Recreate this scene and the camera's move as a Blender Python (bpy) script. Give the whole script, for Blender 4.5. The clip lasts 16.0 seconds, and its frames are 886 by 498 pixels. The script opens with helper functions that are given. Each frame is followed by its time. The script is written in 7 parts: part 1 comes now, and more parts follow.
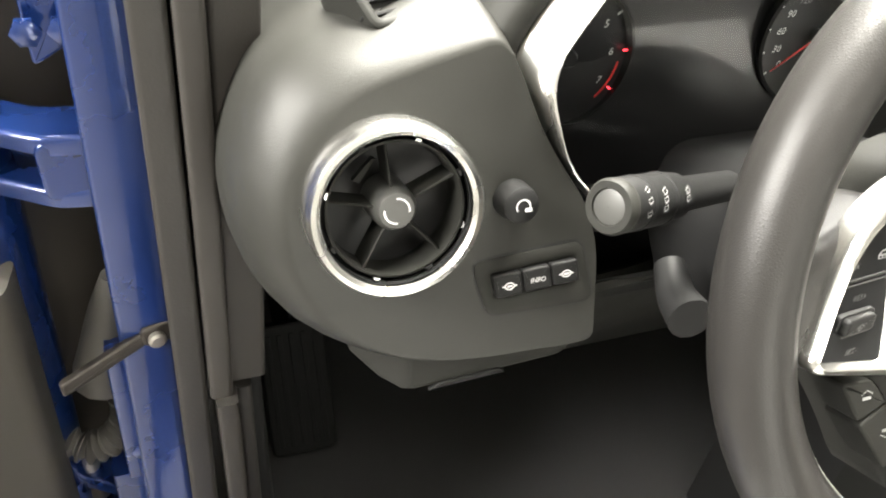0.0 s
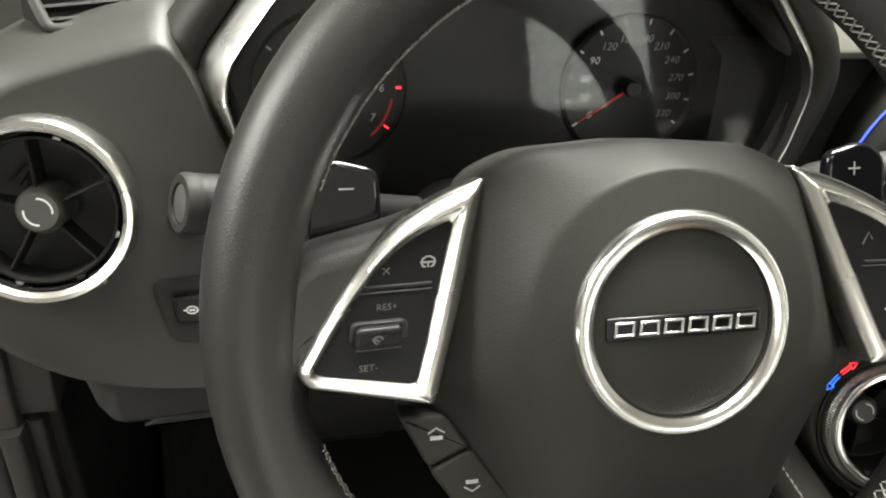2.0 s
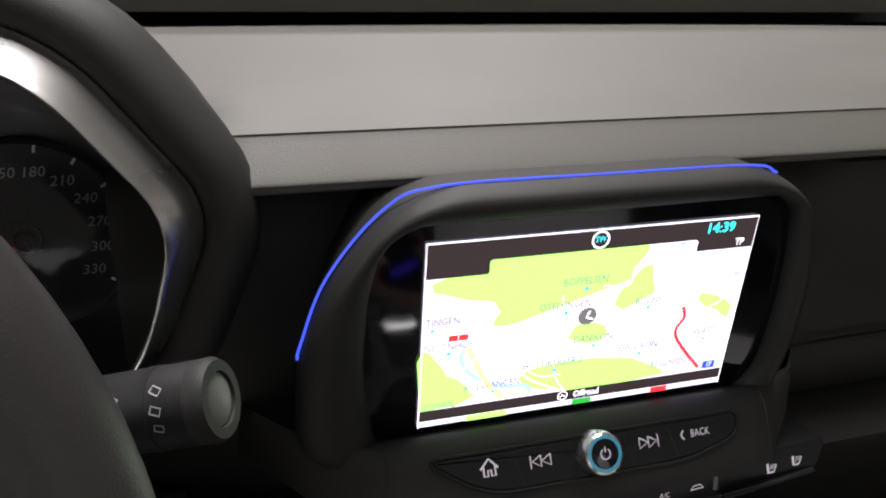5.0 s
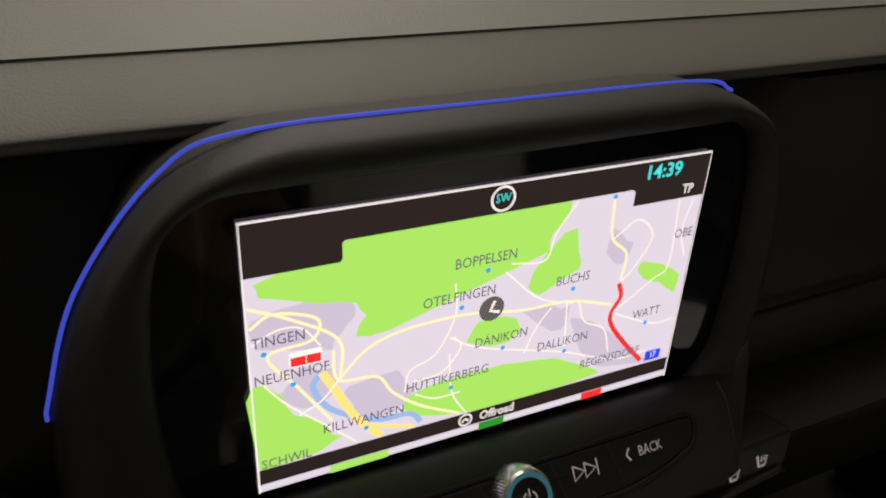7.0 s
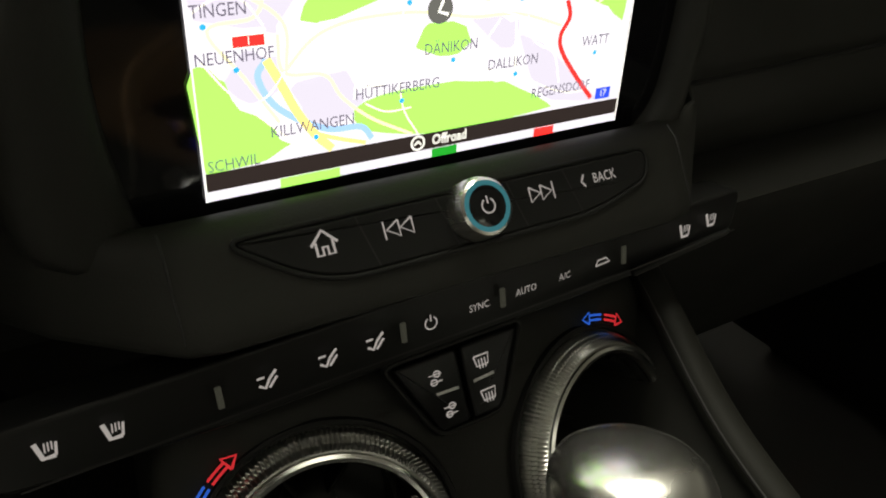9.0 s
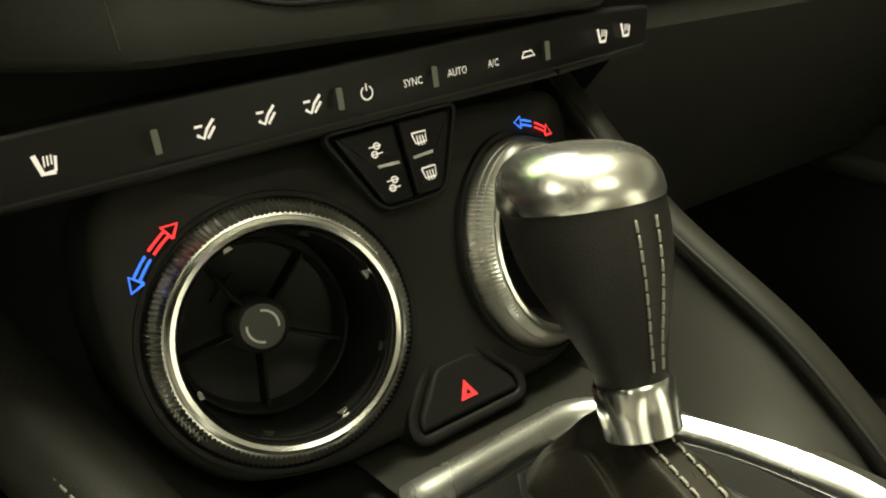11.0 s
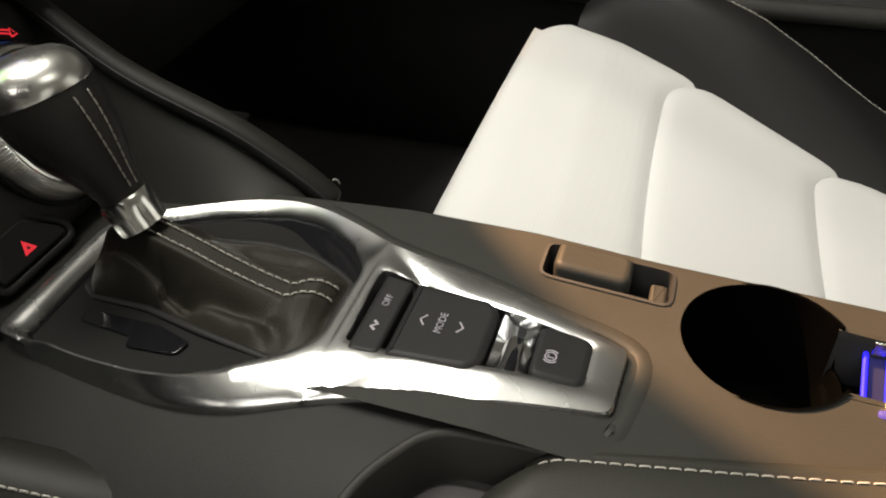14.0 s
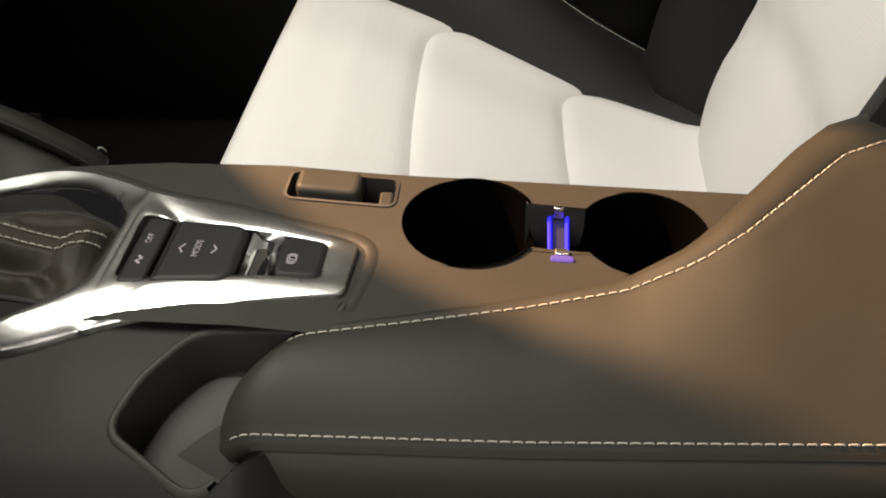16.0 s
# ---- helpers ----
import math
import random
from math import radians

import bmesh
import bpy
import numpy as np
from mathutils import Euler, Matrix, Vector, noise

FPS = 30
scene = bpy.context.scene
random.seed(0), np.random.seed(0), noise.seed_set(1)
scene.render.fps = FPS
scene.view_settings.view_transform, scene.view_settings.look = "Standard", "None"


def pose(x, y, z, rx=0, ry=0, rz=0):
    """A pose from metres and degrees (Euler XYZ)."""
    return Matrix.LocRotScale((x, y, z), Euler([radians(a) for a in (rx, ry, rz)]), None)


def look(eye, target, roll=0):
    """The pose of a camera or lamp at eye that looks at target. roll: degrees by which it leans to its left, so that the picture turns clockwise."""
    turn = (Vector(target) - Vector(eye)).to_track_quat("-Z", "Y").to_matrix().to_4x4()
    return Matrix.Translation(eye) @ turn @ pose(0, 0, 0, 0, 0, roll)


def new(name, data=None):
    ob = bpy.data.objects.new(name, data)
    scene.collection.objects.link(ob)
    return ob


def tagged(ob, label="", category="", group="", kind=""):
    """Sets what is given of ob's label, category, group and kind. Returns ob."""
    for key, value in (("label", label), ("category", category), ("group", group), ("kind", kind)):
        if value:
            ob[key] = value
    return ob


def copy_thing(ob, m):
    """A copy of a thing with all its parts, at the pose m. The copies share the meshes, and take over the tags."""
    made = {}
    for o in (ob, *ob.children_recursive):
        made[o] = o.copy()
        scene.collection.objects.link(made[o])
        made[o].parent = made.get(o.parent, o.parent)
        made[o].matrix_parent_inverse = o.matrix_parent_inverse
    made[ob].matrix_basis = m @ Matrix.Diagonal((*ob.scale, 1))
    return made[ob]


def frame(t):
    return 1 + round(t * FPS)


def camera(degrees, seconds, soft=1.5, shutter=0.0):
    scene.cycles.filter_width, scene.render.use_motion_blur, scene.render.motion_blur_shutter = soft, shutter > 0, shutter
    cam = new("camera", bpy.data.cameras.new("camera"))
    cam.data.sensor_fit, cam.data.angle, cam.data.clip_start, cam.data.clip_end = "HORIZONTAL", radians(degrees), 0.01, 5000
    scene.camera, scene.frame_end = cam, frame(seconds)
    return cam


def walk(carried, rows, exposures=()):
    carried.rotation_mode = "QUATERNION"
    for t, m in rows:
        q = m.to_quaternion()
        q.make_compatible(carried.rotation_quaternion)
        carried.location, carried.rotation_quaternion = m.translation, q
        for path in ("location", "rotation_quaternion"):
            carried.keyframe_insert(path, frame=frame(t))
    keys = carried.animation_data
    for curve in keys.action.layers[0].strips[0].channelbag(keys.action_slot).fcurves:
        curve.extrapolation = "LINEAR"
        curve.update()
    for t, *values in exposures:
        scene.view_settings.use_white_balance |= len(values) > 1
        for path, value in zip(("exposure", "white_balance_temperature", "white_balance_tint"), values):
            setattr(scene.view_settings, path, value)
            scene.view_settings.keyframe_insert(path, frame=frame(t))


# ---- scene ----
cam = camera(58.5, 16.0, 2.0)
EXPOSURES = [(0.0, 1.65, 6700, 10), (1.0, 1.12, 6700, 10), (1.5, 0.88, 6700, 10), (2.5, 0.34, 6600, 10), (3.0, 0.24, 6600, 12), (4.0, 0.10, 6400, 12), (4.5, -0.30, 6400, 16), (5.2, -1.05, 6300, 20), (7.3, -2.0, 7300, 14), (8.5, -1.80, 7300, 4), (9.2, -1.15, 7300, 3),
             (11.3, 0.10, 8700, -8), (12.5, -0.02, 8900, -5), (13.0, -0.1, 6900, 5), (14.0, -1.0, 6800, 10), (16.0, -1.04, 6900, 12)]
PATH = [
    (0, (-0.708, -0.331, 1.09), (-0.121, 1.086, -0.193), 5.7),
    (0.5, (-0.654, -0.349, 1.081), (-0.149, 1.114, -0.185), 5.1),
    (1, (-0.598, -0.36, 1.074), (-0.178, 1.168, -0.147), 4.3),
    (1.5, (-0.538, -0.379, 1.058), (-0.168, 1.219, -0.087), 3.9),
    (2, (-0.489, -0.391, 1.05), (-0.124, 1.254, -0.028), 3.6),
    (2.5, (-0.445, -0.387, 1.036), (-0.068, 1.284, 0.003), 3.4),
    (3, (-0.402, -0.376, 1.024), (-0.007, 1.305, 0.016), 3.3),
    (3.5, (-0.36, -0.377, 1.027), (0.06, 1.309, 0.038), 3.4),
    (4, (-0.293, -0.361, 1.026), (0.176, 1.325, 0.057), 3.7),
    (4.5, (-0.242, -0.33, 1.028), (0.279, 1.373, 0.117), 3.7),
    (5, (-0.18, -0.297, 1.036), (0.393, 1.398, 0.142), 3.5),
    (5.2, (-0.162, -0.28, 1.031), (0.461, 1.403, 0.149), 3.6),
    (7.3, (-0.125, -0.2, 0.973), (0.696, 1.357, 0.022), 2.9),
    (7.5, (-0.126, -0.205, 0.966), (0.708, 1.339, 0.007), 2.9),
    (8, (-0.125, -0.22, 0.943), (0.742, 1.297, -0.03), 2.9),
    (8.5, (-0.133, -0.225, 0.918), (0.763, 1.264, -0.071), 2.8),
    (9, (-0.143, -0.232, 0.901), (0.778, 1.222, -0.117), 2.9),
    (9.2, (-0.145, -0.234, 0.887), (0.788, 1.205, -0.141), 2.9),
    (11.3, (-0.179, -0.283, 0.792), (0.973, 1.095, -0.087), 1.0),
    (11.5, (-0.179, -0.29, 0.783), (0.991, 1.077, -0.089), 0.9),
    (12, (-0.178, -0.318, 0.776), (1.054, 0.956, -0.15), 0.1),
    (12.5, (-0.18, -0.333, 0.78), (1.167, 0.652, -0.321), -0.8),
    (13, (-0.2, -0.351, 0.813), (1.189, 0.423, -0.399), -1.2),
    (13.5, (-0.22, -0.387, 0.851), (1.203, 0.242, -0.405), -1.3),
    (14, (-0.25, -0.408, 0.88), (1.203, 0.108, -0.395), -2.0),
    (14.5, (-0.281, -0.427, 0.9), (1.196, -0.011, -0.384), -2.3),
    (15, (-0.284, -0.451, 0.901), (1.206, -0.125, -0.393), -2.4),
    (15.5, (-0.296, -0.473, 0.902), (1.19, -0.24, -0.418), -2.5),
    (16, (-0.314, -0.488, 0.903), (1.164, -0.327, -0.434), -2.6),
]
walk(cam, [(t, look(eye, target, roll)) for t, eye, target, roll in PATH],
     exposures=EXPOSURES)
# ---- world and lights ----
world = bpy.data.worlds.new("showroom_air")
world.use_nodes = True
world.node_tree.nodes["Background"].inputs[0].default_value = (0.92, 1.0, 0.98, 1)
world.node_tree.nodes["Background"].inputs[1].default_value = 0.12
scene.world = world


def lamp(name, where, target, size, power, colour, size_y=None):
    data = bpy.data.lights.new(name, "AREA")
    data.energy, data.color, data.size = power, colour, size
    if size_y:
        data.shape, data.size_y = "RECTANGLE", size_y
    ob = new(name, data)
    ob.matrix_world = look(where, target)
    return ob


lamp("unseen_ceiling_lamp", (0.2, 0.8, 3.9), (0.0, -0.1, 0.7), 1.8, 435, (1.0, 0.99, 0.92), 1.2)
lamp("wall_panel_lamp", (-3.0, -0.1, 2.6), (-0.4, 0.0, 0.8), 1.8, 145, (1.0, 0.99, 0.95), 1.2)
lamp("unseen_ceiling_lamp", (-0.5, -2.2, 3.9), (0.0, -0.2, 0.6), 1.6, 28, (1.0, 0.99, 0.92), 0.8)
spot = bpy.data.lights.new("warm_spot_lamp", "SPOT")
spot.energy, spot.color, spot.spot_size, spot.spot_blend, spot.shadow_soft_size = 8600, (1.0, 0.55, 0.26), radians(3.4), 0.02, 0.012
new("warm_spot_lamp", spot).matrix_world = look((1.07, 1.64, 3.00), (0.050, -0.5385, 0.6)) @ Matrix.Diagonal((1.0, 2.0, 1.0, 1.0))
# fill lamp out of view, added to brighten surfaces that face the front
lamp("unseen_ceiling_lamp", (0.9, 3.4, 3.7), (0.3, -0.7, 0.6), 1.6, 190, (1.0, 0.99, 0.94), 0.8)
spot = bpy.data.lights.new("warm_spot_lamp", "SPOT")
spot.energy, spot.color, spot.spot_size, spot.spot_blend, spot.shadow_soft_size = 800, (1.0, 0.55, 0.26), radians(9), 1.0, 0.05
new("warm_spot_lamp", spot).matrix_world = look((1.15, 1.10, 3.10), (0.64, 0.18, 0.92))

# ---- materials ----


def nodes_of(name):
    m = bpy.data.materials.new(name)
    m.use_nodes = True
    nt = m.node_tree
    return m, nt, nt.nodes["Principled BSDF"]


def surface(name, colour, rough=0.5, metal=0.0, grain=0.0, grain_size=900.0, vary=0.12, vary_size=14.0, coat=0.0,
            spec=0.5, rough_vary=0.08, kind="noise", aniso=0.0):
    """A procedural surface: colour drift, roughness drift and fine relief, in real-world size."""
    m, nt, b = nodes_of(name)
    n, k = nt.nodes, nt.links
    co = n.new("ShaderNodeTexCoord")
    big = n.new("ShaderNodeTexNoise")
    big.inputs["Scale"].default_value, big.inputs["Detail"].default_value = vary_size, 5.0
    k.new(co.outputs["Object"], big.inputs["Vector"])
    ramp = n.new("ShaderNodeMix")
    ramp.data_type = "RGBA"
    lo = [max(c * (1 - vary), 0) for c in colour]
    hi = [min(c * (1 + vary), 1) for c in colour]
    ramp.inputs["A"].default_value, ramp.inputs["B"].default_value = (*lo, 1), (*hi, 1)
    k.new(big.outputs["Fac"], ramp.inputs["Factor"])
    k.new(ramp.outputs["Result"], b.inputs["Base Color"])
    rr = n.new("ShaderNodeMapRange")
    rr.inputs["To Min"].default_value, rr.inputs["To Max"].default_value = max(rough - rough_vary, 0.02), min(rough + rough_vary, 1)
    k.new(big.outputs["Fac"], rr.inputs["Value"])
    k.new(rr.outputs["Result"], b.inputs["Roughness"])
    b.inputs["Metallic"].default_value = metal
    b.inputs["Specular IOR Level"].default_value = spec
    b.inputs["Coat Weight"].default_value = coat
    b.inputs["Coat Roughness"].default_value = 0.05
    b.inputs["Anisotropic"].default_value = aniso
    if grain:
        if kind == "leather":
            fine = n.new("ShaderNodeTexVoronoi")
            fine.feature = "DISTANCE_TO_EDGE"
            out = fine.outputs["Distance"]
        elif kind == "perforated":
            fine = n.new("ShaderNodeTexVoronoi")
            fine.inputs["Randomness"].default_value = 0.0
            out = fine.outputs["Distance"]
        else:
            fine = n.new("ShaderNodeTexNoise")
            fine.inputs["Detail"].default_value = 3.0
            out = fine.outputs["Fac"]
        fine.inputs["Scale"].default_value = grain_size
        k.new(co.outputs["Object"], fine.inputs["Vector"])
        bump = n.new("ShaderNodeBump")
        bump.inputs["Strength"].default_value, bump.inputs["Distance"].default_value = grain, 0.0006
        k.new(out, bump.inputs["Height"])
        k.new(bump.outputs["Normal"], b.inputs["Normal"])
    return m


def glow(name, colour, strength=1.0):
    m, nt, b = nodes_of(name)
    b.inputs["Base Color"].default_value = (0.01, 0.01, 0.01, 1)
    b.inputs["Roughness"].default_value = 0.55
    b.inputs["Specular IOR Level"].default_value = 0.15
    b.inputs["Emission Color"].default_value = (*colour, 1)
    b.inputs["Emission Strength"].default_value = strength
    return m


PLASTIC = surface("soft_black_plastic", (0.019, 0.019, 0.017), 0.54, spec=0.16, grain=0.25, grain_size=1400, vary=0.15)
POD_SKIN = surface("pod_soft_skin", (0.022, 0.022, 0.0195), 0.46, spec=0.32, grain=0.25, grain_size=1400, vary=0.15)
PANEL_BLACK = surface("switch_panel_black", (0.0045, 0.0045, 0.005), 0.34, spec=0.2)
PLASTIC_HARD = surface("hard_black_plastic", (0.012, 0.012, 0.012), 0.50, spec=0.16, grain=0.2, grain_size=1700)
WING = surface("matt_black_wing", (0.016, 0.016, 0.0145), 0.60, grain=0.2, grain_size=1700, spec=0.14)
DASH = surface("dash_top_skin", (0.056, 0.053, 0.044), 0.62, grain=0.3, grain_size=1100)
LEATHER = surface("black_leather", (0.016, 0.015, 0.014), 0.44, spec=0.24, grain=0.30, grain_size=700, kind="leather")
BOLSTER = surface("black_seat_leather", (0.0085, 0.0082, 0.0080), 0.50, spec=0.16, grain=0.30, grain_size=700, kind="leather")
RIM_LEATHER = surface("smooth_rim_leather", (0.017, 0.016, 0.015), 0.40, spec=0.36, grain=0.22, grain_size=800, kind="leather")
SIDE_PAD = surface("charcoal_leather", (0.017, 0.017, 0.0145), 0.52, spec=0.15, grain=0.22, grain_size=900, kind="leather")
KNEE_PAD = surface("dark_knee_leather", (0.0115, 0.0115, 0.010), 0.52, spec=0.13, grain=0.22, grain_size=900, kind="leather")
GLOSS = surface("piano_black", (0.006, 0.006, 0.007), 0.08, grain=0.0, rough_vary=0.03)
KEY_BLACK = surface("satin_black_keys", (0.008, 0.008, 0.008), 0.42, spec=0.25)
MIRROR = surface("mirror_chrome", (0.80, 0.81, 0.82), 0.07, metal=1.0, vary=0.03, rough_vary=0.03)
GLASS_BLACK = surface("black_screen_glass", (0.004, 0.004, 0.005), 0.06, grain=0.0, rough_vary=0.02)
VENT_BLACK = surface("vent_black", (0.007, 0.007, 0.0075), 0.55, grain=0.1)
SATIN = surface("satin_silver", (0.70, 0.695, 0.67), 0.27, metal=1.0, vary=0.05)
TRIM_SILVER = surface("satin_trim_silver", (0.47, 0.475, 0.47), 0.27, metal=1.0, vary=0.06)
PLATE = surface("matt_plate_black", (0.0065, 0.0065, 0.0062), 0.60, spec=0.10, grain=0.2, grain_size=1700)
CHROME = surface("bright_chrome", (0.82, 0.82, 0.80), 0.20, metal=1.0, vary=0.04, rough_vary=0.05)
KNURL = surface("knurled_silver", (0.70, 0.695, 0.67), 0.30, metal=1.0, vary=0.05)
DARK_CHROME = surface("dark_chrome", (0.42, 0.42, 0.42), 0.20, metal=1.0, vary=0.15, vary_size=120)
GAITER = surface("matt_gaiter_leather", (0.0165, 0.0148, 0.0118), 0.56, spec=0.15, grain=0.4, grain_size=620, kind="leather")
GREY_CAP = surface("grey_plastic_cap", (0.050, 0.050, 0.047), 0.42, grain=0.1)
WHITE_SEAT = surface("white_leather", (0.50, 0.498, 0.490), 0.50, grain=0.12, grain_size=650, kind="leather", vary=0.03)
WHITE_PERF = surface("white_perforated_leather", (0.50, 0.498, 0.487), 0.50, grain=0.35, grain_size=330, kind="perforated", vary=0.03)
THREAD = surface("pale_thread", (0.26, 0.25, 0.225), 0.7, vary=0.1, vary_size=300)
RIM_THREAD = surface("grey_thread", (0.22, 0.215, 0.20), 0.7, vary=0.1, vary_size=300)
BLUE = surface("metallic_blue_paint", (0.007, 0.026, 0.125), 0.28, metal=0.45, coat=1.0, vary=0.08, grain=0.0)
# Far darker than black rubber: the shade inside the cups is in this colour.
CUP_SHADE = surface("cup_shade_black", (0.0009, 0.0009, 0.0009), 0.9, spec=0.0, vary=0.2)
FLANK = surface("dark_flank_plastic", (0.0102, 0.0102, 0.0094), 0.54, spec=0.12, grain=0.2, grain_size=1500)
POCKET_SHEET = surface("lighter_pocket_grey", (0.030, 0.028, 0.029), 0.6, spec=0.2, grain=0.2, grain_size=1200)
RUBBER = surface("seal_rubber", (0.022, 0.020, 0.018), 0.55, grain=0.3, grain_size=500)
TRIM = surface("pillar_trim", (0.027, 0.024, 0.021), 0.6, grain=0.3, grain_size=1200)
CARPET = surface("black_carpet", (0.026, 0.025, 0.025), 0.95, grain=0.9, grain_size=700, vary=0.3)
DOOR_GREY = surface("door_card_grey", (0.060, 0.055, 0.046), 0.6, grain=0.3, grain_size=900)
DARK_STEEL = surface("oily_dark_steel", (0.035, 0.030, 0.026), 0.42, metal=0.5, vary=0.4, vary_size=80)
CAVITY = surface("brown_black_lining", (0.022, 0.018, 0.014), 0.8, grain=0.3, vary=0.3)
STEEL = surface("dull_steel", (0.34, 0.32, 0.29), 0.42, metal=0.8, vary=0.25, vary_size=60)
BOOT_GREY = surface("grey_rubber_boot", (0.062, 0.058, 0.052), 0.6, grain=0.2, vary=0.2)
CONCRETE = surface("showroom_floor", (0.20, 0.19, 0.18), 0.35, vary=0.2, vary_size=3)
PLASTER = surface("showroom_plaster", (0.46, 0.45, 0.42), 0.8, vary=0.06, vary_size=2)
MARK = surface("white_print", (0.62, 0.62, 0.62), 0.5, vary=0.05)
MARK_FAINT = surface("faint_print", (0.12, 0.12, 0.12), 0.5, vary=0.05)
MARK_DIM = surface("grey_print", (0.30, 0.30, 0.30), 0.5, vary=0.05)
ICON = glow("white_backlight", (0.95, 0.88, 0.92), 0.95)
ICON_WARM = glow("pale_indicator", (0.85, 0.85, 0.70), 0.10)
RED_ICON = glow("red_backlight", (1.0, 0.04, 0.06), 1.6)
BLUE_ICON = glow("blue_backlight", (0.03, 0.17, 1.0), 1.6)
LED = glow("blue_ambient_light", (0.010, 0.006, 1.0), 3.6)
LED_STRIP = glow("blue_strip_light", (0.07, 0.12, 1.0), 2.2)
WEB_GLOW = glow("dim_blue_web_glow", (0.006, 0.004, 0.5), 0.35)
LED_PALE = glow("violet_ambient_light", (0.42, 0.22, 1.0), 1.3)
RING_LIGHT = glow("teal_ring_light", (0.06, 0.32, 0.42), 1.2)
NEEDLE = surface("red_needle", (0.55, 0.03, 0.03), 0.4)
LENS, nt, b = nodes_of("clear_instrument_glass")
mix_glass = nt.nodes.new("ShaderNodeMixShader")
mix_glass.inputs[0].default_value = 0.020
b.inputs["Base Color"].default_value, b.inputs["Metallic"].default_value, b.inputs["Roughness"].default_value = (1, 1, 1, 1), 1.0, 0.03
nt.links.new(nt.nodes.new("ShaderNodeBsdfTransparent").outputs[0], mix_glass.inputs[1])
nt.links.new(b.outputs[0], mix_glass.inputs[2])
nt.links.new(mix_glass.outputs[0], nt.nodes["Material Output"].inputs[0])
# emission of the added panel that the instrument glass mirrors
PANEL_GLOW = glow("pale_panel_glow", (0.95, 1.0, 0.92), 5.4)
DIAL = surface("dial_face", (0.008, 0.008, 0.009), 0.35)

# ---- building helpers ----
ORIGIN = {}


def thing(name, where, label, category, group="", kind=""):
    ob = new(name)
    ob.empty_display_size = 0.02
    ob.location = where
    ORIGIN[ob] = Vector(where)
    return tagged(ob, label, category, group, kind)


def mesh_of(name, bm, mat, sharp=40):
    me = bpy.data.meshes.new(name)
    bmesh.ops.recalc_face_normals(bm, faces=bm.faces[:])
    bm.to_mesh(me)
    bm.free()
    me.materials.append(mat)
    me.polygons.foreach_set("use_smooth", [True] * len(me.polygons))
    me.set_sharp_from_angle(angle=radians(sharp))
    return me


def part(name, bm, mat, parent=None, label="", sharp=40, kind=""):
    """Links a bmesh, given in world places, as one mesh object under a thing or a part."""
    me = mesh_of(name, bm, mat, sharp)
    lo = Vector([min(v.co[i] for v in me.vertices) for i in range(3)])
    hi = Vector([max(v.co[i] for v in me.vertices) for i in range(3)])
    org = (lo + hi) / 2
    if parent is None:
        org.z = lo.z
    me.transform(Matrix.Translation(-org))
    ob = new(name, me)
    ORIGIN[ob] = org
    ob.location = org - ORIGIN[parent] if parent else org
    ob.parent = parent
    return tagged(ob, label, kind=kind)


def alone(name, bm, mat, label, category, kind="", sharp=40):
    ob = part(name, bm, mat, None, label, sharp)
    return tagged(ob, "", category, "", kind)


def loft(loops, closed=True, cap0=False, cap1=False, wrap=False, bm=None):
    bm = bm or bmesh.new()
    rows = [[bm.verts.new(p) for p in loop] for loop in loops]
    n = len(rows[0])
    pairs = list(zip(rows, rows[1:])) + ([(rows[-1], rows[0])] if wrap else [])
    for a, b in pairs:
        for i in range(n if closed else n - 1):
            j = (i + 1) % n
            bm.faces.new((a[i], a[j], b[j], b[i]))
    if cap0:
        bm.faces.new(rows[0][::-1])
    if cap1:
        bm.faces.new(rows[-1])
    return bm


def rounded(poly, r, seg=5):
    """A polygon with its corners rounded; r may be one radius or one for each corner."""
    out, n = [], len(poly)
    rs = r if isinstance(r, (list, tuple)) else [r] * n
    for i in range(n):
        a, b, c = Vector(poly[i - 1]), Vector(poly[i]), Vector(poly[(i + 1) % n])
        u, w = (a - b), (c - b)
        cut = min(rs[i], u.length * 0.48, w.length * 0.48)
        p, q = b + u.normalized() * cut, b + w.normalized() * cut
        for s in range(seg + 1):
            t = s / seg
            out.append(p * (1 - t) ** 2 + b * 2 * t * (1 - t) + q * t ** 2)
    return out


def inset(poly, d):
    n, out = len(poly), []
    area = sum(poly[i - 1].x * poly[i].y - poly[i].x * poly[i - 1].y for i in range(n))
    s = 1 if area > 0 else -1
    for i in range(n):
        a, b, c = poly[i - 1], poly[i], poly[(i + 1) % n]
        e = (b - a).normalized() + (c - b).normalized()
        e = e.normalized() if e.length > 1e-9 else (c - a).normalized()
        out.append(b + Vector((-e.y, e.x)) * d * s)
    return out


def lift(poly, w, m, bend=None):
    return [m @ Vector((p.x, p.y, w + (bend(p.x, p.y) if bend else 0))) for p in poly]


def slab(poly, depth, r, m, seg=3, bend=None, front=0.0, bm=None, back=True):
    """A plate with a rounded front edge: the outline in the local plane, its face towards local z."""
    loops = [lift(poly, front - depth, m, bend), lift(poly, front - r, m, bend)]
    for i in range(1, seg + 1):
        a = i / seg * math.pi / 2
        loops.append(lift(inset(poly, r * (1 - math.cos(a))), front - r + r * math.sin(a), m, bend))
    loops.append(lift(inset(poly, r + min(r * 0.3, 0.0006)), front, m, bend))
    return loft(loops, cap0=back, cap1=True, bm=bm)


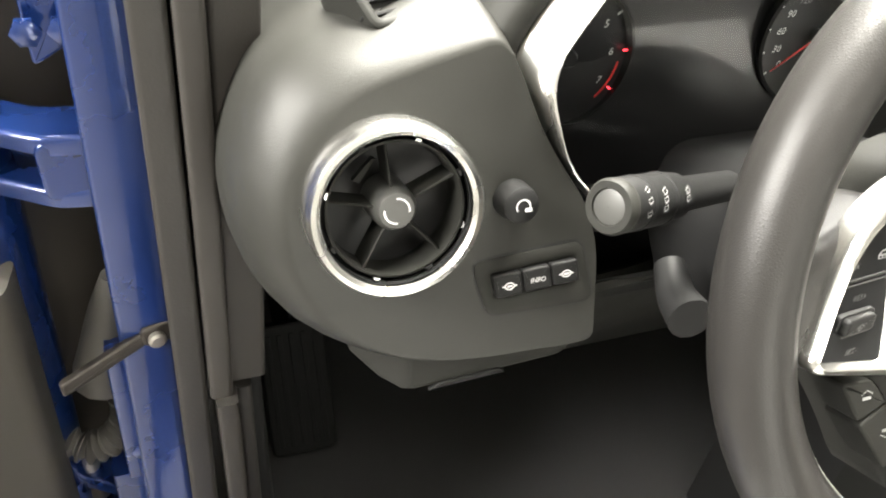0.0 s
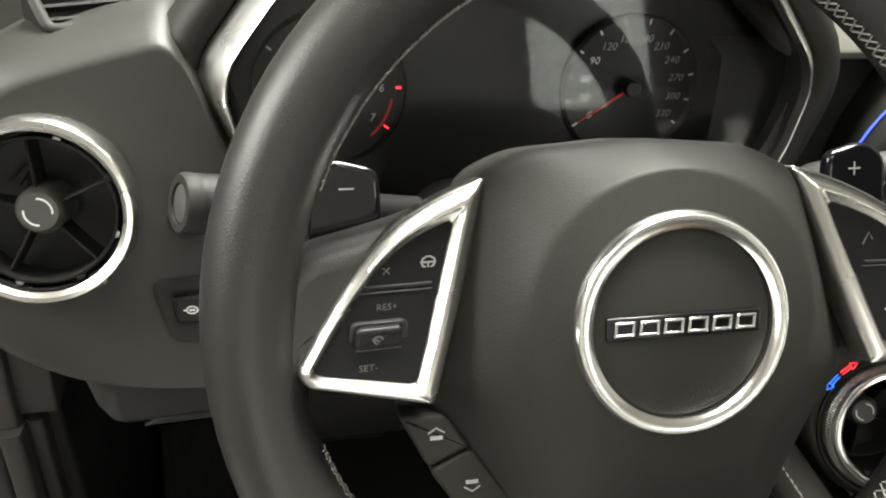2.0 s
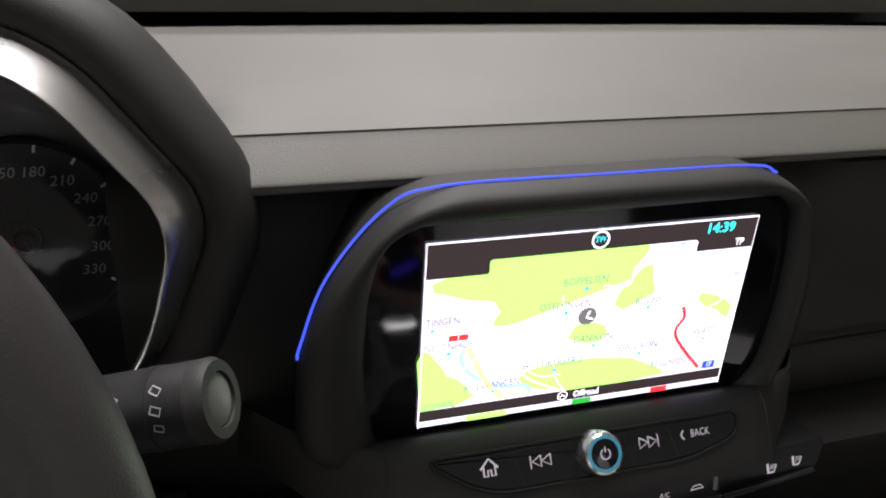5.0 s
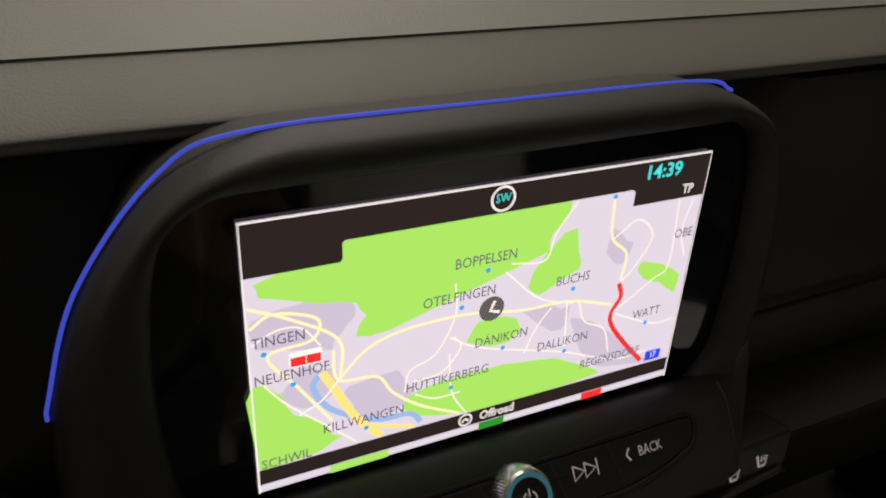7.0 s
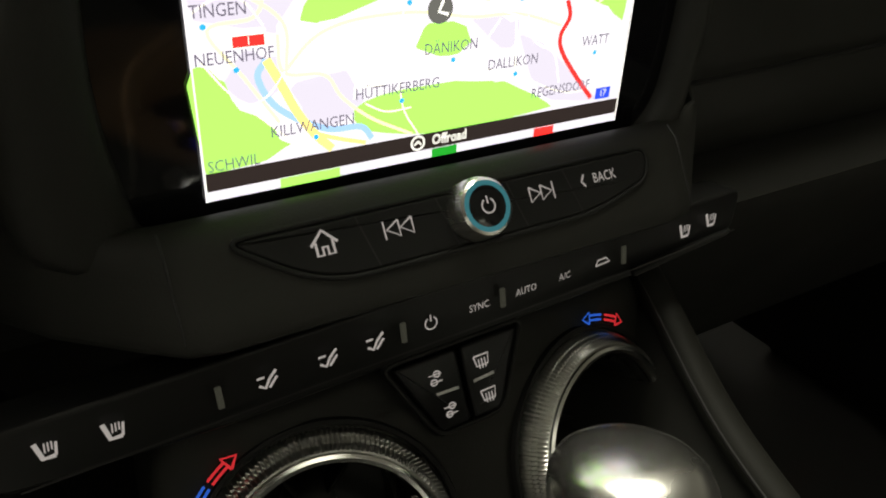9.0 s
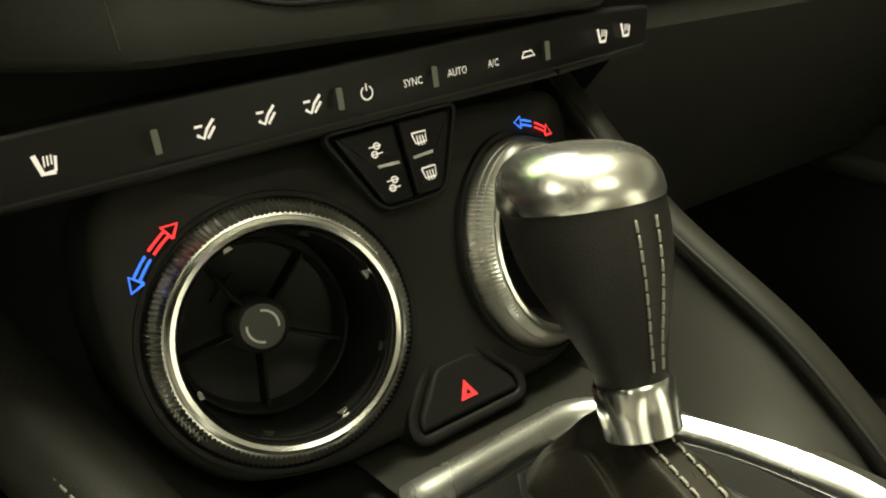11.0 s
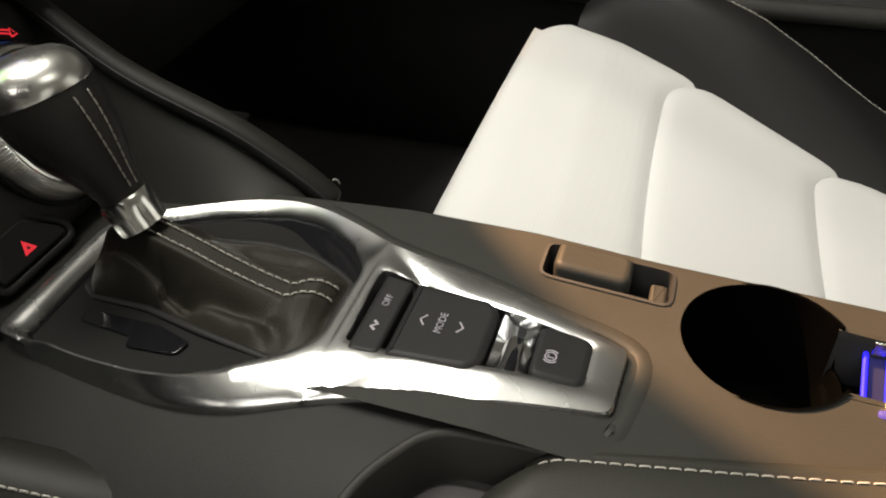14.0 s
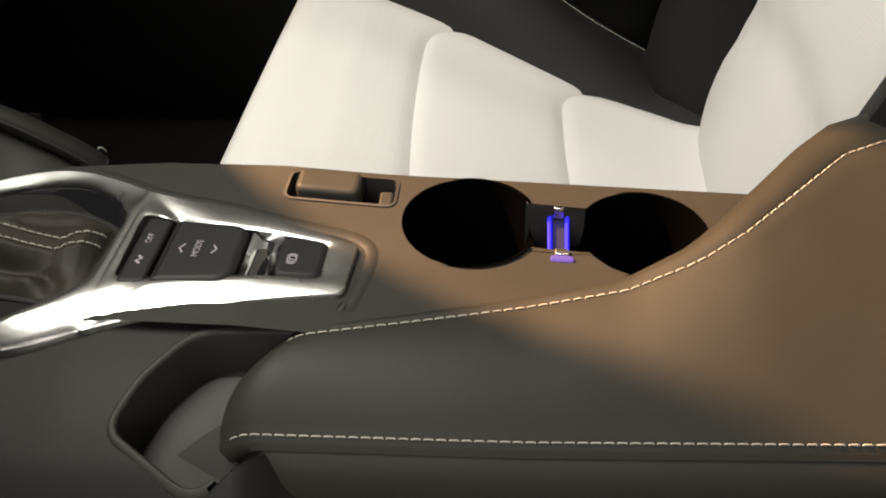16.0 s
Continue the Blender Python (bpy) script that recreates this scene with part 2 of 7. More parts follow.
def plate_with_holes(poly, holes, depth, r, m, deep=0.012, seg=3):
    """A plate with a rounded front edge and openings through its face, each with a wall of its own."""
    loops = [lift(poly, -depth, m), lift(poly, -r, m)]
    for i in range(1, seg + 1):
        a = i / seg * math.pi / 2
        loops.append(lift(inset(poly, r * (1 - math.cos(a))), -r + r * math.sin(a), m))
    bm = loft(loops)
    edge = lift(inset(poly, r), 0.0, m)
    edges = []
    for loop in [edge] + [lift(h, 0.0, m) for h in holes]:
        vs = [bm.verts.new(p) for p in loop]
        edges += [bm.edges.new((vs[i - 1], vs[i])) for i in range(len(vs))]
    bmesh.ops.triangle_fill(bm, edges=edges, use_beauty=True)
    for h in holes:
        loft([lift(h, 0.0, m), lift(h, -deep, m)], bm=bm)
    bmesh.ops.remove_doubles(bm, verts=bm.verts[:], dist=1e-6)
    return bm


def frame_ring(outer, inner, depth, m, crown=0.0015, bend=None, front=0.0, steps=6):
    """A raised frame between two outlines of as many points, with a rounded crown."""
    loops = [lift(outer, front - depth, m, bend)]
    for i in range(steps + 1):
        t = i / steps
        loops.append(lift([a.lerp(b, t) for a, b in zip(outer, inner)], front - crown + crown * math.sin(math.pi * t) ** 0.5 if 0 < t < 1 else front - crown, m, bend))
    loops.append(lift(inner, front - depth, m, bend))
    return loft(loops, wrap=True)


def circle(r, n=48, cx=0.0, cy=0.0):
    return [Vector((cx + r * math.cos(2 * math.pi * i / n), cy + r * math.sin(2 * math.pi * i / n))) for i in range(n)]


def lathe(profile, m, n=64, cap0=False, cap1=False, wrap=False):
    return loft([[m @ Vector((r * math.cos(2 * math.pi * i / n), r * math.sin(2 * math.pi * i / n), w)) for i in range(n)] for r, w in profile],
                cap0=cap0, cap1=cap1, wrap=wrap)


def spline(points, steps=8):
    """A smooth run of places through the points given."""
    p = [Vector(q) for q in points]
    p = [p[0] * 2 - p[1]] + p + [p[-1] * 2 - p[-2]]
    out = []
    for i in range(1, len(p) - 2):
        for s in range(steps):
            t = s / steps
            out.append(0.5 * ((2 * p[i]) + (p[i + 1] - p[i - 1]) * t + (2 * p[i - 1] - 5 * p[i] + 4 * p[i + 1] - p[i + 2]) * t * t
                              + (3 * p[i] - p[i - 1] - 3 * p[i + 1] + p[i + 2]) * t ** 3))
    return out + [p[-2]]


def tube(path, radius, n=10, bm=None, flat=1.0):
    """A round bar along a path; radius may be a function of the way gone, 0 to 1."""
    path = [Vector(p) for p in path]
    loops, side = [], None
    for i, p in enumerate(path):
        d = (path[min(i + 1, len(path) - 1)] - path[max(i - 1, 0)]).normalized()
        if side is None:
            side = d.cross(Vector((0, 0, 1)))
            if side.length < 0.1:
                side = d.cross(Vector((1, 0, 0)))
        side = (side - d * side.dot(d)).normalized()
        up = side.cross(d)
        r = radius(i / (len(path) - 1)) if callable(radius) else radius
        loops.append([p + side * r * math.cos(2 * math.pi * k / n) + up * r * flat * math.sin(2 * math.pi * k / n) for k in range(n)])
    return loft(loops, cap0=True, cap1=True, bm=bm)


def box(x0, x1, y0, y1, z0, z1, r=0.0, bm=None):
    """A box with bevelled upright edges and softened top."""
    poly = [Vector((x0, y0)), Vector((x1, y0)), Vector((x1, y1)), Vector((x0, y1))]
    if r:
        poly = rounded(poly, r, 3)
    return slab(poly, z1 - z0, r or 0.0005, Matrix.Translation((0, 0, z1)), bm=bm)


def stitches(path, length=0.0042, gap=0.0016, thick=0.0006, lift_by=0.0003):
    """A row of thread stitches along a path."""
    path = [Vector(p) for p in path]
    bm, run, at = bmesh.new(), 0.0, 0.0
    marks = [0.0]
    for a, b in zip(path, path[1:]):
        marks.append(marks[-1] + (b - a).length)

    def place(s):
        for i in range(len(path) - 1):
            if s <= marks[i + 1]:
                return path[i].lerp(path[i + 1], (s - marks[i]) / max(marks[i + 1] - marks[i], 1e-9))
        return path[-1]
    while at + length < marks[-1]:
        a, b = place(at), place(at + length)
        mid = (a + b) / 2 + Vector((0, 0, lift_by))
        tube([a - Vector((0, 0, thick * 0.8)), a.lerp(mid, 0.35) + Vector((0, 0, lift_by)), mid, b.lerp(mid, 0.35) + Vector((0, 0, lift_by)), b - Vector((0, 0, thick * 0.8))], thick, 6, bm)
        at += length + gap
    return bm


def ribbon(path, width, m, w=0.0, bm=None):
    """A flat stroke along a path in a local plane."""
    bm = bm or bmesh.new()
    path = [Vector(p) for p in path]
    left, right = [], []
    for i, p in enumerate(path):
        d = (path[min(i + 1, len(path) - 1)] - path[max(i - 1, 0)]).normalized()
        nrm = Vector((-d.y, d.x)) * width / 2
        left.append(m @ Vector((p.x + nrm.x, p.y + nrm.y, w)))
        right.append(m @ Vector((p.x - nrm.x, p.y - nrm.y, w)))
    return loft([left, right], closed=False, bm=bm)


def flat(poly, m, w=0.0, bm=None):
    bm = bm or bmesh.new()
    bm.faces.new([bm.verts.new(m @ Vector((p[0], p[1], w))) for p in poly])
    return bm


def words(text, size, m, mat, parent, name="lettering", w=0.0003, align="CENTER", shear=0.0, squeeze=1.0, bold=0.0):
    """Lettering in the built-in font, lying in a local plane."""
    cu = bpy.data.curves.new(name, "FONT")
    cu.body, cu.size, cu.align_x, cu.align_y, cu.shear = text, size, align, "CENTER", shear
    cu.resolution_u, cu.offset = 2, size * bold
    tmp = bpy.data.objects.new("tmp", cu)
    scene.collection.objects.link(tmp)
    bpy.context.view_layer.update()
    me = bpy.data.meshes.new_from_object(tmp.evaluated_get(bpy.context.evaluated_depsgraph_get()))
    bpy.data.objects.remove(tmp)
    bpy.data.curves.remove(cu)
    bm = bmesh.new()
    bm.from_mesh(me)
    bpy.data.meshes.remove(me)
    for v in bm.verts:
        v.co = m @ Vector((v.co.x * squeeze, v.co.y, w))
    return part(name, bm, mat, parent)

# ---- the place around the car ----


def shell(name, x0, x1, y0, y1, z0, z1, mat, label):
    return alone(name, box(x0, x1, y0, y1, z0, z1), mat, label, name.split("_")[0], "structure")


shell("floor", -6, 6, -6, 6, -0.1, 0.0, CONCRETE, "smooth grey showroom floor under the car")
shell("wall_north", -6, 6, 6, 6.2, 0, 4.2, PLASTER, "plain pale showroom wall")
shell("wall_south", -6, 6, -6.2, -6, 0, 4.2, PLASTER, "plain pale showroom wall")
shell("wall_west", -6.2, -6, -6, 6, 0, 4.2, PLASTER, "plain pale showroom wall")
shell("wall_east", 6, 6.2, -6, 6, 0, 4.2, PLASTER, "plain pale showroom wall")
# Unseen glowing panel, added behind the seats to reflect in the instrument glass.
for x0, x1, z0, z1 in ((1.58, 2.68, 2.45, 3.45),):
    w_frame = alone("glow_panel_frame", frame_ring([Vector(p) for p in ((x0 - 0.06, z0 - 0.06), (x1 + 0.06, z0 - 0.06), (x1 + 0.06, z1 + 0.06), (x0 - 0.06, z1 + 0.06))], [Vector(p) for p in ((x0, z0), (x1, z0), (x1, z1), (x0, z1))], 0.05, pose(0, -5.95, 0, 90, 0, 180) @ Matrix.Scale(-1, 4, (1, 0, 0)), 0.004), PLASTER, "unseen framed glowing panel added for the instrument glass reflection", "window", "structure")
    part("glow_panel", flat([(x0, z0), (x1, z0), (x1, z1), (x0, z1)], Matrix(((1, 0, 0, 0), (0, 0, 0, -5.985), (0, 1, 0, 0), (0, 0, 0, 1)))), PANEL_GLOW, w_frame)
shell("ceiling", -6.2, 6.2, -6.2, 6.2, 4.2, 4.4, PLASTER, "plain pale showroom ceiling")

# ---- the car's body round the cabin ----


def bars(rows, mat, name, parent, lean=0.05, z_ref=0.9):
    """Upright strips: x0, x1, y0, y1, z0, z1, leaning outwards towards the sill."""
    for x0, x1, y0, y1, z0, z1 in rows:
        poly = rounded([Vector((x0, y0)), Vector((x1, y0)), Vector((x1, y1)), Vector((x0, y1))], 0.004, 3)
        loops = []
        for i in range(9):
            z = z0 + (z1 - z0) * i / 8
            loops.append([Vector((p.x - lean * (z_ref - z), p.y, z)) for p in poly])
        part(name, loft(loops, cap0=True, cap1=True), mat, parent)


body = thing("car_body", (0, 0, 0.15), "open metallic blue sports car body with black cabin lining", "car body")
part("cabin_floor", box(-0.74, 0.78, -1.6, 0.62, 0.16, 0.20), CARPET, body, "black carpeted cabin floor")
part("firewall", box(-0.74, 0.78, 0.60, 0.64, 0.16, 0.92), CARPET, body, "black carpeted bulkhead")
part("rear_bulkhead", box(-0.72, 0.78, -1.62, -1.58, 0.16, 0.92), CARPET, body)
part("passenger_side_wall", box(0.78, 0.84, -1.6, 0.64, 0.16, 0.88), PLASTIC_HARD, body)
part("rear_quarter_panel", box(-0.80, -0.74, -1.6, -1.05, 0.16, 1.26), PLASTIC_HARD, body)
part("sill", box(-0.80, -0.72, -1.1, 0.12, 0.16, 0.34, 0.01), BLUE, body, "blue painted door sill")
for sx in (-1, 1):
    part("windscreen_pillar", tube(spline([(0.70 * sx, 0.42, 0.90), (0.67 * sx, 0.22, 1.04), (0.61 * sx, -0.08, 1.20), (0.57 * sx, -0.30, 1.255)]), 0.028, 12), TRIM, body)

part("windscreen_header", tube(spline([(-0.57, -0.30, 1.255), (0.0, -0.33, 1.285), (0.57, -0.30, 1.255)]), 0.030, 12), TRIM, body)

# hinge pillar, seals and trim strips at the driver's door opening
bars([(-0.762, -0.722, 0.135, 0.60, 0.16, 1.0)], BLUE, "hinge_pillar", body, 0.05)
bars([(-0.725, -0.704, 0.085, 0.20, 0.19, 1.02)], RUBBER, "door_seal", body, 0.045)
bars([(-0.702, -0.685, 0.078, 0.20, 0.605, 1.02)], TRIM, "pillar_trim", body, 0.045)
bars([(-0.684, -0.655, 0.088, 0.22, 0.61, 1.0)], TRIM, "pillar_trim", body, 0.06)
bars([(-0.706, -0.690, 0.070, 0.20, 0.19, 0.604)], TRIM, "sill_trim", body, 0.02)
bars([(-0.690, -0.678, 0.085, 0.24, 0.19, 0.604)], RUBBER, "sill_trim", body, 0.02)
part("kick_panel", slab(rounded([Vector((0.10, 0.18)), Vector((0.60, 0.18)), Vector((0.60, 0.72)), Vector((0.10, 0.66))], 0.03), 0.02, 0.006, pose(-0.675, 0, 0, 90, 0, 90)), PLASTIC_HARD, body)


def hinge(z):
    h = part("door_hinge", slab(rounded([Vector((-0.02, -0.022)), Vector((0.035, -0.03)), Vector((0.035, 0.03)), Vector((-0.02, 0.022))], 0.008), 0.012, 0.003, pose(-0.778, 0.150, z, 90, 0, 0)), BLUE, body, "blue painted steel door hinge")
    leaf = rounded([Vector(p) for p in ((-0.758, 0.146), (-0.792, 0.150), (-0.826, 0.172), (-0.866, 0.196), (-0.866, 0.226), (-0.826, 0.216), (-0.796, 0.196), (-0.758, 0.190))], 0.010, 4)
    for dz in (-0.021, 0.021):
        part("hinge_arm", slab(leaf, 0.013, 0.005, Matrix.Translation((0, 0, z + dz + 0.006)), seg=4), BLUE, h)
    part("hinge_sleeve", lathe([(0.0115, -0.014), (0.0125, -0.012), (0.0125, 0.012), (0.0115, 0.014)], pose(-0.838, 0.196, z), 18, True, True), DARK_STEEL, h)
    part("hinge_leaf", slab(rounded([Vector((-0.785, z + 0.072)), Vector((-0.762, z + 0.085)), Vector((-0.752, z + 0.128)), Vector((-0.784, z + 0.128))], 0.006), 0.008, 0.002, pose(0, 0.158, 0, 90, 0, 0)), BLUE, h)
    part("hinge_pin", lathe([(0.0075, -0.036), (0.0075, 0.034), (0.0095, 0.035), (0.0095, 0.041), (0.006, 0.043)], pose(-0.838, 0.196, z), 16, True, True), STEEL, h, "bright steel hinge pin")
    for dx in (-0.006, 0.014):
        part("bolt", lathe([(0.009, 0), (0.009, 0.005), (0.006, 0.007)], pose(-0.776 + dx, 0.149, z + 0.100, 90, 0, 0), 6, False, True), BLUE, h)


hinge(0.775)
hinge(0.375)

# open driver's door: its inner face looks to the rear, the painted margin beside the hinges
door = thing("driver_door", (-0.86, 0.2, 0.2), "open metallic blue driver's door with grey inner card", "car door")
DM = pose(-0.800, 0.186, 0, 0, 0, -70)   # local -y runs from the hinge edge to the latch, local x faces the cabin
poly = rounded([Vector((-0.13, -1.1)), Vector((0.0, -1.1)), Vector((0.0, -0.028)), Vector((-0.020, -0.006)), Vector((-0.13, 0.0))], 0.012, 4)
loops = []
for z in (0.17, 0.2, 0.4, 0.6, 0.8, 0.93, 0.95):
    loops.append([DM @ Vector((p.x, p.y - 0.055 * (0.88 - z), z)) for p in poly])
part("door_shell", loft(loops, cap0=True, cap1=True), BLUE, door, "metallic blue painted door shell")
poly = rounded([Vector((-0.002, -1.08)), Vector((0.035, -1.08)), Vector((0.035, -0.055)), Vector((-0.002, -0.036))], 0.010, 4)
loops = []
for z in (0.20, 0.22, 0.45, 0.62, 0.67, 0.69):
    loops.append([DM @ Vector((p.x, p.y - 0.050 * (0.68 - z), z)) for p in poly])
part("door_card", loft(loops, cap0=True, cap1=True), DOOR_GREY, door, "grey moulded inner door card")
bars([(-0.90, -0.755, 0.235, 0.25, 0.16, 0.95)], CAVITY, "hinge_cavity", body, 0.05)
bars([(-0.790, -0.758, 0.150, 0.20, 0.16, 0.44), (-0.776, -0.758, 0.145, 0.20, 0.44, 0.60)], BLUE, "hinge_pillar", body, 0.05)

strap = thing("door_check_strap", (-0.74, 0.14, 0.63), "dull steel door check strap with bolted bracket", "check strap")
part("arm", slab(rounded([Vector((-0.086, -0.026)), Vector((0.0, -0.004)), Vector((0.0, 0.008)), Vector((-0.086, -0.014))], 0.004), 0.007, 0.002, pose(-0.738, 0.139, 0.63, 78, 0, 18)), DARK_STEEL, strap)
part("bracket", slab(rounded([Vector((-0.025, -0.010)), Vector((0.012, -0.010)), Vector((0.012, 0.012)), Vector((-0.025, 0.006))], 0.006), 0.012, 0.003, pose(-0.734, 0.134, 0.632, 80, 0, 12)), DARK_STEEL, strap)
for dx in (-0.014, 0.003):
    part("bolt", lathe([(0.007, 0), (0.007, 0.004), (0.005, 0.006)], pose(-0.734 + dx, 0.131, 0.632 + dx * 0.3, 88, 0, 12), 12, False, True), STEEL, strap)

loom = thing("wiring_boot", (-0.80, 0.2, 0.5), "grey ribbed rubber wiring boot between pillar and door", "wiring boot")
part("plug", tube(spline([(-0.775, 0.185, 0.652), (-0.782, 0.185, 0.62), (-0.797, 0.185, 0.56), (-0.802, 0.185, 0.535)]), lambda t: 0.009 + 0.016 * min(1, t * 1.4), 12), BOOT_GREY, loom, "grey rubber plug")
way = spline([(-0.792, 0.185, 0.535), (-0.788, 0.180, 0.50), (-0.800, 0.172, 0.475), (-0.825, 0.172, 0.462), (-0.85, 0.18, 0.47)], 14)
part("bellows", tube(way, lambda t: 0.013 + 0.0035 * math.cos(t * 2 * math.pi * 13), 14), BOOT_GREY, loom, "ribbed grey rubber bellows")

# ---- dashboard ----
dash = thing("dashboard", (0, 0.1, 0.6), "black soft-touch dashboard with pale-lit top pad", "dashboard")
top_rows = []
for x in [-0.300 + 1.060 * i / 44 for i in range(45)]:
    bow = -0.05 * (x / 0.75) ** 2
    if x < -0.19:
        prof = spline([(x, 0.140 + 0.001 * k, 0.931) for k in range(7)] + [(x, 0.235 + bow, 0.930)], 5)
        top_rows.append(prof)
        continue
    prof = spline([(x, 0.060, 0.895), (x, 0.030, 0.898), (x, 0.0262, 0.9020), (x, 0.0285, 0.9055), (x, 0.0470, 0.9182), (x, 0.0530, 0.9208), (x, 0.105, 0.9290), (x, 0.235 + bow, 0.930)], 5)
    top_rows.append(prof)
part("top_pad", loft(top_rows, closed=False), DASH, dash, "grained grey-black top pad with a soft fold", sharp=60)
part("windscreen_slot", slab(rounded([Vector((-0.70, 0.0)), Vector((0.74, 0.0)), Vector((0.74, 0.05)), Vector((-0.70, 0.05))], 0.004), 0.02, 0.002, Matrix.Translation((0, 0.215, 0.925))), VENT_BLACK, dash)
part("cowl", slab(rounded([Vector((-0.72, 0.24)), Vector((0.76, 0.24)), Vector((0.70, 0.62)), Vector((-0.68, 0.62))], 0.02), 0.02, 0.004, pose(0, 0, 0.945, 3, 0, 0)), DASH, dash, "pale grained cowl below the windscreen")

# central and passenger fascia
fas = []
for x in (-0.22, 0.0, 0.14, 0.17, 0.30, 0.5, 0.76):
    y0 = 0.045 if x < 0.15 else 0.030
    fas.append([Vector(p) for p in [(x, 0.07, 0.90), (x, y0 + 0.005, 0.893), (x, y0, 0.87), (x, y0 - 0.004, 0.80), (x, y0 - 0.002, 0.775), (x, y0, 0.74), (x, 0.05, 0.71), (x, 0.10, 0.69)]])
part("fascia", loft(fas, closed=False), PLASTIC, dash, "black leather-wrapped fascia", sharp=60)
part("fascia_seam", tube([(0.142, 0.023, 0.779), (0.30, 0.024, 0.781), (0.74, 0.03, 0.785)], 0.0013, 6), PLASTIC_HARD, dash)
ledge = []
for x in (0.16, 0.2, 0.3, 0.5, 0.76):
    ledge.append([Vector(p) for p in [(x, 0.05, 0.732), (x, 0.008, 0.728), (x, -0.004, 0.722), (x, 0.0, 0.712), (x, 0.04, 0.66), (x, 0.10, 0.52), (x, 0.2, 0.46)]])
part("glove_box", loft(ledge, closed=False), WING, dash, "black glove box lid under a narrow ledge", sharp=60)
part("left_underside", loft([[Vector((x, y, z)) for x in (-0.60, -0.18)] for y, z in ((0.0, 0.74), (0.02, 0.70), (0.25, 0.62), (0.5, 0.6))], closed=False), PLASTIC_HARD, dash)

# driver's pod with the outer vent
PM = pose(0, -0.018, 0.84, 71.8, 0, 0)
pod_pts = [(-0.545, 0.918), (-0.590, 0.908), (-0.630, 0.896), (-0.656, 0.868), (-0.666, 0.836), (-0.658, 0.800), (-0.636, 0.770), (-0.604, 0.752),
           (-0.565, 0.745), (-0.500, 0.742), (-0.4865, 0.743), (-0.4865, 0.800), (-0.495, 0.828), (-0.522, 0.866), (-0.536, 0.902)]
pod = rounded([Vector((x, (z - 0.84) / 0.95)) for x, z in pod_pts], 0.02, 4)


def spread(p, left, up):
    """Widens the pod's outline towards the door and the windscreen only."""
    a = max(0.0, min(1.0, (-0.52 - p.x) / 0.12))
    b = max(0.0, min(1.0, (p.y + 0.02) / 0.07))
    c = max(0.0, min(1.0, (p.x + 0.662) / 0.06))
    return Vector((p.x - left * a, p.y + (min(up, 0.020) + max(0.0, up - 0.020) * c) * b))


loops = []
for left, up, w in ((0.018, 0.042, -0.22), (0.026, 0.038, -0.13), (0.027, 0.033, -0.075), (0.025, 0.026, -0.042), (0.021, 0.0195, -0.026), (0.0155, 0.0130, -0.014), (0.0095, 0.0072, -0.0062), (0.0040, 0.0024, -0.0014), (0.0, 0.0, 0.0)):
    loops.append(lift([spread(p, left, up) for p in pod], w, PM))
loops.append(lift(inset(pod, 0.0018), 0.0002, PM))
bm = loft(loops, cap0=True)
rim_edges = []
for loop in (lift(inset(pod, 0.0018), 0.0002, PM), lift(circle(0.0452, 64, -0.6105, 0.0040), 0.0002, PM)):
    vs = [bm.verts.new(p) for p in loop]
    rim_edges += [bm.edges.new((vs[i - 1], vs[i])) for i in range(len(vs))]
bmesh.ops.triangle_fill(bm, edges=rim_edges, use_beauty=True)
bmesh.ops.remove_doubles(bm, verts=bm.verts[:], dist=1e-6)
part("driver_pod", bm, POD_SKIN, dash, "rounded soft black pod round the outer vent", sharp=60)
loops = []
for y, x0, low in ((-0.0280, -0.5945, 0.7035), (-0.0268, -0.5975, 0.7010), (-0.0235, -0.6020, 0.6990), (-0.0100, -0.6120, 0.6980), (0.0150, -0.6240, 0.6980), (0.1100, -0.6300, 0.7000)):
    ring = rounded([Vector((x0, low)), Vector((-0.487, low + 0.005)), Vector((-0.487, 0.76)), Vector((x0, 0.76))], [0.007, 0.01, 0.008, 0.008], 5)
    loops.append([Vector((p.x, y, p.y)) for p in ring])
part("pod_underbox", loft(loops, cap0=True, cap1=True), PLASTIC, dash, "black lower knee panel", sharp=50)
part("latch_lip", slab(rounded([Vector((-0.584, 0.6985)), Vector((-0.530, 0.7010)), Vector((-0.536, 0.7065)), Vector((-0.574, 0.7045))], 0.002), 0.006, 0.0012, pose(0, -0.0295, 0, 90, 0, 0)), PLASTIC_HARD, dash, "dark pull lip under the knee panel")
part("bonnet_release_panel", slab(rounded([Vector((-0.602, 0.698)), Vector((-0.53, 0.700)), Vector((-0.525, 0.710)), Vector((-0.60, 0.712))], 0.005), 0.01, 0.003, pose(0, -0.032, -0.006, 82, 0, 0)), PLASTIC_HARD, dash)
DV = pose(-0.588, 0.048, 0.9240, 40, 0, 20)
d_out = rounded([Vector(p) for p in ((-0.024, -0.014), (0.016, -0.014), (0.040, 0.024), (-0.030, 0.024))], 0.008, 4)
part("demister_vent", frame_ring(d_out, inset(d_out, 0.006), 0.030, DV, 0.0015, front=0.003), PLASTIC, dash, "slim demister outlet with a soft rim")
part("demister_slot", slab(inset(d_out, 0.005), 0.004, 0.001, DV, front=-0.005), VENT_BLACK, dash)
for v in (-0.004, 0.004, 0.012):
    part("demister_slat", slab(rounded([Vector((-0.026, v - 0.001)), Vector((0.022, v - 0.001)), Vector((0.023, v + 0.0012)), Vector((-0.026, v + 0.0012))], 0.001), 0.004, 0.0005, DV, front=-0.001), PLASTIC_HARD, dash)

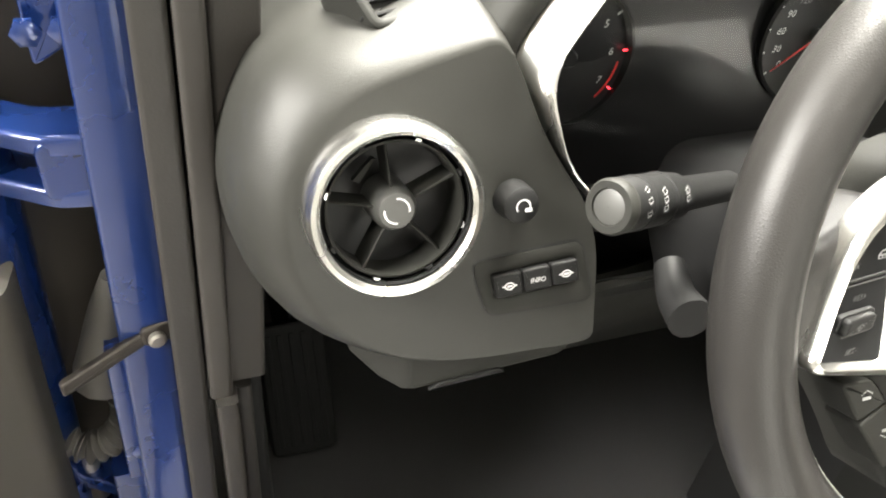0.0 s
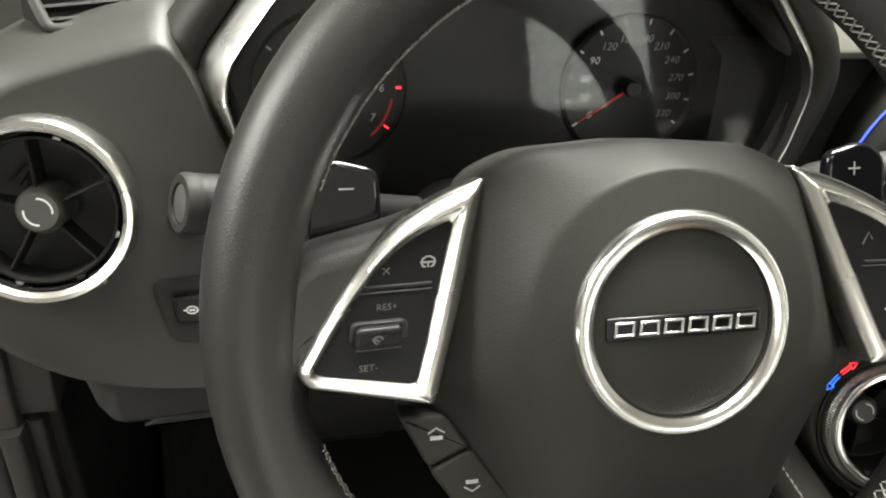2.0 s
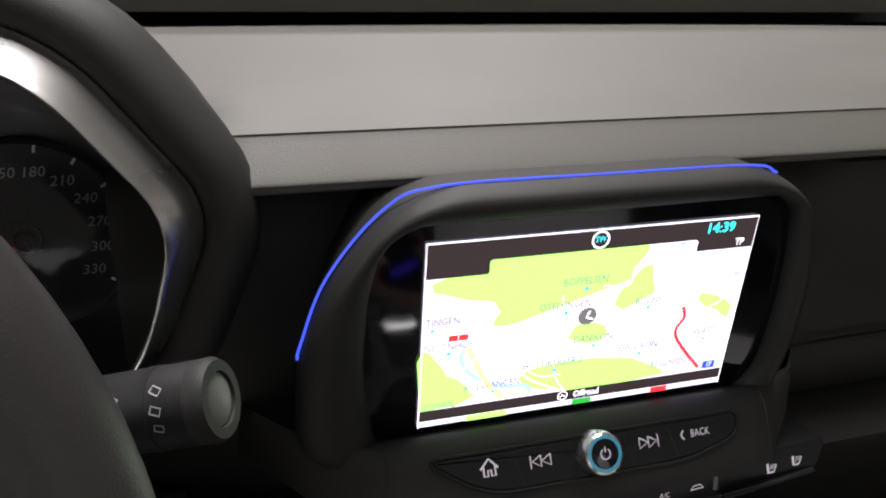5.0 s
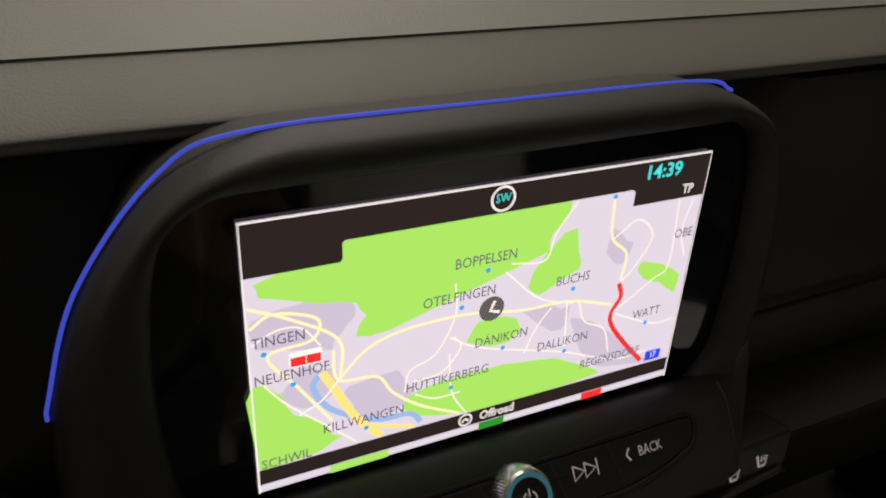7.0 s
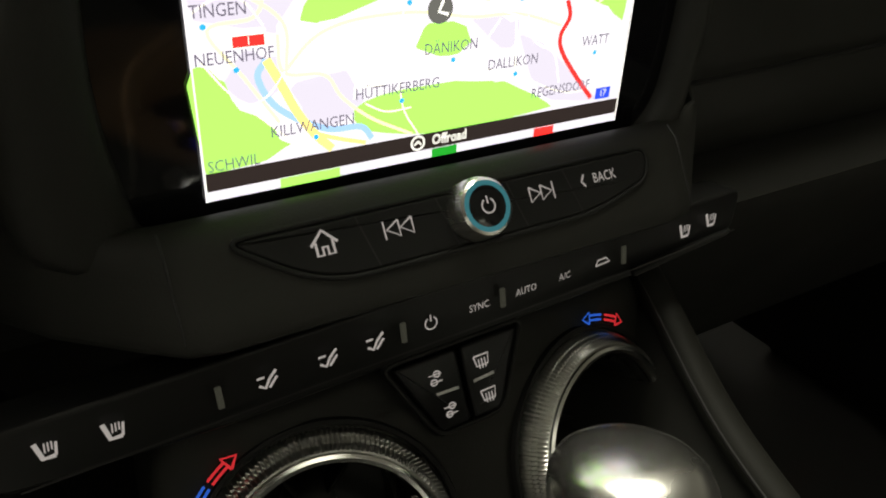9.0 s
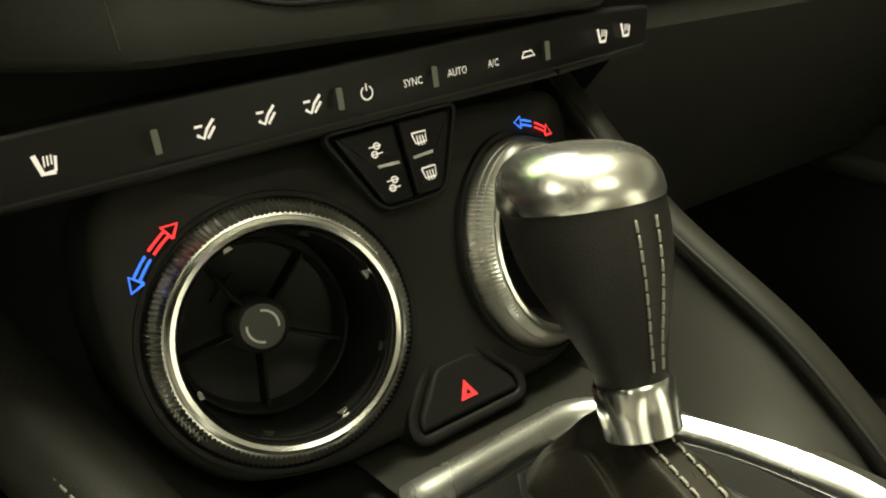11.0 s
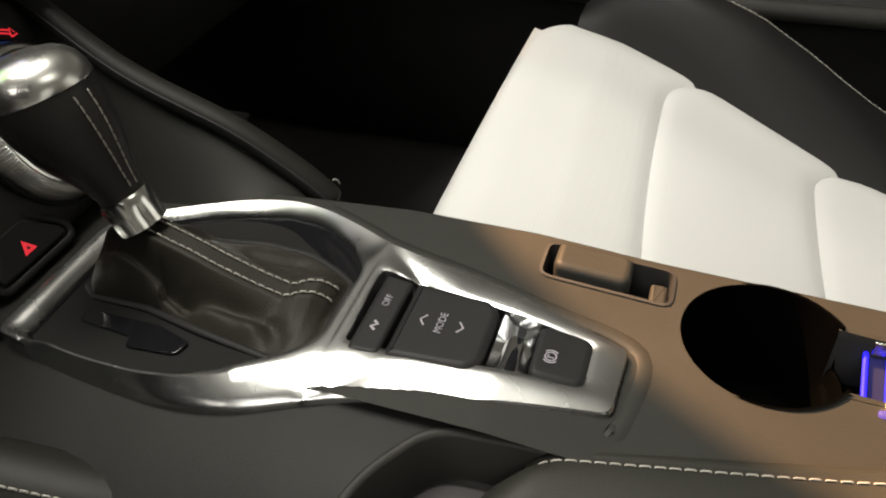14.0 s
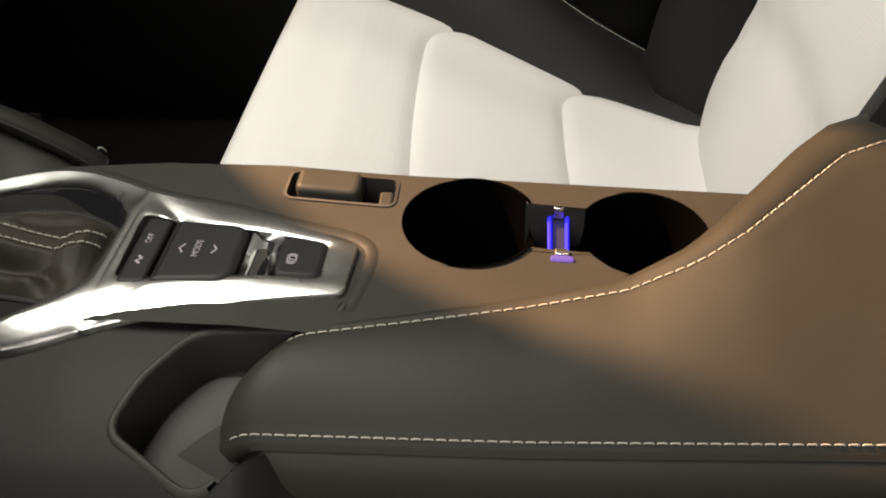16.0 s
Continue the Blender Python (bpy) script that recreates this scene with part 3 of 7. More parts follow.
# switch strip and dimmer on the pod
strip_face = [Vector((x, (z - 0.84) / 0.95)) for x, z in ((-0.557, 0.7705), (-0.4885, 0.7690), (-0.4975, 0.8070), (-0.566, 0.8038))]
part("switch_groove", frame_ring(inset(rounded(strip_face, 0.008), -0.0012), rounded(strip_face, 0.008), 0.006, PM, 0.0001, front=0.0006), VENT_BLACK, dash)
part("switch_surround", frame_ring(rounded(strip_face, 0.008), rounded([Vector((-0.5530, -0.0622)), Vector((-0.4985, -0.0600)), Vector((-0.5020, -0.0440)), Vector((-0.5556, -0.0462))], 0.003), 0.006, PM, 0.001, front=0.0022), PLASTIC, dash)
for i in range(3):
    x0 = -0.5538 + i * 0.0178
    b = part("switch_button", slab(rounded([Vector((x0 + 0.0016, -0.0612 + i * 0.0008)), Vector((x0 + 0.0188, -0.0606 + i * 0.0008)), Vector((x0 + 0.0166, -0.0462 + i * 0.0008)), Vector((x0 - 0.0006, -0.0470 + i * 0.0008))], 0.002), 0.006, 0.0015, PM, front=0.005), PLASTIC_HARD, dash)
    at = PM @ Matrix.Translation((x0 + 0.0092, -0.0540 + i * 0.0008, 0.0052))
    if i == 1:
        words("INFO", 0.0042, at, MARK, b)
    else:
        bm = ribbon([(0.0028 * math.cos(a / 10 * 6.28), 0.0020 * math.sin(a / 10 * 6.28)) for a in range(11)], 0.0008, at, 0.0002)
        for s in (-1, 1):
            ribbon([(s * 0.0045, 0), (s * 0.0028, 0)], 0.0008, at, 0.0002, bm)
        ribbon([(-0.0016, 0), (0.0016, 0)], 0.0012, at, 0.0003, bm)
        part("symbol", bm, MARK, b)
knob = part("dimmer_knob", lathe([(0.0112, -0.004), (0.0112, 0.004), (0.0108, 0.009), (0.0100, 0.014), (0.008, 0.0155), (0.0002, 0.0156)], PM @ Matrix.Translation((-0.5415, -0.0035, 0.0)), 28), PLASTIC_HARD, dash, "small black dimmer knob")
bm = ribbon([(0.004 * math.cos(a / 8 * 4.2 - 0.5), 0.004 * math.sin(a / 8 * 4.2 - 0.5)) for a in range(9)], 0.0009, PM @ Matrix.Translation((-0.5415, -0.0035, 0.0160)))
ribbon([(0.001, -0.002), (0.005, -0.002)], 0.0022, PM @ Matrix.Translation((-0.5415, -0.0035, 0.0160)), 0.0, bm)
part("symbol", bm, MARK, knob)

# instrument cluster: bright frame, hood, dark face and dials
hexa = [Vector(p) for p in ((-0.537, 0.902), (-0.488, 0.966), (-0.420, 0.994), (-0.294, 0.994), (-0.226, 0.966), (-0.177, 0.902), (-0.202, 0.843), (-0.236, 0.810), (-0.478, 0.810), (-0.512, 0.843))]
hexa = rounded(hexa, 0.02, 5)
CLM = pose(0, 0, 0.911, 78, 0, 0) @ Matrix.Translation((0, -0.911, 0))
lip = [Vector(p) for p in ((-0.5235, 0.901), (-0.480, 0.957), (-0.416, 0.983), (-0.298, 0.983), (-0.234, 0.957), (-0.1905, 0.901), (-0.2065, 0.846), (-0.238, 0.8145), (-0.476, 0.8145), (-0.5075, 0.846))]
lip = rounded(lip, 0.02, 5)
ring = [lift(inset(hexa, -0.002), -0.030, CLM), lift(inset(hexa, -0.002), -0.017, CLM), lift(hexa, -0.0155, CLM)]
for t in (0.25, 0.5, 0.75):
    ring.append(lift([a.lerp(b, t) for a, b in zip(hexa, lip)], -0.0155 + 0.0195 * t + 0.0012 * math.sin(math.pi * t), CLM))
ring += [lift(inset(lip, -0.0006), 0.0036, CLM), lift(lip, 0.0040, CLM), lift(inset(lip, 0.0006), 0.0034, CLM), lift(inset(lip, 0.0008), -0.004, CLM)]
part("cluster_frame", loft(ring), SATIN, dash, "bright silver frame round the instruments")
hood = []
for w, grow in ((-0.022, 0.0015), (-0.015, 0.004), (-0.012, 0.010), (-0.016, 0.019), (-0.034, 0.027), (-0.10, 0.028), (-0.20, 0.012)):
    hood.append([p for p in lift(inset(hexa, -grow), w, CLM)])
part("cluster_hood", loft(hood, cap1=True), PLASTIC, dash, "grained black instrument hood", sharp=60)
well = [lift(inset(lip, d), w, CLM) for d, w in ((0.0006, 0.0030), (-0.012, -0.03), (-0.037, -0.10))]
part("cluster_well", loft(well), VENT_BLACK, dash)
part("cluster_glass", flat(inset(lip, -0.006), pose(0, 0, 0.911, 71, 0, 0) @ Matrix.Translation((0, -0.911, 0)), -0.024), LENS, dash, "clear glossy instrument glass").visible_shadow = False
part("cluster_face", slab(inset(hexa, -0.026), 0.01, 0.001, CLM, front=-0.098), DIAL, dash, "dark instrument face")
def dial(cx, cz, r, labels, start, sweep, needle_at, red_from, name, label):
    d = thing(name, (cx, 0.09, cz - r), label, "gauge")
    m = pose(cx, 0.086, cz, 84, 0, 0)
    part("bezel", lathe([(r * 1.04, -0.004), (r * 1.05, 0.003), (r * 1.0, 0.004), (r * 0.985, -0.004)], m, 56, wrap=True), PLASTIC_HARD, d)
    part("face", lathe([(r, -0.004), (r * 0.5, -0.003), (0.0005, -0.003)], m, 56), DIAL, d)
    for i, s in enumerate(labels):
        a = radians(start - sweep * i / (len(labels) - 1))
        at = Vector((math.cos(a), math.sin(a)))
        part("tick", ribbon([at * r * 0.90, at * r * 0.98], 0.0013, m, 0.0), MARK if red_from is None or i < red_from else RED_ICON, d)
        words(s, r * 0.155, m @ Matrix.Translation((at.x * r * 0.70, at.y * r * 0.70, 0)), MARK_DIM if len(s) > 2 else MARK, d, "numeral", shear=0.2)
    if red_from is not None:
        arc = [radians(start - sweep * (red_from + 0.3 + i * 0.14) / (len(labels) - 1)) for i in range(9)]
        part("red_band", ribbon([Vector((math.cos(a), math.sin(a))) * r * 0.86 for a in arc], 0.0016, m, 0.0), NEEDLE, d, "red warning band")
        words("RPM", r * 0.14, m @ Matrix.Translation((-r * 0.18, r * 0.42, 0)), MARK_DIM, d)
        words("x1000", r * 0.14, m @ Matrix.Translation((-r * 0.18, r * 0.27, 0)), MARK_DIM, d)
    a = radians(needle_at)
    at = Vector((math.cos(a), math.sin(a)))
    part("needle", tube([m @ Vector((-at.x * r * 0.05, -at.y * r * 0.05, 0.003)), m @ Vector((at.x * r * 0.88, at.y * r * 0.88, 0.003))], lambda t: 0.0011 - 0.0007 * t, 6), NEEDLE, d, "red needle")
    part("hub", lathe([(r * 0.13, 0.0), (r * 0.13, 0.005), (r * 0.10, 0.007), (0.0003, 0.007)], m, 24), DIAL, d)


dial(-0.463, 0.862, 0.047, ["0", "1", "2", "3", "4", "5", "6", "7"], 215, 250, 212, 6, "rev_counter", "dark rev counter with white numerals and red needle at rest")
dial(-0.261, 0.860, 0.047, ["0", "30", "60", "90", "120", "150", "180", "210", "240", "270", "300", "330"], 215, 250, 213, None, "speedometer", "dark speedometer with white numerals and red needle at rest")
part("light_sensor", lathe([(0.030, 0.0), (0.028, 0.006), (0.018, 0.012), (0.0005, 0.014)], pose(0.03, 0.33, 0.958), 28), PLASTIC_HARD, dash, "round light sensor dome")
part("column_panel", slab(rounded([Vector((-0.484, 0.700)), Vector((-0.20, 0.700)), Vector((-0.20, 0.815)), Vector((-0.484, 0.815))], 0.02), 0.02, 0.006, pose(0, 0.03, 0, 84, 0, 0)), PLASTIC_HARD, dash, "black lower column panel")
knee = []
for x in [-0.486 + 0.30 * i / 10 for i in range(11)]:
    dip = 0.020 * math.sin(math.pi * (x + 0.486) / 0.30)
    knee.append([Vector(p) for p in ((x, 0.012, 0.734), (x, 0.004, 0.726), (x, 0.010 + dip, 0.700), (x, 0.040 + dip, 0.640), (x, 0.085 + dip, 0.570), (x, 0.140, 0.500), (x, 0.20, 0.47))])
part("knee_bolster", loft(knee, closed=False), PLASTIC, dash, "dark grained knee panel under the column", sharp=60)
part("lower_ledge", tube([(-0.486, 0.0, 0.735), (-0.43, 0.01, 0.728), (-0.36, 0.02, 0.728), (-0.2, 0.03, 0.73)], 0.008, 8), PLASTIC, dash)

# ---- steering wheel ----
WM = pose(-0.357, -0.193, 0.883, 65, 0, 0)
wheel = thing("steering_wheel", WM @ Vector((0, 0, -0.06)), "black leather steering wheel with silver spoke frames and round boss", "steering wheel")
R, RT, RW = 0.1495, 0.0165, -0.025
rim = []
for i in range(96):
    a = 2 * math.pi * i / 96
    fat = RT * (1.0 + 0.10 * max(0, math.cos(2 * (a - math.pi / 4))) ** 4)
    rim.append([WM @ Vector(((R + fat * math.cos(p)) * math.cos(a), (R + fat * math.cos(p)) * math.sin(a), RW + 1.08 * fat * math.sin(p))) for p in [2 * math.pi * k / 20 for k in range(20)]])
part("rim", loft(rim, wrap=True), RIM_LEATHER, wheel, "smooth black leather rim")
for a0, a1 in ((-62, -18), (22, 80), (100, 158), (198, 242)):
    bm = bmesh.new()
    n = int(abs(a1 - a0) / 2.0)
    for i in range(n):
        for s in (-1, 1):
            aa, ab = radians(a0 + (a1 - a0) * i / n), radians(a0 + (a1 - a0) * (i + 0.8) / n)
            pa, pb = (math.pi - 0.10 + 0.15 * s), (math.pi - 0.10 - 0.15 * s)
            q = []
            for a, p in ((aa, pa), (ab, pb)):
                f = 1.025 * RT * (1.0 + 0.10 * max(0, math.cos(2 * (a - math.pi / 4))) ** 4)
                q.append(WM @ Vector(((R + f * math.cos(p)) * math.cos(a), (R + f * math.cos(p)) * math.sin(a), RW + 1.08 * f * math.sin(p))))
            tube(q, 0.00042, 5, bm)
    part("rim_stitching", bm, RIM_THREAD, wheel, "pale cross stitching")

# boss pad: the outline runs into the round emblem ring
pad_poly = [Vector(p) for p in ((-0.066, 0.052), (-0.045, 0.0615), (0, 0.0650), (0.045, 0.0615), (0.066, 0.052), (0.0935, -0.032), (0.082, -0.047), (0.066, -0.076), (0.050, -0.112),
                                (-0.050, -0.112), (-0.066, -0.076), (-0.082, -0.047), (-0.0905, -0.032))]


def reach(a):
    d = Vector((math.cos(a), math.sin(a)))
    best = 0.05
    for i in range(len(pad_poly)):
        p, q = pad_poly[i - 1], pad_poly[i]
        e = q - p
        det = d.x * -e.y + e.x * d.y
        if abs(det) > 1e-9:
            t = (p.x * -e.y + e.x * p.y) / det
            u = (d.x * p.y - d.y * p.x) / det
            if t > 0 and -1e-6 <= u <= 1 + 1e-6:
                best = t
    return best


angles = [2 * math.pi * i / 96 for i in range(96)]
far = [reach(a) for a in angles]
far = [sum(far[(i + k) % 96] for k in (-1, 0, 1)) / 3 for i in range(96)]
pads = [[WM @ Vector((math.cos(a) * f, math.sin(a) * f, w)) for a, f in zip(angles, far)] for w in (-0.075, -0.044)]
CREST = 0.0545
for i in range(25):
    s = 1 - i / 24
    loop = []
    for a, f in zip(angles, far):
        r = 0.0405 + (f - 0.0405) * s
        if r < CREST:
            w = -0.0020 - 0.0040 * (r - 0.0405) / (CREST - 0.0405)
        else:
            w = -0.0060 - 0.0310 * ((r - CREST) / max(f - CREST, 0.006)) ** 1.15
        edge = max(0.0, s - 0.93) / 0.07
        loop.append(WM @ Vector((math.cos(a) * r, math.sin(a) * r, w - 0.0045 * edge ** 2)))
    pads.append(loop)
part("boss_pad", loft(pads, cap0=True, cap1=True), PLASTIC, wheel, "domed soft black boss pad", sharp=60)
part("emblem_ring", lathe([(0.0405, -0.003), (0.0402, 0.0005), (0.0390, 0.0020), (0.0362, 0.0020), (0.0340, 0.0004), (0.0336, -0.003)], WM, 80, wrap=True), CHROME, wheel, "polished silver emblem ring")
part("emblem_disc", lathe([(0.0337, -0.0018), (0.0325, -0.0008), (0.0003, -0.0004)], WM, 64), PLASTIC, wheel)
badge = part("badge", slab(rounded([Vector((-0.029, -0.0042)), Vector((0.029, -0.0042)), Vector((0.029, 0.0042)), Vector((-0.029, 0.0042))], 0.0008), 0.002, 0.0005, WM, front=0.0008), GLOSS, wheel, "gloss black badge strip with silver shapes")
for i in range(6):
    x0 = -0.0268 + i * 0.0091
    shape = rounded([Vector((x0, -0.0028)), Vector((x0 + 0.0078, -0.0028)), Vector((x0 + 0.0082, 0.0028)), Vector((x0 + 0.0006, 0.0028))], 0.0008)
    part("badge_shape", frame_ring(shape, inset(shape, 0.0013), 0.0012, WM, 0.0004, front=0.0018), DARK_CHROME, badge)

for sx in (-1, 1):
    def sp(u, v):
        return Vector((u * -sx, v))

    def fall(x, y, sx=sx):
        return 0.1243 * (x * sx) - 0.2113 * y - 0.0312
    arm_poly = [sp(-0.066, 0.046), sp(-0.100, 0.036), sp(-0.138, 0.028), sp(-0.146, -0.006), sp(-0.138, -0.0145), sp(-0.110, -0.0215), sp(-0.086, -0.0265)]
    part("spoke", slab(rounded(arm_poly, 0.014, 5), 0.028, 0.009, WM, bend=fall, front=-0.003), RIM_LEATHER, wheel, "leather-covered spoke")
    outer = rounded([sp(-0.0625, 0.0525), sp(-0.0800, 0.0470), sp(-0.0980, 0.0375), sp(-0.1110, 0.0255), sp(-0.1225, 0.0100), sp(-0.1345, -0.0095), sp(-0.1310, -0.0150), sp(-0.0870, -0.0258), sp(-0.0735, 0.0145)],
                    [0.002, 0.012, 0.012, 0.012, 0.012, 0.004, 0.004, 0.002, 0.012], 6)
    inner = rounded([sp(-0.0755, 0.0380), sp(-0.0845, 0.0348), sp(-0.0940, 0.0303), sp(-0.1045, 0.0225), sp(-0.1165, 0.0078), sp(-0.1290, -0.0102), sp(-0.1255, -0.0118), sp(-0.0930, -0.0182), sp(-0.0836, 0.0120)],
                    [0.003, 0.012, 0.012, 0.012, 0.012, 0.003, 0.002, 0.003, 0.012], 6)
    loops = [lift(outer, -0.010, WM, fall), lift(outer, 0.0004, WM, fall)]
    for t, w in ((0.06, 0.0016), (0.18, 0.0026), (0.42, 0.0040), (0.60, 0.0046), (0.68, 0.0044), (0.80, 0.0028), (0.94, 0.0016), (1.0, 0.0008), (1.0, -0.004)):
        loops.append(lift([a.lerp(b, t) for a, b in zip(outer, inner)], w, WM, fall))
    fr = part("spoke_frame", loft(loops, wrap=True), SATIN, wheel, "satin silver spoke frame", sharp=45)
    part("switch_panel", slab(inset(inner, -0.001), 0.008, 0.001, WM, bend=fall, front=0.0002), PANEL_BLACK, wheel, "black multifunction switch panel")

    def put(u, v, w=0.0010):
        x = u * -sx
        return WM @ Matrix.Translation((x, v, fall(x, v) + w)) @ pose(0, 0, 0, 12, -7.1 * sx, 0)
    cu, cv = (-0.106, -0.0008) if sx == -1 else (-0.1085, -0.0027)
    part("rocker_recess", slab(rounded([Vector((-0.0108, -0.0066)), Vector((0.0108, -0.0066)), Vector((0.0112, 0.0058)), Vector((-0.0098, 0.0058))], 0.003), 0.002, 0.0004, put(cu, cv, 0.0006)), VENT_BLACK, fr)
    rocker = part("rocker", slab(rounded([Vector((-0.0086, -0.0034)), Vector((0.0086, -0.0034)), Vector((0.0090, 0.0042)), Vector((-0.0074, 0.0042))], 0.002), 0.004, 0.0014, put(cu, cv, 0.0040)), KEY_BLACK, fr)
    # right lip in brighter metal: its silver highlight is put into the material
    part("rocker_lip", slab(rounded([Vector((-0.0088, -0.0062)), Vector((0.0084, -0.0062)), Vector((0.0090, -0.0036)), Vector((-0.0082, -0.0036))], 0.0010), 0.002, 0.0006, put(cu, cv, 0.0020)), STEEL if sx == 1 else GREY_CAP, fr)
    for u0, u1, v, thick in (((-0.1125, -0.0850, 0.0160, 0.0011), (-0.1125, -0.0850, 0.0142, 0.0005)) if sx == -1 else ((-0.0885, -0.1115, 0.0136, 0.0011), (-0.0872, -0.1130, 0.0120, 0.0005))):
        mid_u, half_u = (u0 + u1) / 2, abs(u1 - u0) / 2
        part("divider", slab(rounded([Vector((-half_u, -thick / 2)), Vector((half_u, -thick / 2)), Vector((half_u, thick / 2)), Vector((-half_u, thick / 2))], 0.0002), 0.001, 0.0002, put(mid_u, v, 0.0009)), VENT_BLACK, fr)
    if sx == -1:
        words("RES+", 0.0036, put(-0.102, 0.0094), MARK_FAINT, fr)
        words("SET-", 0.0036, put(-0.1098, -0.0105), MARK_FAINT, fr)
        at = put(-0.0860, 0.0236)
        bm = ribbon([(0.0026 * math.cos(a / 10 * 6.28), 0.0022 * math.sin(a / 10 * 6.28)) for a in range(11)], 0.0007, at)
        ribbon([(-0.0026, 0), (0.0026, 0)], 0.0007, at, 0.0, bm)
        ribbon([(0, 0), (0.0, -0.0022)], 0.0007, at, 0.0, bm)
        part("symbol", bm, MARK_DIM, fr)
        at = put(-0.1014, 0.0216)
        bm = ribbon([(-0.0012, -0.0012), (0.0012, 0.0012)], 0.0005, at)
        ribbon([(-0.0012, 0.0012), (0.0012, -0.0012)], 0.0005, at, 0.0, bm)
        part("symbol", bm, MARK_FAINT, fr)
        at = put(cu, cv, 0.0043)
        bm = ribbon([(0.0016 * math.cos(a / 10 * 4.6), 0.0014 * math.sin(a / 10 * 4.6)) for a in range(11)], 0.0006, at)
        ribbon([(-0.0022, 0.0008), (0.0006, -0.0006)], 0.0006, at, 0.0, bm)
        part("symbol", bm, MARK_FAINT, rocker)
    else:
        words("SEL", 0.0034, put(cu, cv + 0.0004, 0.0043), MARK_FAINT, rocker)
        for u, v, rz in ((-0.1067, 0.0074, 0), (-0.0965, -0.0047, 90), (-0.1205, -0.0022, -90), (-0.1108, -0.0122, 180)):
            part("arrow", ribbon([(-0.0021, -0.0014), (0.0021, -0.0014), (0, 0.0019), (-0.0021, -0.0014)], 0.0006, put(u, v) @ pose(0, 0, 0, 0, 0, rz)), MARK, fr)
        part("symbol", ribbon([(-0.0030, -0.0010), (-0.0020, 0.0009), (0.0020, 0.0009), (0.0030, -0.0010)], 0.0012, put(-0.1035, 0.0212)), MARK, fr)
        part("symbol", ribbon([(-0.002, -0.003), (0.0, 0.003), (0.002, 0.0)], 0.0006, put(-0.0905, 0.0224)), MARK_FAINT, fr)
    # gear paddle behind the spoke
    pm = WM @ Matrix.Translation((0.1115 * sx, 0.0415, -0.060))
    pp = rounded([Vector((-0.014 * sx, -0.024)), Vector((-0.013 * sx, 0.014)), Vector((0.006 * sx, 0.019)), Vector((0.016 * sx, 0.012)), Vector((0.017 * sx, -0.020))], 0.005, 5)
    pad = part("gear_paddle", slab(pp, 0.005, 0.002, pm), GLOSS, wheel, "gloss black gear paddle")
    bm = ribbon([(-0.003, 0.007), (0.003, 0.007)], 0.0007, pm, 0.0003)
    if sx == 1:
        ribbon([(0, 0.004), (0, 0.010)], 0.0007, pm, 0.0003, bm)
    part("symbol", bm, MARK_DIM, pad)

# small keys on the lower left of the boss
for i, (corners, u, v) in enumerate(((((-0.0985, -0.0340), (-0.0815, -0.0350), (-0.0715, -0.0480), (-0.0880, -0.0550)), -0.0846, -0.0420), (((-0.0878, -0.0560), (-0.0710, -0.0488), (-0.0560, -0.0710), (-0.0700, -0.0830)), -0.0715, -0.0630))):
    key = part("favourite_key", slab(rounded([Vector(p) for p in corners], 0.003), 0.020, 0.0015, WM, front=-0.0275), PLASTIC, wheel)
    t = 1 if i == 0 else -1
    bm = ribbon([(u - 0.0032, v + 0.0006 * t), (u, v + 0.0026 * t), (u + 0.0032, v + 0.0006 * t)], 0.0006, WM, -0.0272)
    ribbon([(u - 0.0024, v - 0.0012 * t), (u + 0.0024, v - 0.0012 * t)], 0.0016, WM, -0.0272, bm)
    part("symbol", bm, MARK_DIM, key)

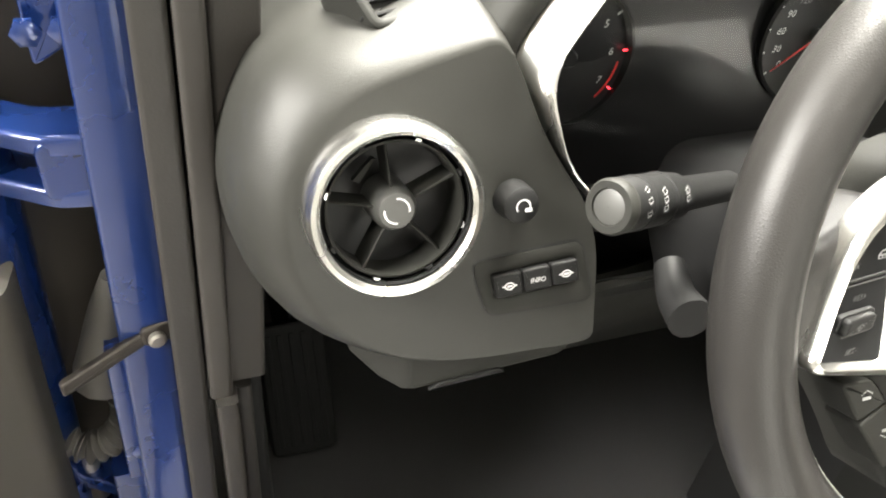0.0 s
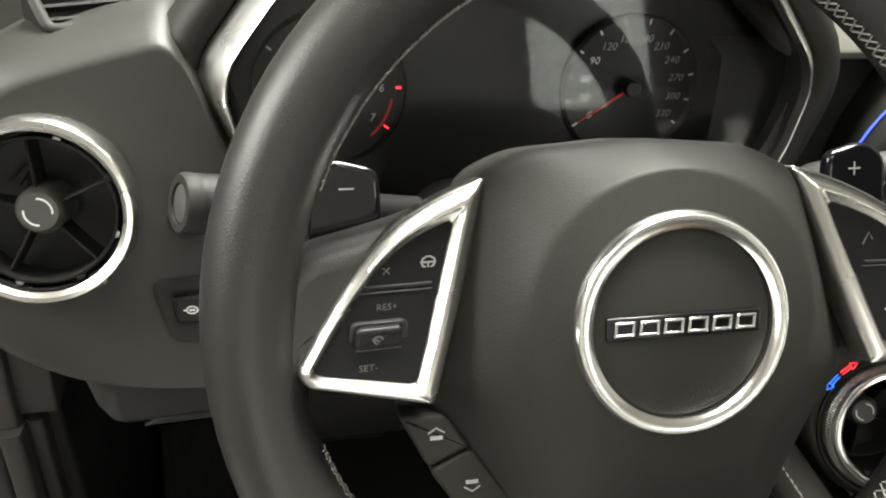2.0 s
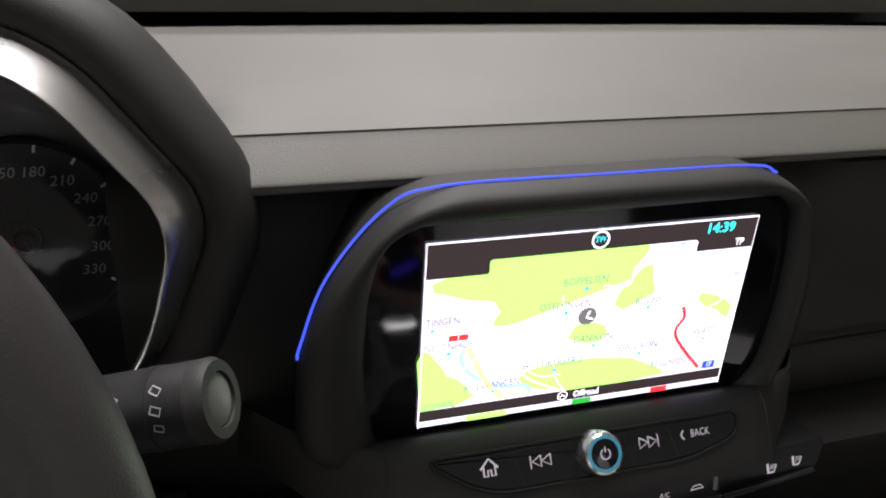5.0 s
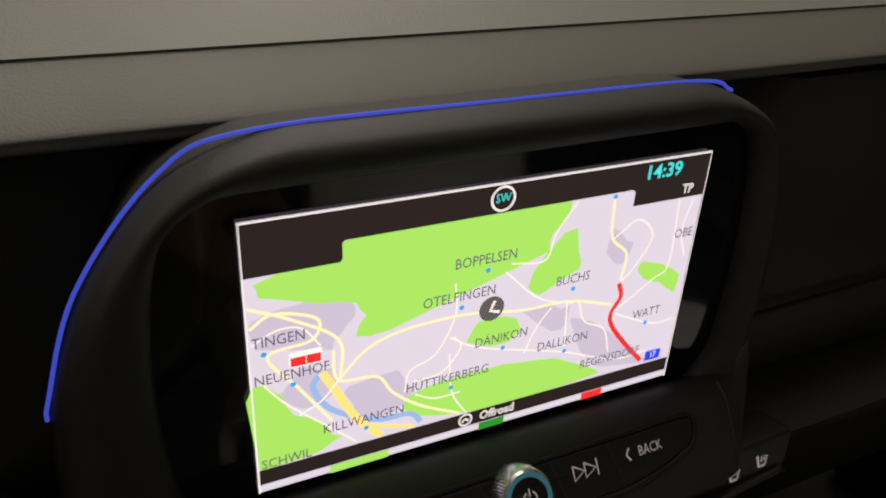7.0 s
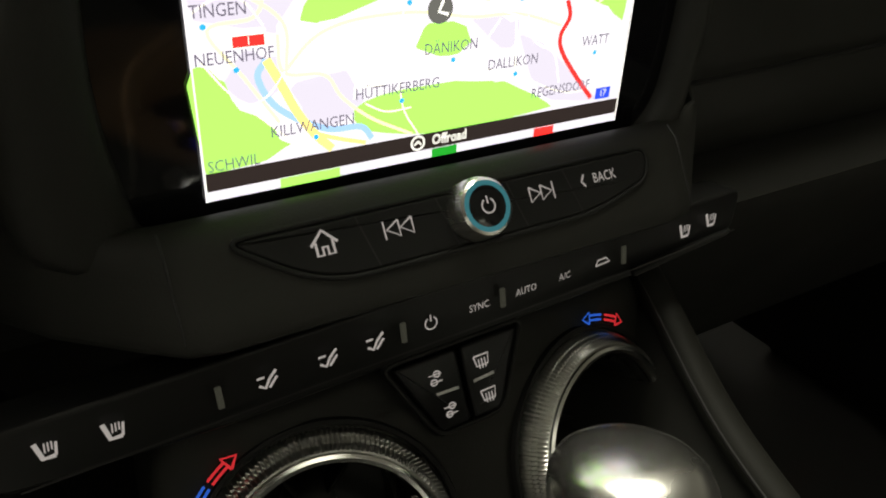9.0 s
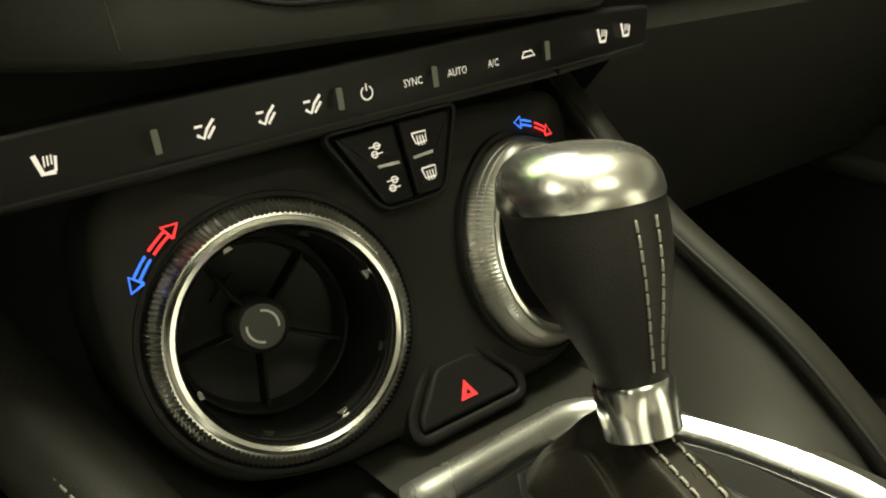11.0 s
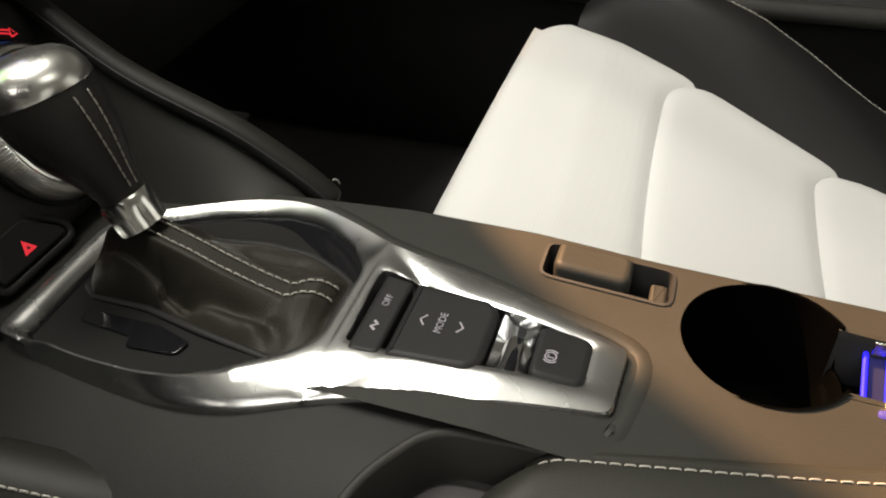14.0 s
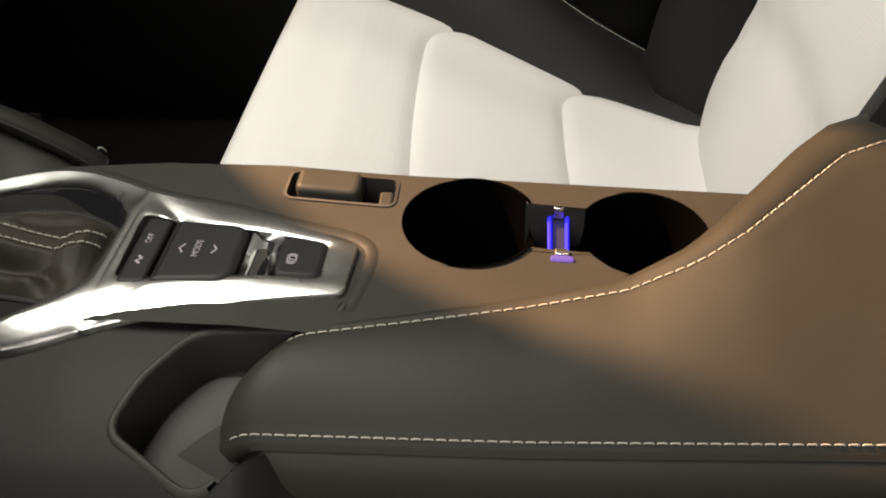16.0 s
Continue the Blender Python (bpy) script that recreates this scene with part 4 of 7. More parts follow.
# column shroud and stalks
column = thing("steering_column", (-0.357, 0.0, 0.75), "black plastic steering column shroud", "steering column")
CM = pose(-0.357, -0.193, 0.883, 65, 0, 0)
sec = rounded([Vector((-0.060, -0.060)), Vector((0.060, -0.060)), Vector((0.072, 0.0)), Vector((0.055, 0.042)), Vector((-0.055, 0.042)), Vector((-0.072, 0.0))], 0.02, 5)
part("shroud", loft([lift([p * s for p in sec], w, CM) for s, w in ((0.90, -0.075), (1.0, -0.085), (1.0, -0.15), (1.02, -0.22))], cap0=True, cap1=True), PLASTIC_HARD, column)
for sx, name, lab in ((-1, "indicator_stalk", "black indicator stalk with a round grey end cap"), (1, "wiper_stalk", "black wiper stalk with ringed collar")):
    tip, root = Vector((-0.357 + sx * 0.176, -0.096, 0.886)), Vector((-0.357 + sx * 0.070, -0.052, 0.850))
    st = thing(name, root, lab, "column stalk")
    ax = (tip - root).normalized()
    fm = Matrix.Translation(tip) @ ax.to_track_quat("Z", "Y").to_matrix().to_4x4()
    part("barrel", lathe([(0.0085, -0.118), (0.009, -0.062), (0.0115, -0.055), (0.0128, -0.040), (0.0128, -0.002), (0.0118, 0.0)], fm, 32, True, True), PLASTIC_HARD, st)
    part("end_ring", lathe([(0.0128, -0.004), (0.0130, 0.0), (0.0118, 0.0022), (0.0085, 0.0022), (0.0080, 0.0)], fm, 32), PLASTIC, st)
    part("end_cap", lathe([(0.0082, 0.0), (0.0080, 0.0012), (0.006, 0.0018), (0.0002, 0.002)], fm, 32), GREY_CAP, st, "grey end cap")
    for w, rr in ((-0.0175, 0.0131), (-0.039, 0.0131)):
        part("collar", lathe([(rr - 0.001, w - 0.002), (rr, w - 0.0015), (rr, w + 0.0015), (rr - 0.001, w + 0.002)], fm, 32, wrap=True), PLASTIC_HARD, st)
    # printed symbols facing the driver
    back = fm.to_3x3().inverted() @ Vector((0, -0.80, 0.60))
    ang = math.atan2(back.y, back.x)
    for w, da, sz in ((-0.012, 0.05, 0.0016), (-0.012, 0.45, 0.0014), (-0.012, -0.4, 0.0016), (-0.026, 0.3, 0.0018), (-0.026, 0.0, 0.0016), (-0.026, -0.3, 0.0016), (-0.047, 0.2, 0.0018), (-0.047, -0.1, 0.0016)):
        a = ang + da
        p = fm @ Vector((0.0131 * math.cos(a), 0.0131 * math.sin(a), w))
        mm = Matrix.Translation(p) @ (fm.to_3x3() @ Vector((math.cos(a), math.sin(a), 0))).to_track_quat("Z", "Y").to_matrix().to_4x4()
        part("symbol", ribbon([(-sz, -sz * 0.7), (sz, -sz * 0.7), (sz, sz * 0.7), (-sz, sz * 0.7), (-sz, -sz * 0.7)], 0.0005, mm, 0.0002), MARK_DIM, st)

part("tilt_lever", tube(spline([(-0.452, -0.055, 0.800), (-0.458, -0.075, 0.795), (-0.462, -0.095, 0.797)]), lambda t: 0.009 + 0.004 * t, 14), PLASTIC_HARD, column, "black column tilt lever")

# pedals and foot rest
for name, x, y, z, hw, hh, lab in (("foot_rest", -0.618, 0.300, 0.33, 0.040, 0.085, "black rubber foot rest"), ("brake_pedal", -0.44, 0.22, 0.47, 0.035, 0.045, "black ribbed brake pedal")):
    pd = thing(name, (x, y, 0.2), lab, "pedal")
    m = pose(x, y, z, 62, 0, 0)
    part("pad", slab(rounded([Vector((-hw, -hh)), Vector((hw, -hh)), Vector((hw, hh)), Vector((-hw, hh))], 0.01), 0.015, 0.004, m), PLATE, pd)
    for i in range(5):
        u = -hw * 0.7 + hw * 1.4 * i / 4
        part("rib", slab([Vector((u - 0.003, -hh * 0.85)), Vector((u + 0.003, -hh * 0.85)), Vector((u + 0.003, hh * 0.85)), Vector((u - 0.003, hh * 0.85))], 0.003, 0.001, m, front=0.002), PLATE, pd)
    part("arm", tube([m @ Vector((0, 0.0, -0.012)), m @ Vector((0, 0.06, -0.09)), (x, 0.60, z + 0.05)], 0.012, 8), PLASTIC_HARD, pd)

# ---- air vents ----


def vent(m, r, turn, knurled, label, deep=0.0, aim=0.0):
    v = thing("air_vent", m @ Vector((0, -r, 0)), label, "air vent", "round dashboard vents")
    if knurled:
        n, loops = 150, []
        for rr, w, amp in ((r + 0.0032, -0.006, 0), (r + 0.0030, -0.001, 0.4), (r + 0.0022, 0.002, 1), (r + 0.0014, 0.0043, 1), (r + 0.0006, 0.0047, 0), (r + 0.0010, 0.0051, 1), (r + 0.0002, 0.0070, 1), (r - 0.0006, 0.0074, 0), (r - 0.0002, 0.0078, 1), (r - 0.0012, 0.0098, 1), (r - 0.0024, 0.0110, 0.5), (r - 0.0032, 0.0112, 0)):
            loops.append([m @ Vector(((rr + 0.0008 * amp * (1 if i % 2 else -1)) * math.cos(math.pi * i / n), (rr + 0.0008 * amp * (1 if i % 2 else -1)) * math.sin(math.pi * i / n), w)) for i in range(2 * n)])
        part("knurled_ring", loft(loops), KNURL, v, "knurled silver temperature ring", sharp=25)
        part("inner_ring", lathe([(r - 0.0032, 0.0106), (r - 0.0036, 0.0122), (r - 0.0050, 0.0128), (r - 0.0066, 0.0122), (r - 0.0076, 0.0098), (r - 0.0080, 0.002)], m, 72), CHROME, v, "polished inner ring")
        face, base = 0.009, r - 0.0080
    else:
        part("outer_ring", lathe([(r + 0.0005, -0.016), (r, 0.006), (r - 0.0015, 0.0085), (r - 0.0040, 0.0090), (r - 0.0062, 0.0070), (r - 0.0070, 0.0)], m, 72), SATIN, v, "satin silver outer ring")
        face, base = 0.006, r - 0.0070
    part("tunnel", lathe([(base, face), (base + 0.0008, -0.005), (base + 0.0016, -0.03 - deep), (0.0005, -0.034 - deep)], m, 56), VENT_BLACK, v)
    rim_at = m
    m = m @ Matrix.Translation((aim, 0, -deep))
    part("rotor_rim", lathe([(base - 0.0018, -0.004), (base - 0.0024, 0.0020), (base - 0.0036, 0.0024), (base - 0.0042, -0.004), (base - 0.0040, -0.018), (base - 0.0022, -0.018)], m, 56, wrap=True), PLASTIC, v)
    ri = base - 0.0038
    for k in range(5):
        a = radians(turn + 72 * k)
        bm = bmesh.new()
        d, s = Vector((math.cos(a), math.sin(a))), Vector((-math.sin(a), math.cos(a)))
        loops = []
        for t in (0.010, ri):
            loops.append([m @ Vector((d.x * t + s.x * q * 0.0007, d.y * t + s.y * q * 0.0007, w)) for q, w in ((-1, -0.020), (-1, -0.002), (0, -0.0012), (1, -0.002), (1, -0.020))])
        part("blade", loft(loops, cap0=True, cap1=True, bm=bm), PLASTIC, v)
    part("damper", slab([Vector((-0.017, 0.012)), Vector((-0.013, 0.010)), Vector((-0.004, 0.022)), Vector((-0.006, 0.023))], 0.004, 0.0005, m, front=-0.018), PLASTIC, v)
    hub = part("hub", lathe([(0.0125, -0.024), (0.0118, -0.002), (0.0098, 0.0020), (0.0092, 0.0030), (0.0078, 0.0032), (0.0002, 0.0028)], m, 36), GREY_CAP, v, "round centre knob")
    for s in (0, 1):
        arc = [radians(-10 + 180 * s + 100 * i / 8) for i in range(9)]
        part("arc_mark", ribbon([(0.0066 * math.cos(a), 0.0066 * math.sin(a)) for a in arc], 0.0010, m, 0.0034), MARK, hub)
    m = rim_at
    for k in range(8):
        a = radians(turn + 20 + 45 * k)
        d, s = Vector((math.cos(a), math.sin(a))), Vector((-math.sin(a), math.cos(a)))
        p = d * (base - 0.0012)
        part("clip", slab([p - s * 0.0022 - d * 0.001, p - s * 0.0012 + d * 0.0009, p + s * 0.0012 + d * 0.0009, p + s * 0.0022 - d * 0.001], 0.003, 0.0003, m, front=0.0036), DARK_CHROME if k % 2 else PLASTIC_HARD, v)
    return v


vent(pose(-0.6105, -0.028, 0.8475, 71.8, 0, 0), 0.0458, 95, False, "round black air vent with satin silver ring on the driver's pod")

# ---- centre stack ----
stack = thing("centre_stack", (0, 0, 0.58), "black centre stack with climate keys and vent panel", "centre stack")
rows = []
for y0, z in ((0.004, 0.7735), (-0.006, 0.7790), (-0.0125, 0.7790), (-0.0190, 0.7755), (-0.0240, 0.7687), (-0.0320, 0.7573), (-0.0358, 0.7510), (-0.0362, 0.7475), (-0.0330, 0.7445), (-0.0200, 0.7420), (-0.0100, 0.7415)):
    near = max(0.0, -y0) / 0.036
    rows.append([Vector(p) for p in ((-0.185, 0.060, z), (-0.165, 0.035, z), (-0.140, 0.008 - 0.010 * near, z), (-0.118, y0 * 0.62, z), (-0.106, y0 * 0.92, z), (-0.095, y0, z), (-0.05, y0, z), (0, y0, z), (0.05, y0, z), (0.095, y0, z),
                                     (0.106, y0 * 0.92, z), (0.118, y0 * 0.62, z), (0.140, 0.008 - 0.010 * near, z), (0.165, 0.035, z), (0.185, 0.060, z))])
part("radio_body", loft(rows, closed=False), PLASTIC, stack, "soft black radio surround", sharp=50)
BM = pose(0, -0.0240, 0.7690, 55, 0, 0)
for sx in (-1, 1):
    part("body_seam", tube([Vector((0.1065 * sx, y0 * 0.91 - 0.0002, z)) for y0, z in ((-0.0125, 0.7790), (-0.0190, 0.7755), (-0.0240, 0.7687), (-0.0320, 0.7573), (-0.0358, 0.7510))], 0.00045, 6), VENT_BLACK, stack)
key_poly = rounded([Vector(p) for p in ((-0.088, 0.0075), (0.086, 0.0075), (0.083, -0.004), (0.055, -0.0120), (-0.060, -0.0120))], [0.006, 0.006, 0.012, 0.02, 0.03], 6)
part("key_recess", frame_ring(inset(key_poly, -0.0016), key_poly, 0.004, BM, 0.0004, front=0.0012), PLASTIC_HARD, stack)
keys = part("radio_keys", slab(inset(key_poly, 0.0004), 0.004, 0.0008, BM, front=0.0012), PLASTIC_HARD, stack, "row of black radio keys")
for x in (-0.043, -0.012, 0.018, 0.044):
    part("key_gap", ribbon([(x - 0.002, 0.0072), (x + 0.003, -0.0116)], 0.0006, BM, 0.0015), VENT_BLACK, keys)


def icon_home(m, s, mat, parent):
    bm = ribbon([(-s * 1.05, -s * 0.05), (0, s), (s * 1.05, -s * 0.05)], s * 0.24, m, 0.0)
    ribbon([(-s * 0.68, s * 0.20), (-s * 0.68, -s * 0.85), (-s * 0.20, -s * 0.85), (-s * 0.20, -s * 0.25), (s * 0.20, -s * 0.25), (s * 0.20, -s * 0.85), (s * 0.68, -s * 0.85), (s * 0.68, s * 0.20)], s * 0.22, m, 0.0, bm)
    part("home_symbol", bm, mat, parent)


icon_home(BM @ Matrix.Translation((-0.0575, 0.0005, 0.0016)), 0.0044, ICON, keys)
for x, s in ((-0.030, -1), (0.030, 1)):
    bm = bmesh.new()
    for k in (-1, 1):
        ribbon([(x + (k * 0.0026 - 0.0024) * s * 1, 0.0026), (x + (k * 0.0026 + 0.0024) * s, -0.0002), (x + (k * 0.0026 - 0.0024) * s, -0.0030), (x + (k * 0.0026 - 0.0024) * s, 0.0026)], 0.0007, BM, 0.0016, bm)
    ribbon([(x + 0.0058 * s, 0.0030), (x + 0.0058 * s, -0.0034)], 0.0006, BM, 0.0016, bm)
    part("skip_symbol", bm, ICON, keys)
words("BACK", 0.0056, BM @ Matrix.Translation((0.0610, 0.0002, 0.0016)), ICON, keys, squeeze=0.8)
part("back_symbol", ribbon([(0.0512, 0.0026), (0.0496, 0.0002), (0.0512, -0.0022)], 0.0008, BM, 0.0018), ICON, keys)

KM = pose(0, -0.0238, 0.7680, 55, 0, 0)
volume = thing("volume_knob", KM @ Vector((0, -0.01, 0)), "silver knurled volume knob with teal lit ring", "knob")
loops = []
for rr, w, amp in ((0.0112, 0.0, 1), (0.0110, 0.0085, 1), (0.0102, 0.0115, 0), (0.0092, 0.0122, 0)):
    loops.append([KM @ Vector(((rr + 0.00022 * amp * (1 if i % 2 else -1)) * math.cos(math.pi * i / 60), (rr + 0.00022 * amp * (1 if i % 2 else -1)) * math.sin(math.pi * i / 60), w)) for i in range(120)])
part("grip", loft(loops), SATIN, volume, sharp=25)
part("light_ring", lathe([(0.0092, 0.0122), (0.0084, 0.0124), (0.0074, 0.0122)], KM, 48), RING_LIGHT, volume, "teal lit ring")
part("cap", lathe([(0.0074, 0.0120), (0.006, 0.0124), (0.0002, 0.0125)], KM, 48), GLOSS, volume)
bm = ribbon([(0.0026 * math.cos(radians(120 + 300 * i / 14)), 0.0026 * math.sin(radians(120 + 300 * i / 14))) for i in range(15)], 0.0006, KM, 0.0128)
ribbon([(0, 0.0008), (0, 0.0036)], 0.0006, KM, 0.0128, bm)
part("power_symbol", bm, ICON, volume)

# climate strip
ZM = pose(0, -0.0205, 0.7214, 80, -2.4, 0)
cl_poly = rounded([Vector(p) for p in ((-0.168, -0.012), (-0.09, -0.0125), (0.09, -0.0125), (0.160, -0.010), (0.166, 0.010), (0.10, 0.0135), (-0.10, 0.0135), (-0.168, 0.010))], 0.006, 4)


def wrap_back(x, y):
    return -max(0.0, abs(x) - 0.105) ** 1.5 * 0.4


strip = part("climate_strip", slab(cl_poly, 0.02, 0.0015, ZM, bend=wrap_back), KEY_BLACK, stack, "gloss black strip of climate keys")
part("strip_groove", ribbon([(-0.16, -0.0085), (-0.09, -0.0085), (0.0, -0.0085), (0.09, -0.0085), (0.155, -0.0070)], 0.0008, ZM, 0.0008), VENT_BLACK, strip)


def on_strip(x, y=0.0):
    return ZM @ Matrix.Translation((x, y, 0.0004 + wrap_back(x, 0)))


def seat_icon(x, heat):
    m = on_strip(x)
    bm = ribbon([(-0.0030, 0.0042), (-0.0016, -0.002), (0.0022, -0.002)], 0.0016, m, 0)
    ribbon([(0.0022, -0.002), (0.0032, 0.0028)], 0.0009, m, 0, bm)
    for k in range(3):
        ribbon([(-0.0006 + k * 0.0011, 0.0 + k * 0.0002), (-0.0002 + k * 0.0011, 0.0034)], 0.0005, m, 0, bm)
    part("seat_symbol", bm, ICON, strip)


for x in (-0.150, -0.130, 0.123, 0.142):
    seat_icon(x, True)
for x in (-0.079, -0.056, -0.037):
    m = on_strip(x)
    bm = ribbon([(-0.0032, -0.001), (-0.001, -0.0026), (0.0008, 0.0006), (0.0036, 0.0034)], 0.0011, m, 0)
    ribbon([(0.0004, -0.0028), (0.0036, 0.0008)], 0.0010, m, 0, bm)
    ribbon([(-0.0036, 0.0018), (-0.0008, 0.0018)], 0.0009, m, 0, bm)
    part("airflow_symbol", bm, ICON, strip)
m = on_strip(-0.013)
bm = ribbon([(0.0026 * math.cos(radians(120 + 300 * i / 14)), 0.0026 * math.sin(radians(120 + 300 * i / 14))) for i in range(15)], 0.0006, m)
ribbon([(0, 0.0008), (0, 0.0036)], 0.0006, m, 0, bm)
part("power_symbol", bm, ICON, strip)
words("SYNC", 0.0044, on_strip(0.009), ICON, strip, squeeze=0.85)
words("AUTO", 0.0044, on_strip(0.032), ICON, strip, squeeze=0.85)
words("A/C", 0.0044, on_strip(0.052), ICON, strip, squeeze=0.85)
m = on_strip(0.073)
part("recirculation_symbol", ribbon([(-0.0040, -0.0008), (-0.0026, 0.0016), (0.0018, 0.0018), (0.0040, -0.0004), (-0.0040, -0.0008)], 0.0007, m, 0), ICON, strip)
for x in (-0.096, -0.025, 0.0205, 0.085):
    part("indicator", slab(rounded([Vector((x - 0.0011, -0.0042)), Vector((x + 0.0011, -0.0042)), Vector((x + 0.0011, 0.0042)), Vector((x - 0.0011, 0.0042))], 0.0004), 0.001, 0.0003, ZM, front=0.001 + wrap_back(x, 0)), ICON_WARM, strip)
part("heated_seat_bar", slab(rounded([Vector((0.090, -0.0120)), Vector((0.155, -0.0110)), Vector((0.157, -0.0080)), Vector((0.090, -0.0090))], 0.0015), 0.004, 0.001, ZM, bend=wrap_back, front=0.002), PLASTIC_HARD, stack)

# convex vent panel: its halves turn away from one another
VM = pose(0, -0.0249, 0.6939, 64.4, 0, 0)


def bow(x, y):
    u = abs(x)
    return -0.121 * (max(0.0, min(u, 0.05) - 0.02)) ** 2 / 0.03 - 0.242 * max(0.0, u - 0.05)


vp = rounded([Vector(p) for p in ((-0.116, 0.016), (0.116, 0.016), (0.124, -0.020), (0.122, -0.070), (0.100, -0.104), (0.060, -0.112), (0.034, -0.110), (-0.034, -0.110), (-0.060, -0.112), (-0.100, -0.104), (-0.122, -0.070), (-0.124, -0.020))], 0.02, 5)
bm = plate_with_holes(vp, [circle(0.0492, 64, 0.0656 * s, -0.0535) for s in (-1, 1)], 0.05, 0.006, Matrix.Identity(4))
for v in bm.verts:
    v.co = VM @ Vector((v.co.x, v.co.y, v.co.z + bow(v.co.x, 0)))
part("vent_panel", bm, PLASTIC, stack, "soft black convex panel round the twin vents", sharp=50)
for sx in (-1, 1):
    SV = pose(0.0656 * sx, -0.0413, 0.6424, 64.8, 0, 13.6 * sx)
    vent(SV, 0.0468, 50 if sx < 0 else 125, True, "round black air vent with knurled silver temperature ring", 0.034, -0.0028 if sx < 0 else 0.0)
    part("vent_collar", lathe([(0.0535, -0.0012), (0.0530, 0.0010), (0.0512, 0.0010), (0.0498, -0.002)], SV, 64), PLASTIC_HARD, stack)
    # red and blue temperature arrows
    mid = 139 if sx < 0 else 66
    for k, mat in ((-1, RED_ICON), (1, BLUE_ICON)):
        a0, a1 = mid + k * 1.0, mid + k * 10
        arc = [radians(a0 + (a1 - a0) * i / 5) for i in range(6)]
        for rr in (0.0548, 0.0570):
            bm = ribbon([Vector((math.cos(a), math.sin(a))) * rr for a in arc], 0.0010, SV, 0.0022)
            part("temperature_mark", bm, mat, stack)
        ae, ad = radians(a1), radians(a1 + k * 5)
        tip = Vector((math.cos(ad), math.sin(ad))) * 0.0559
        e1, e2 = Vector((math.cos(ae), math.sin(ae))) * 0.0531, Vector((math.cos(ae), math.sin(ae))) * 0.0587
        part("temperature_arrow", ribbon([e1, tip, e2, e1], 0.0011, SV, 0.0023), mat, stack)

# four climate keys between the vents
KM = pose(-0.0025, -0.0245, 0.7025, 64.4, -2.5, 0)
trap = rounded([Vector(p) for p in ((-0.031, 0.006), (0.031, 0.006), (0.015, -0.0265), (-0.015, -0.0265))], [0.003, 0.003, 0.006, 0.006], 4)
part("key_surround", frame_ring(inset(trap, -0.0018), trap, 0.004, KM, 0.0006, front=0.0020), PLASTIC_HARD, stack)
for sx in (-1, 1):
    half = rounded([Vector((0.0010 * sx, 0.005)), Vector((0.0285 * sx, 0.005)), Vector((0.0140 * sx, -0.0255)), Vector((0.0010 * sx, -0.0255))], 0.002, 3)
    k = part("climate_key", slab(half, 0.004, 0.0012, KM, front=0.0030), PANEL_BLACK, stack)
    part("key_line", ribbon([(0.0035 * sx, -0.0105), (0.0135 * sx, -0.0100)], 0.0012, KM, 0.0033), MARK, k)
    for v in (-0.0035, -0.0180):
        u = 0.0090 * sx - (0.0035 if sx < 0 and v > -0.01 else 0.0)
        if sx > 0:
            bm = ribbon([(u - 0.0034, v + 0.0024), (u + 0.0034, v + 0.0024), (u + 0.0026, v - 0.0018), (u - 0.0026, v - 0.0018), (u - 0.0034, v + 0.0024)], 0.0007, KM, 0.0034)
            for q in (-0.0014, 0, 0.0014):
                ribbon([(u + q, v - 0.003), (u + q, v + 0.001)], 0.0006, KM, 0.0035, bm)
        else:
            bm = bmesh.new()
            for q in (-0.0015, 0.0015):
                ribbon([(u + q * 0.6 + 0.0014 * math.cos(a / 8 * 6.28), v + q + 0.0012 * math.sin(a / 8 * 6.28)) for a in range(9)], 0.0006, KM, 0.0034, bm)
                ribbon([(u - 0.0028, v + q), (u + 0.0028, v + q)], 0.0005, KM, 0.0035, bm)
        part("symbol", bm, ICON, k)

# hazard key
HM = pose(0, -0.0705, 0.6035, 53, 0, 0)
hz = rounded([Vector(p) for p in ((-0.0265, -0.010), (0.0265, -0.010), (0.0265, -0.003), (0.010, 0.0150), (-0.010, 0.0150), (-0.0265, -0.003))], 0.004, 4)
part("hazard_surround", frame_ring(inset(hz, -0.0045), hz, 0.012, HM, 0.001, front=0.001), PLASTIC_HARD, stack)
hk = part("hazard_key", slab(inset(hz, 0.0010), 0.010, 0.002, HM, front=0.001), PLASTIC_HARD, stack, "black hazard key with a red triangle")
bm = flat([(-0.0045, -0.0035), (0.0045, -0.0035), (0, 0.0045)], HM, 0.0014)
part("red_triangle", bm, RED_ICON, hk)
part("triangle_core", flat([(-0.0014, -0.0018), (0.0014, -0.0018), (0, 0.0008)], HM, 0.0018), VENT_BLACK, hk)

# ---- touchscreen ----
TM = pose(0, 0.0, 0.831, 90, 0, 0)       # local x right, y up, z to the rear
touch = thing("touchscreen", (0, 0.0, 0.765), "lit navigation touchscreen in a hooded black surround", "touchscreen")
s_out = [(-0.147, -0.066), (-0.1455, -0.020), (-0.1435, 0.0), (-0.131, 0.036), (-0.106, 0.0668), (-0.078, 0.0770), (0.080, 0.0775), (0.110, 0.0650), (0.1245, 0.030), (0.128, -0.020), (0.120, -0.058), (0.104, -0.0645), (-0.10, -0.0645)]
s_in = [(-0.108, -0.0595), (-0.114, -0.025), (-0.115, -0.005), (-0.113, 0.028), (-0.108, 0.052), (-0.096, 0.0605), (0.096, 0.0625), (0.106, 0.054), (0.1115, 0.028), (0.1135, -0.010), (0.110, -0.045), (0.098, -0.0595), (-0.09, -0.0595)]
so, si = (rounded([Vector(p) for p in q], 0.03, 4) for q in (s_out, s_in))
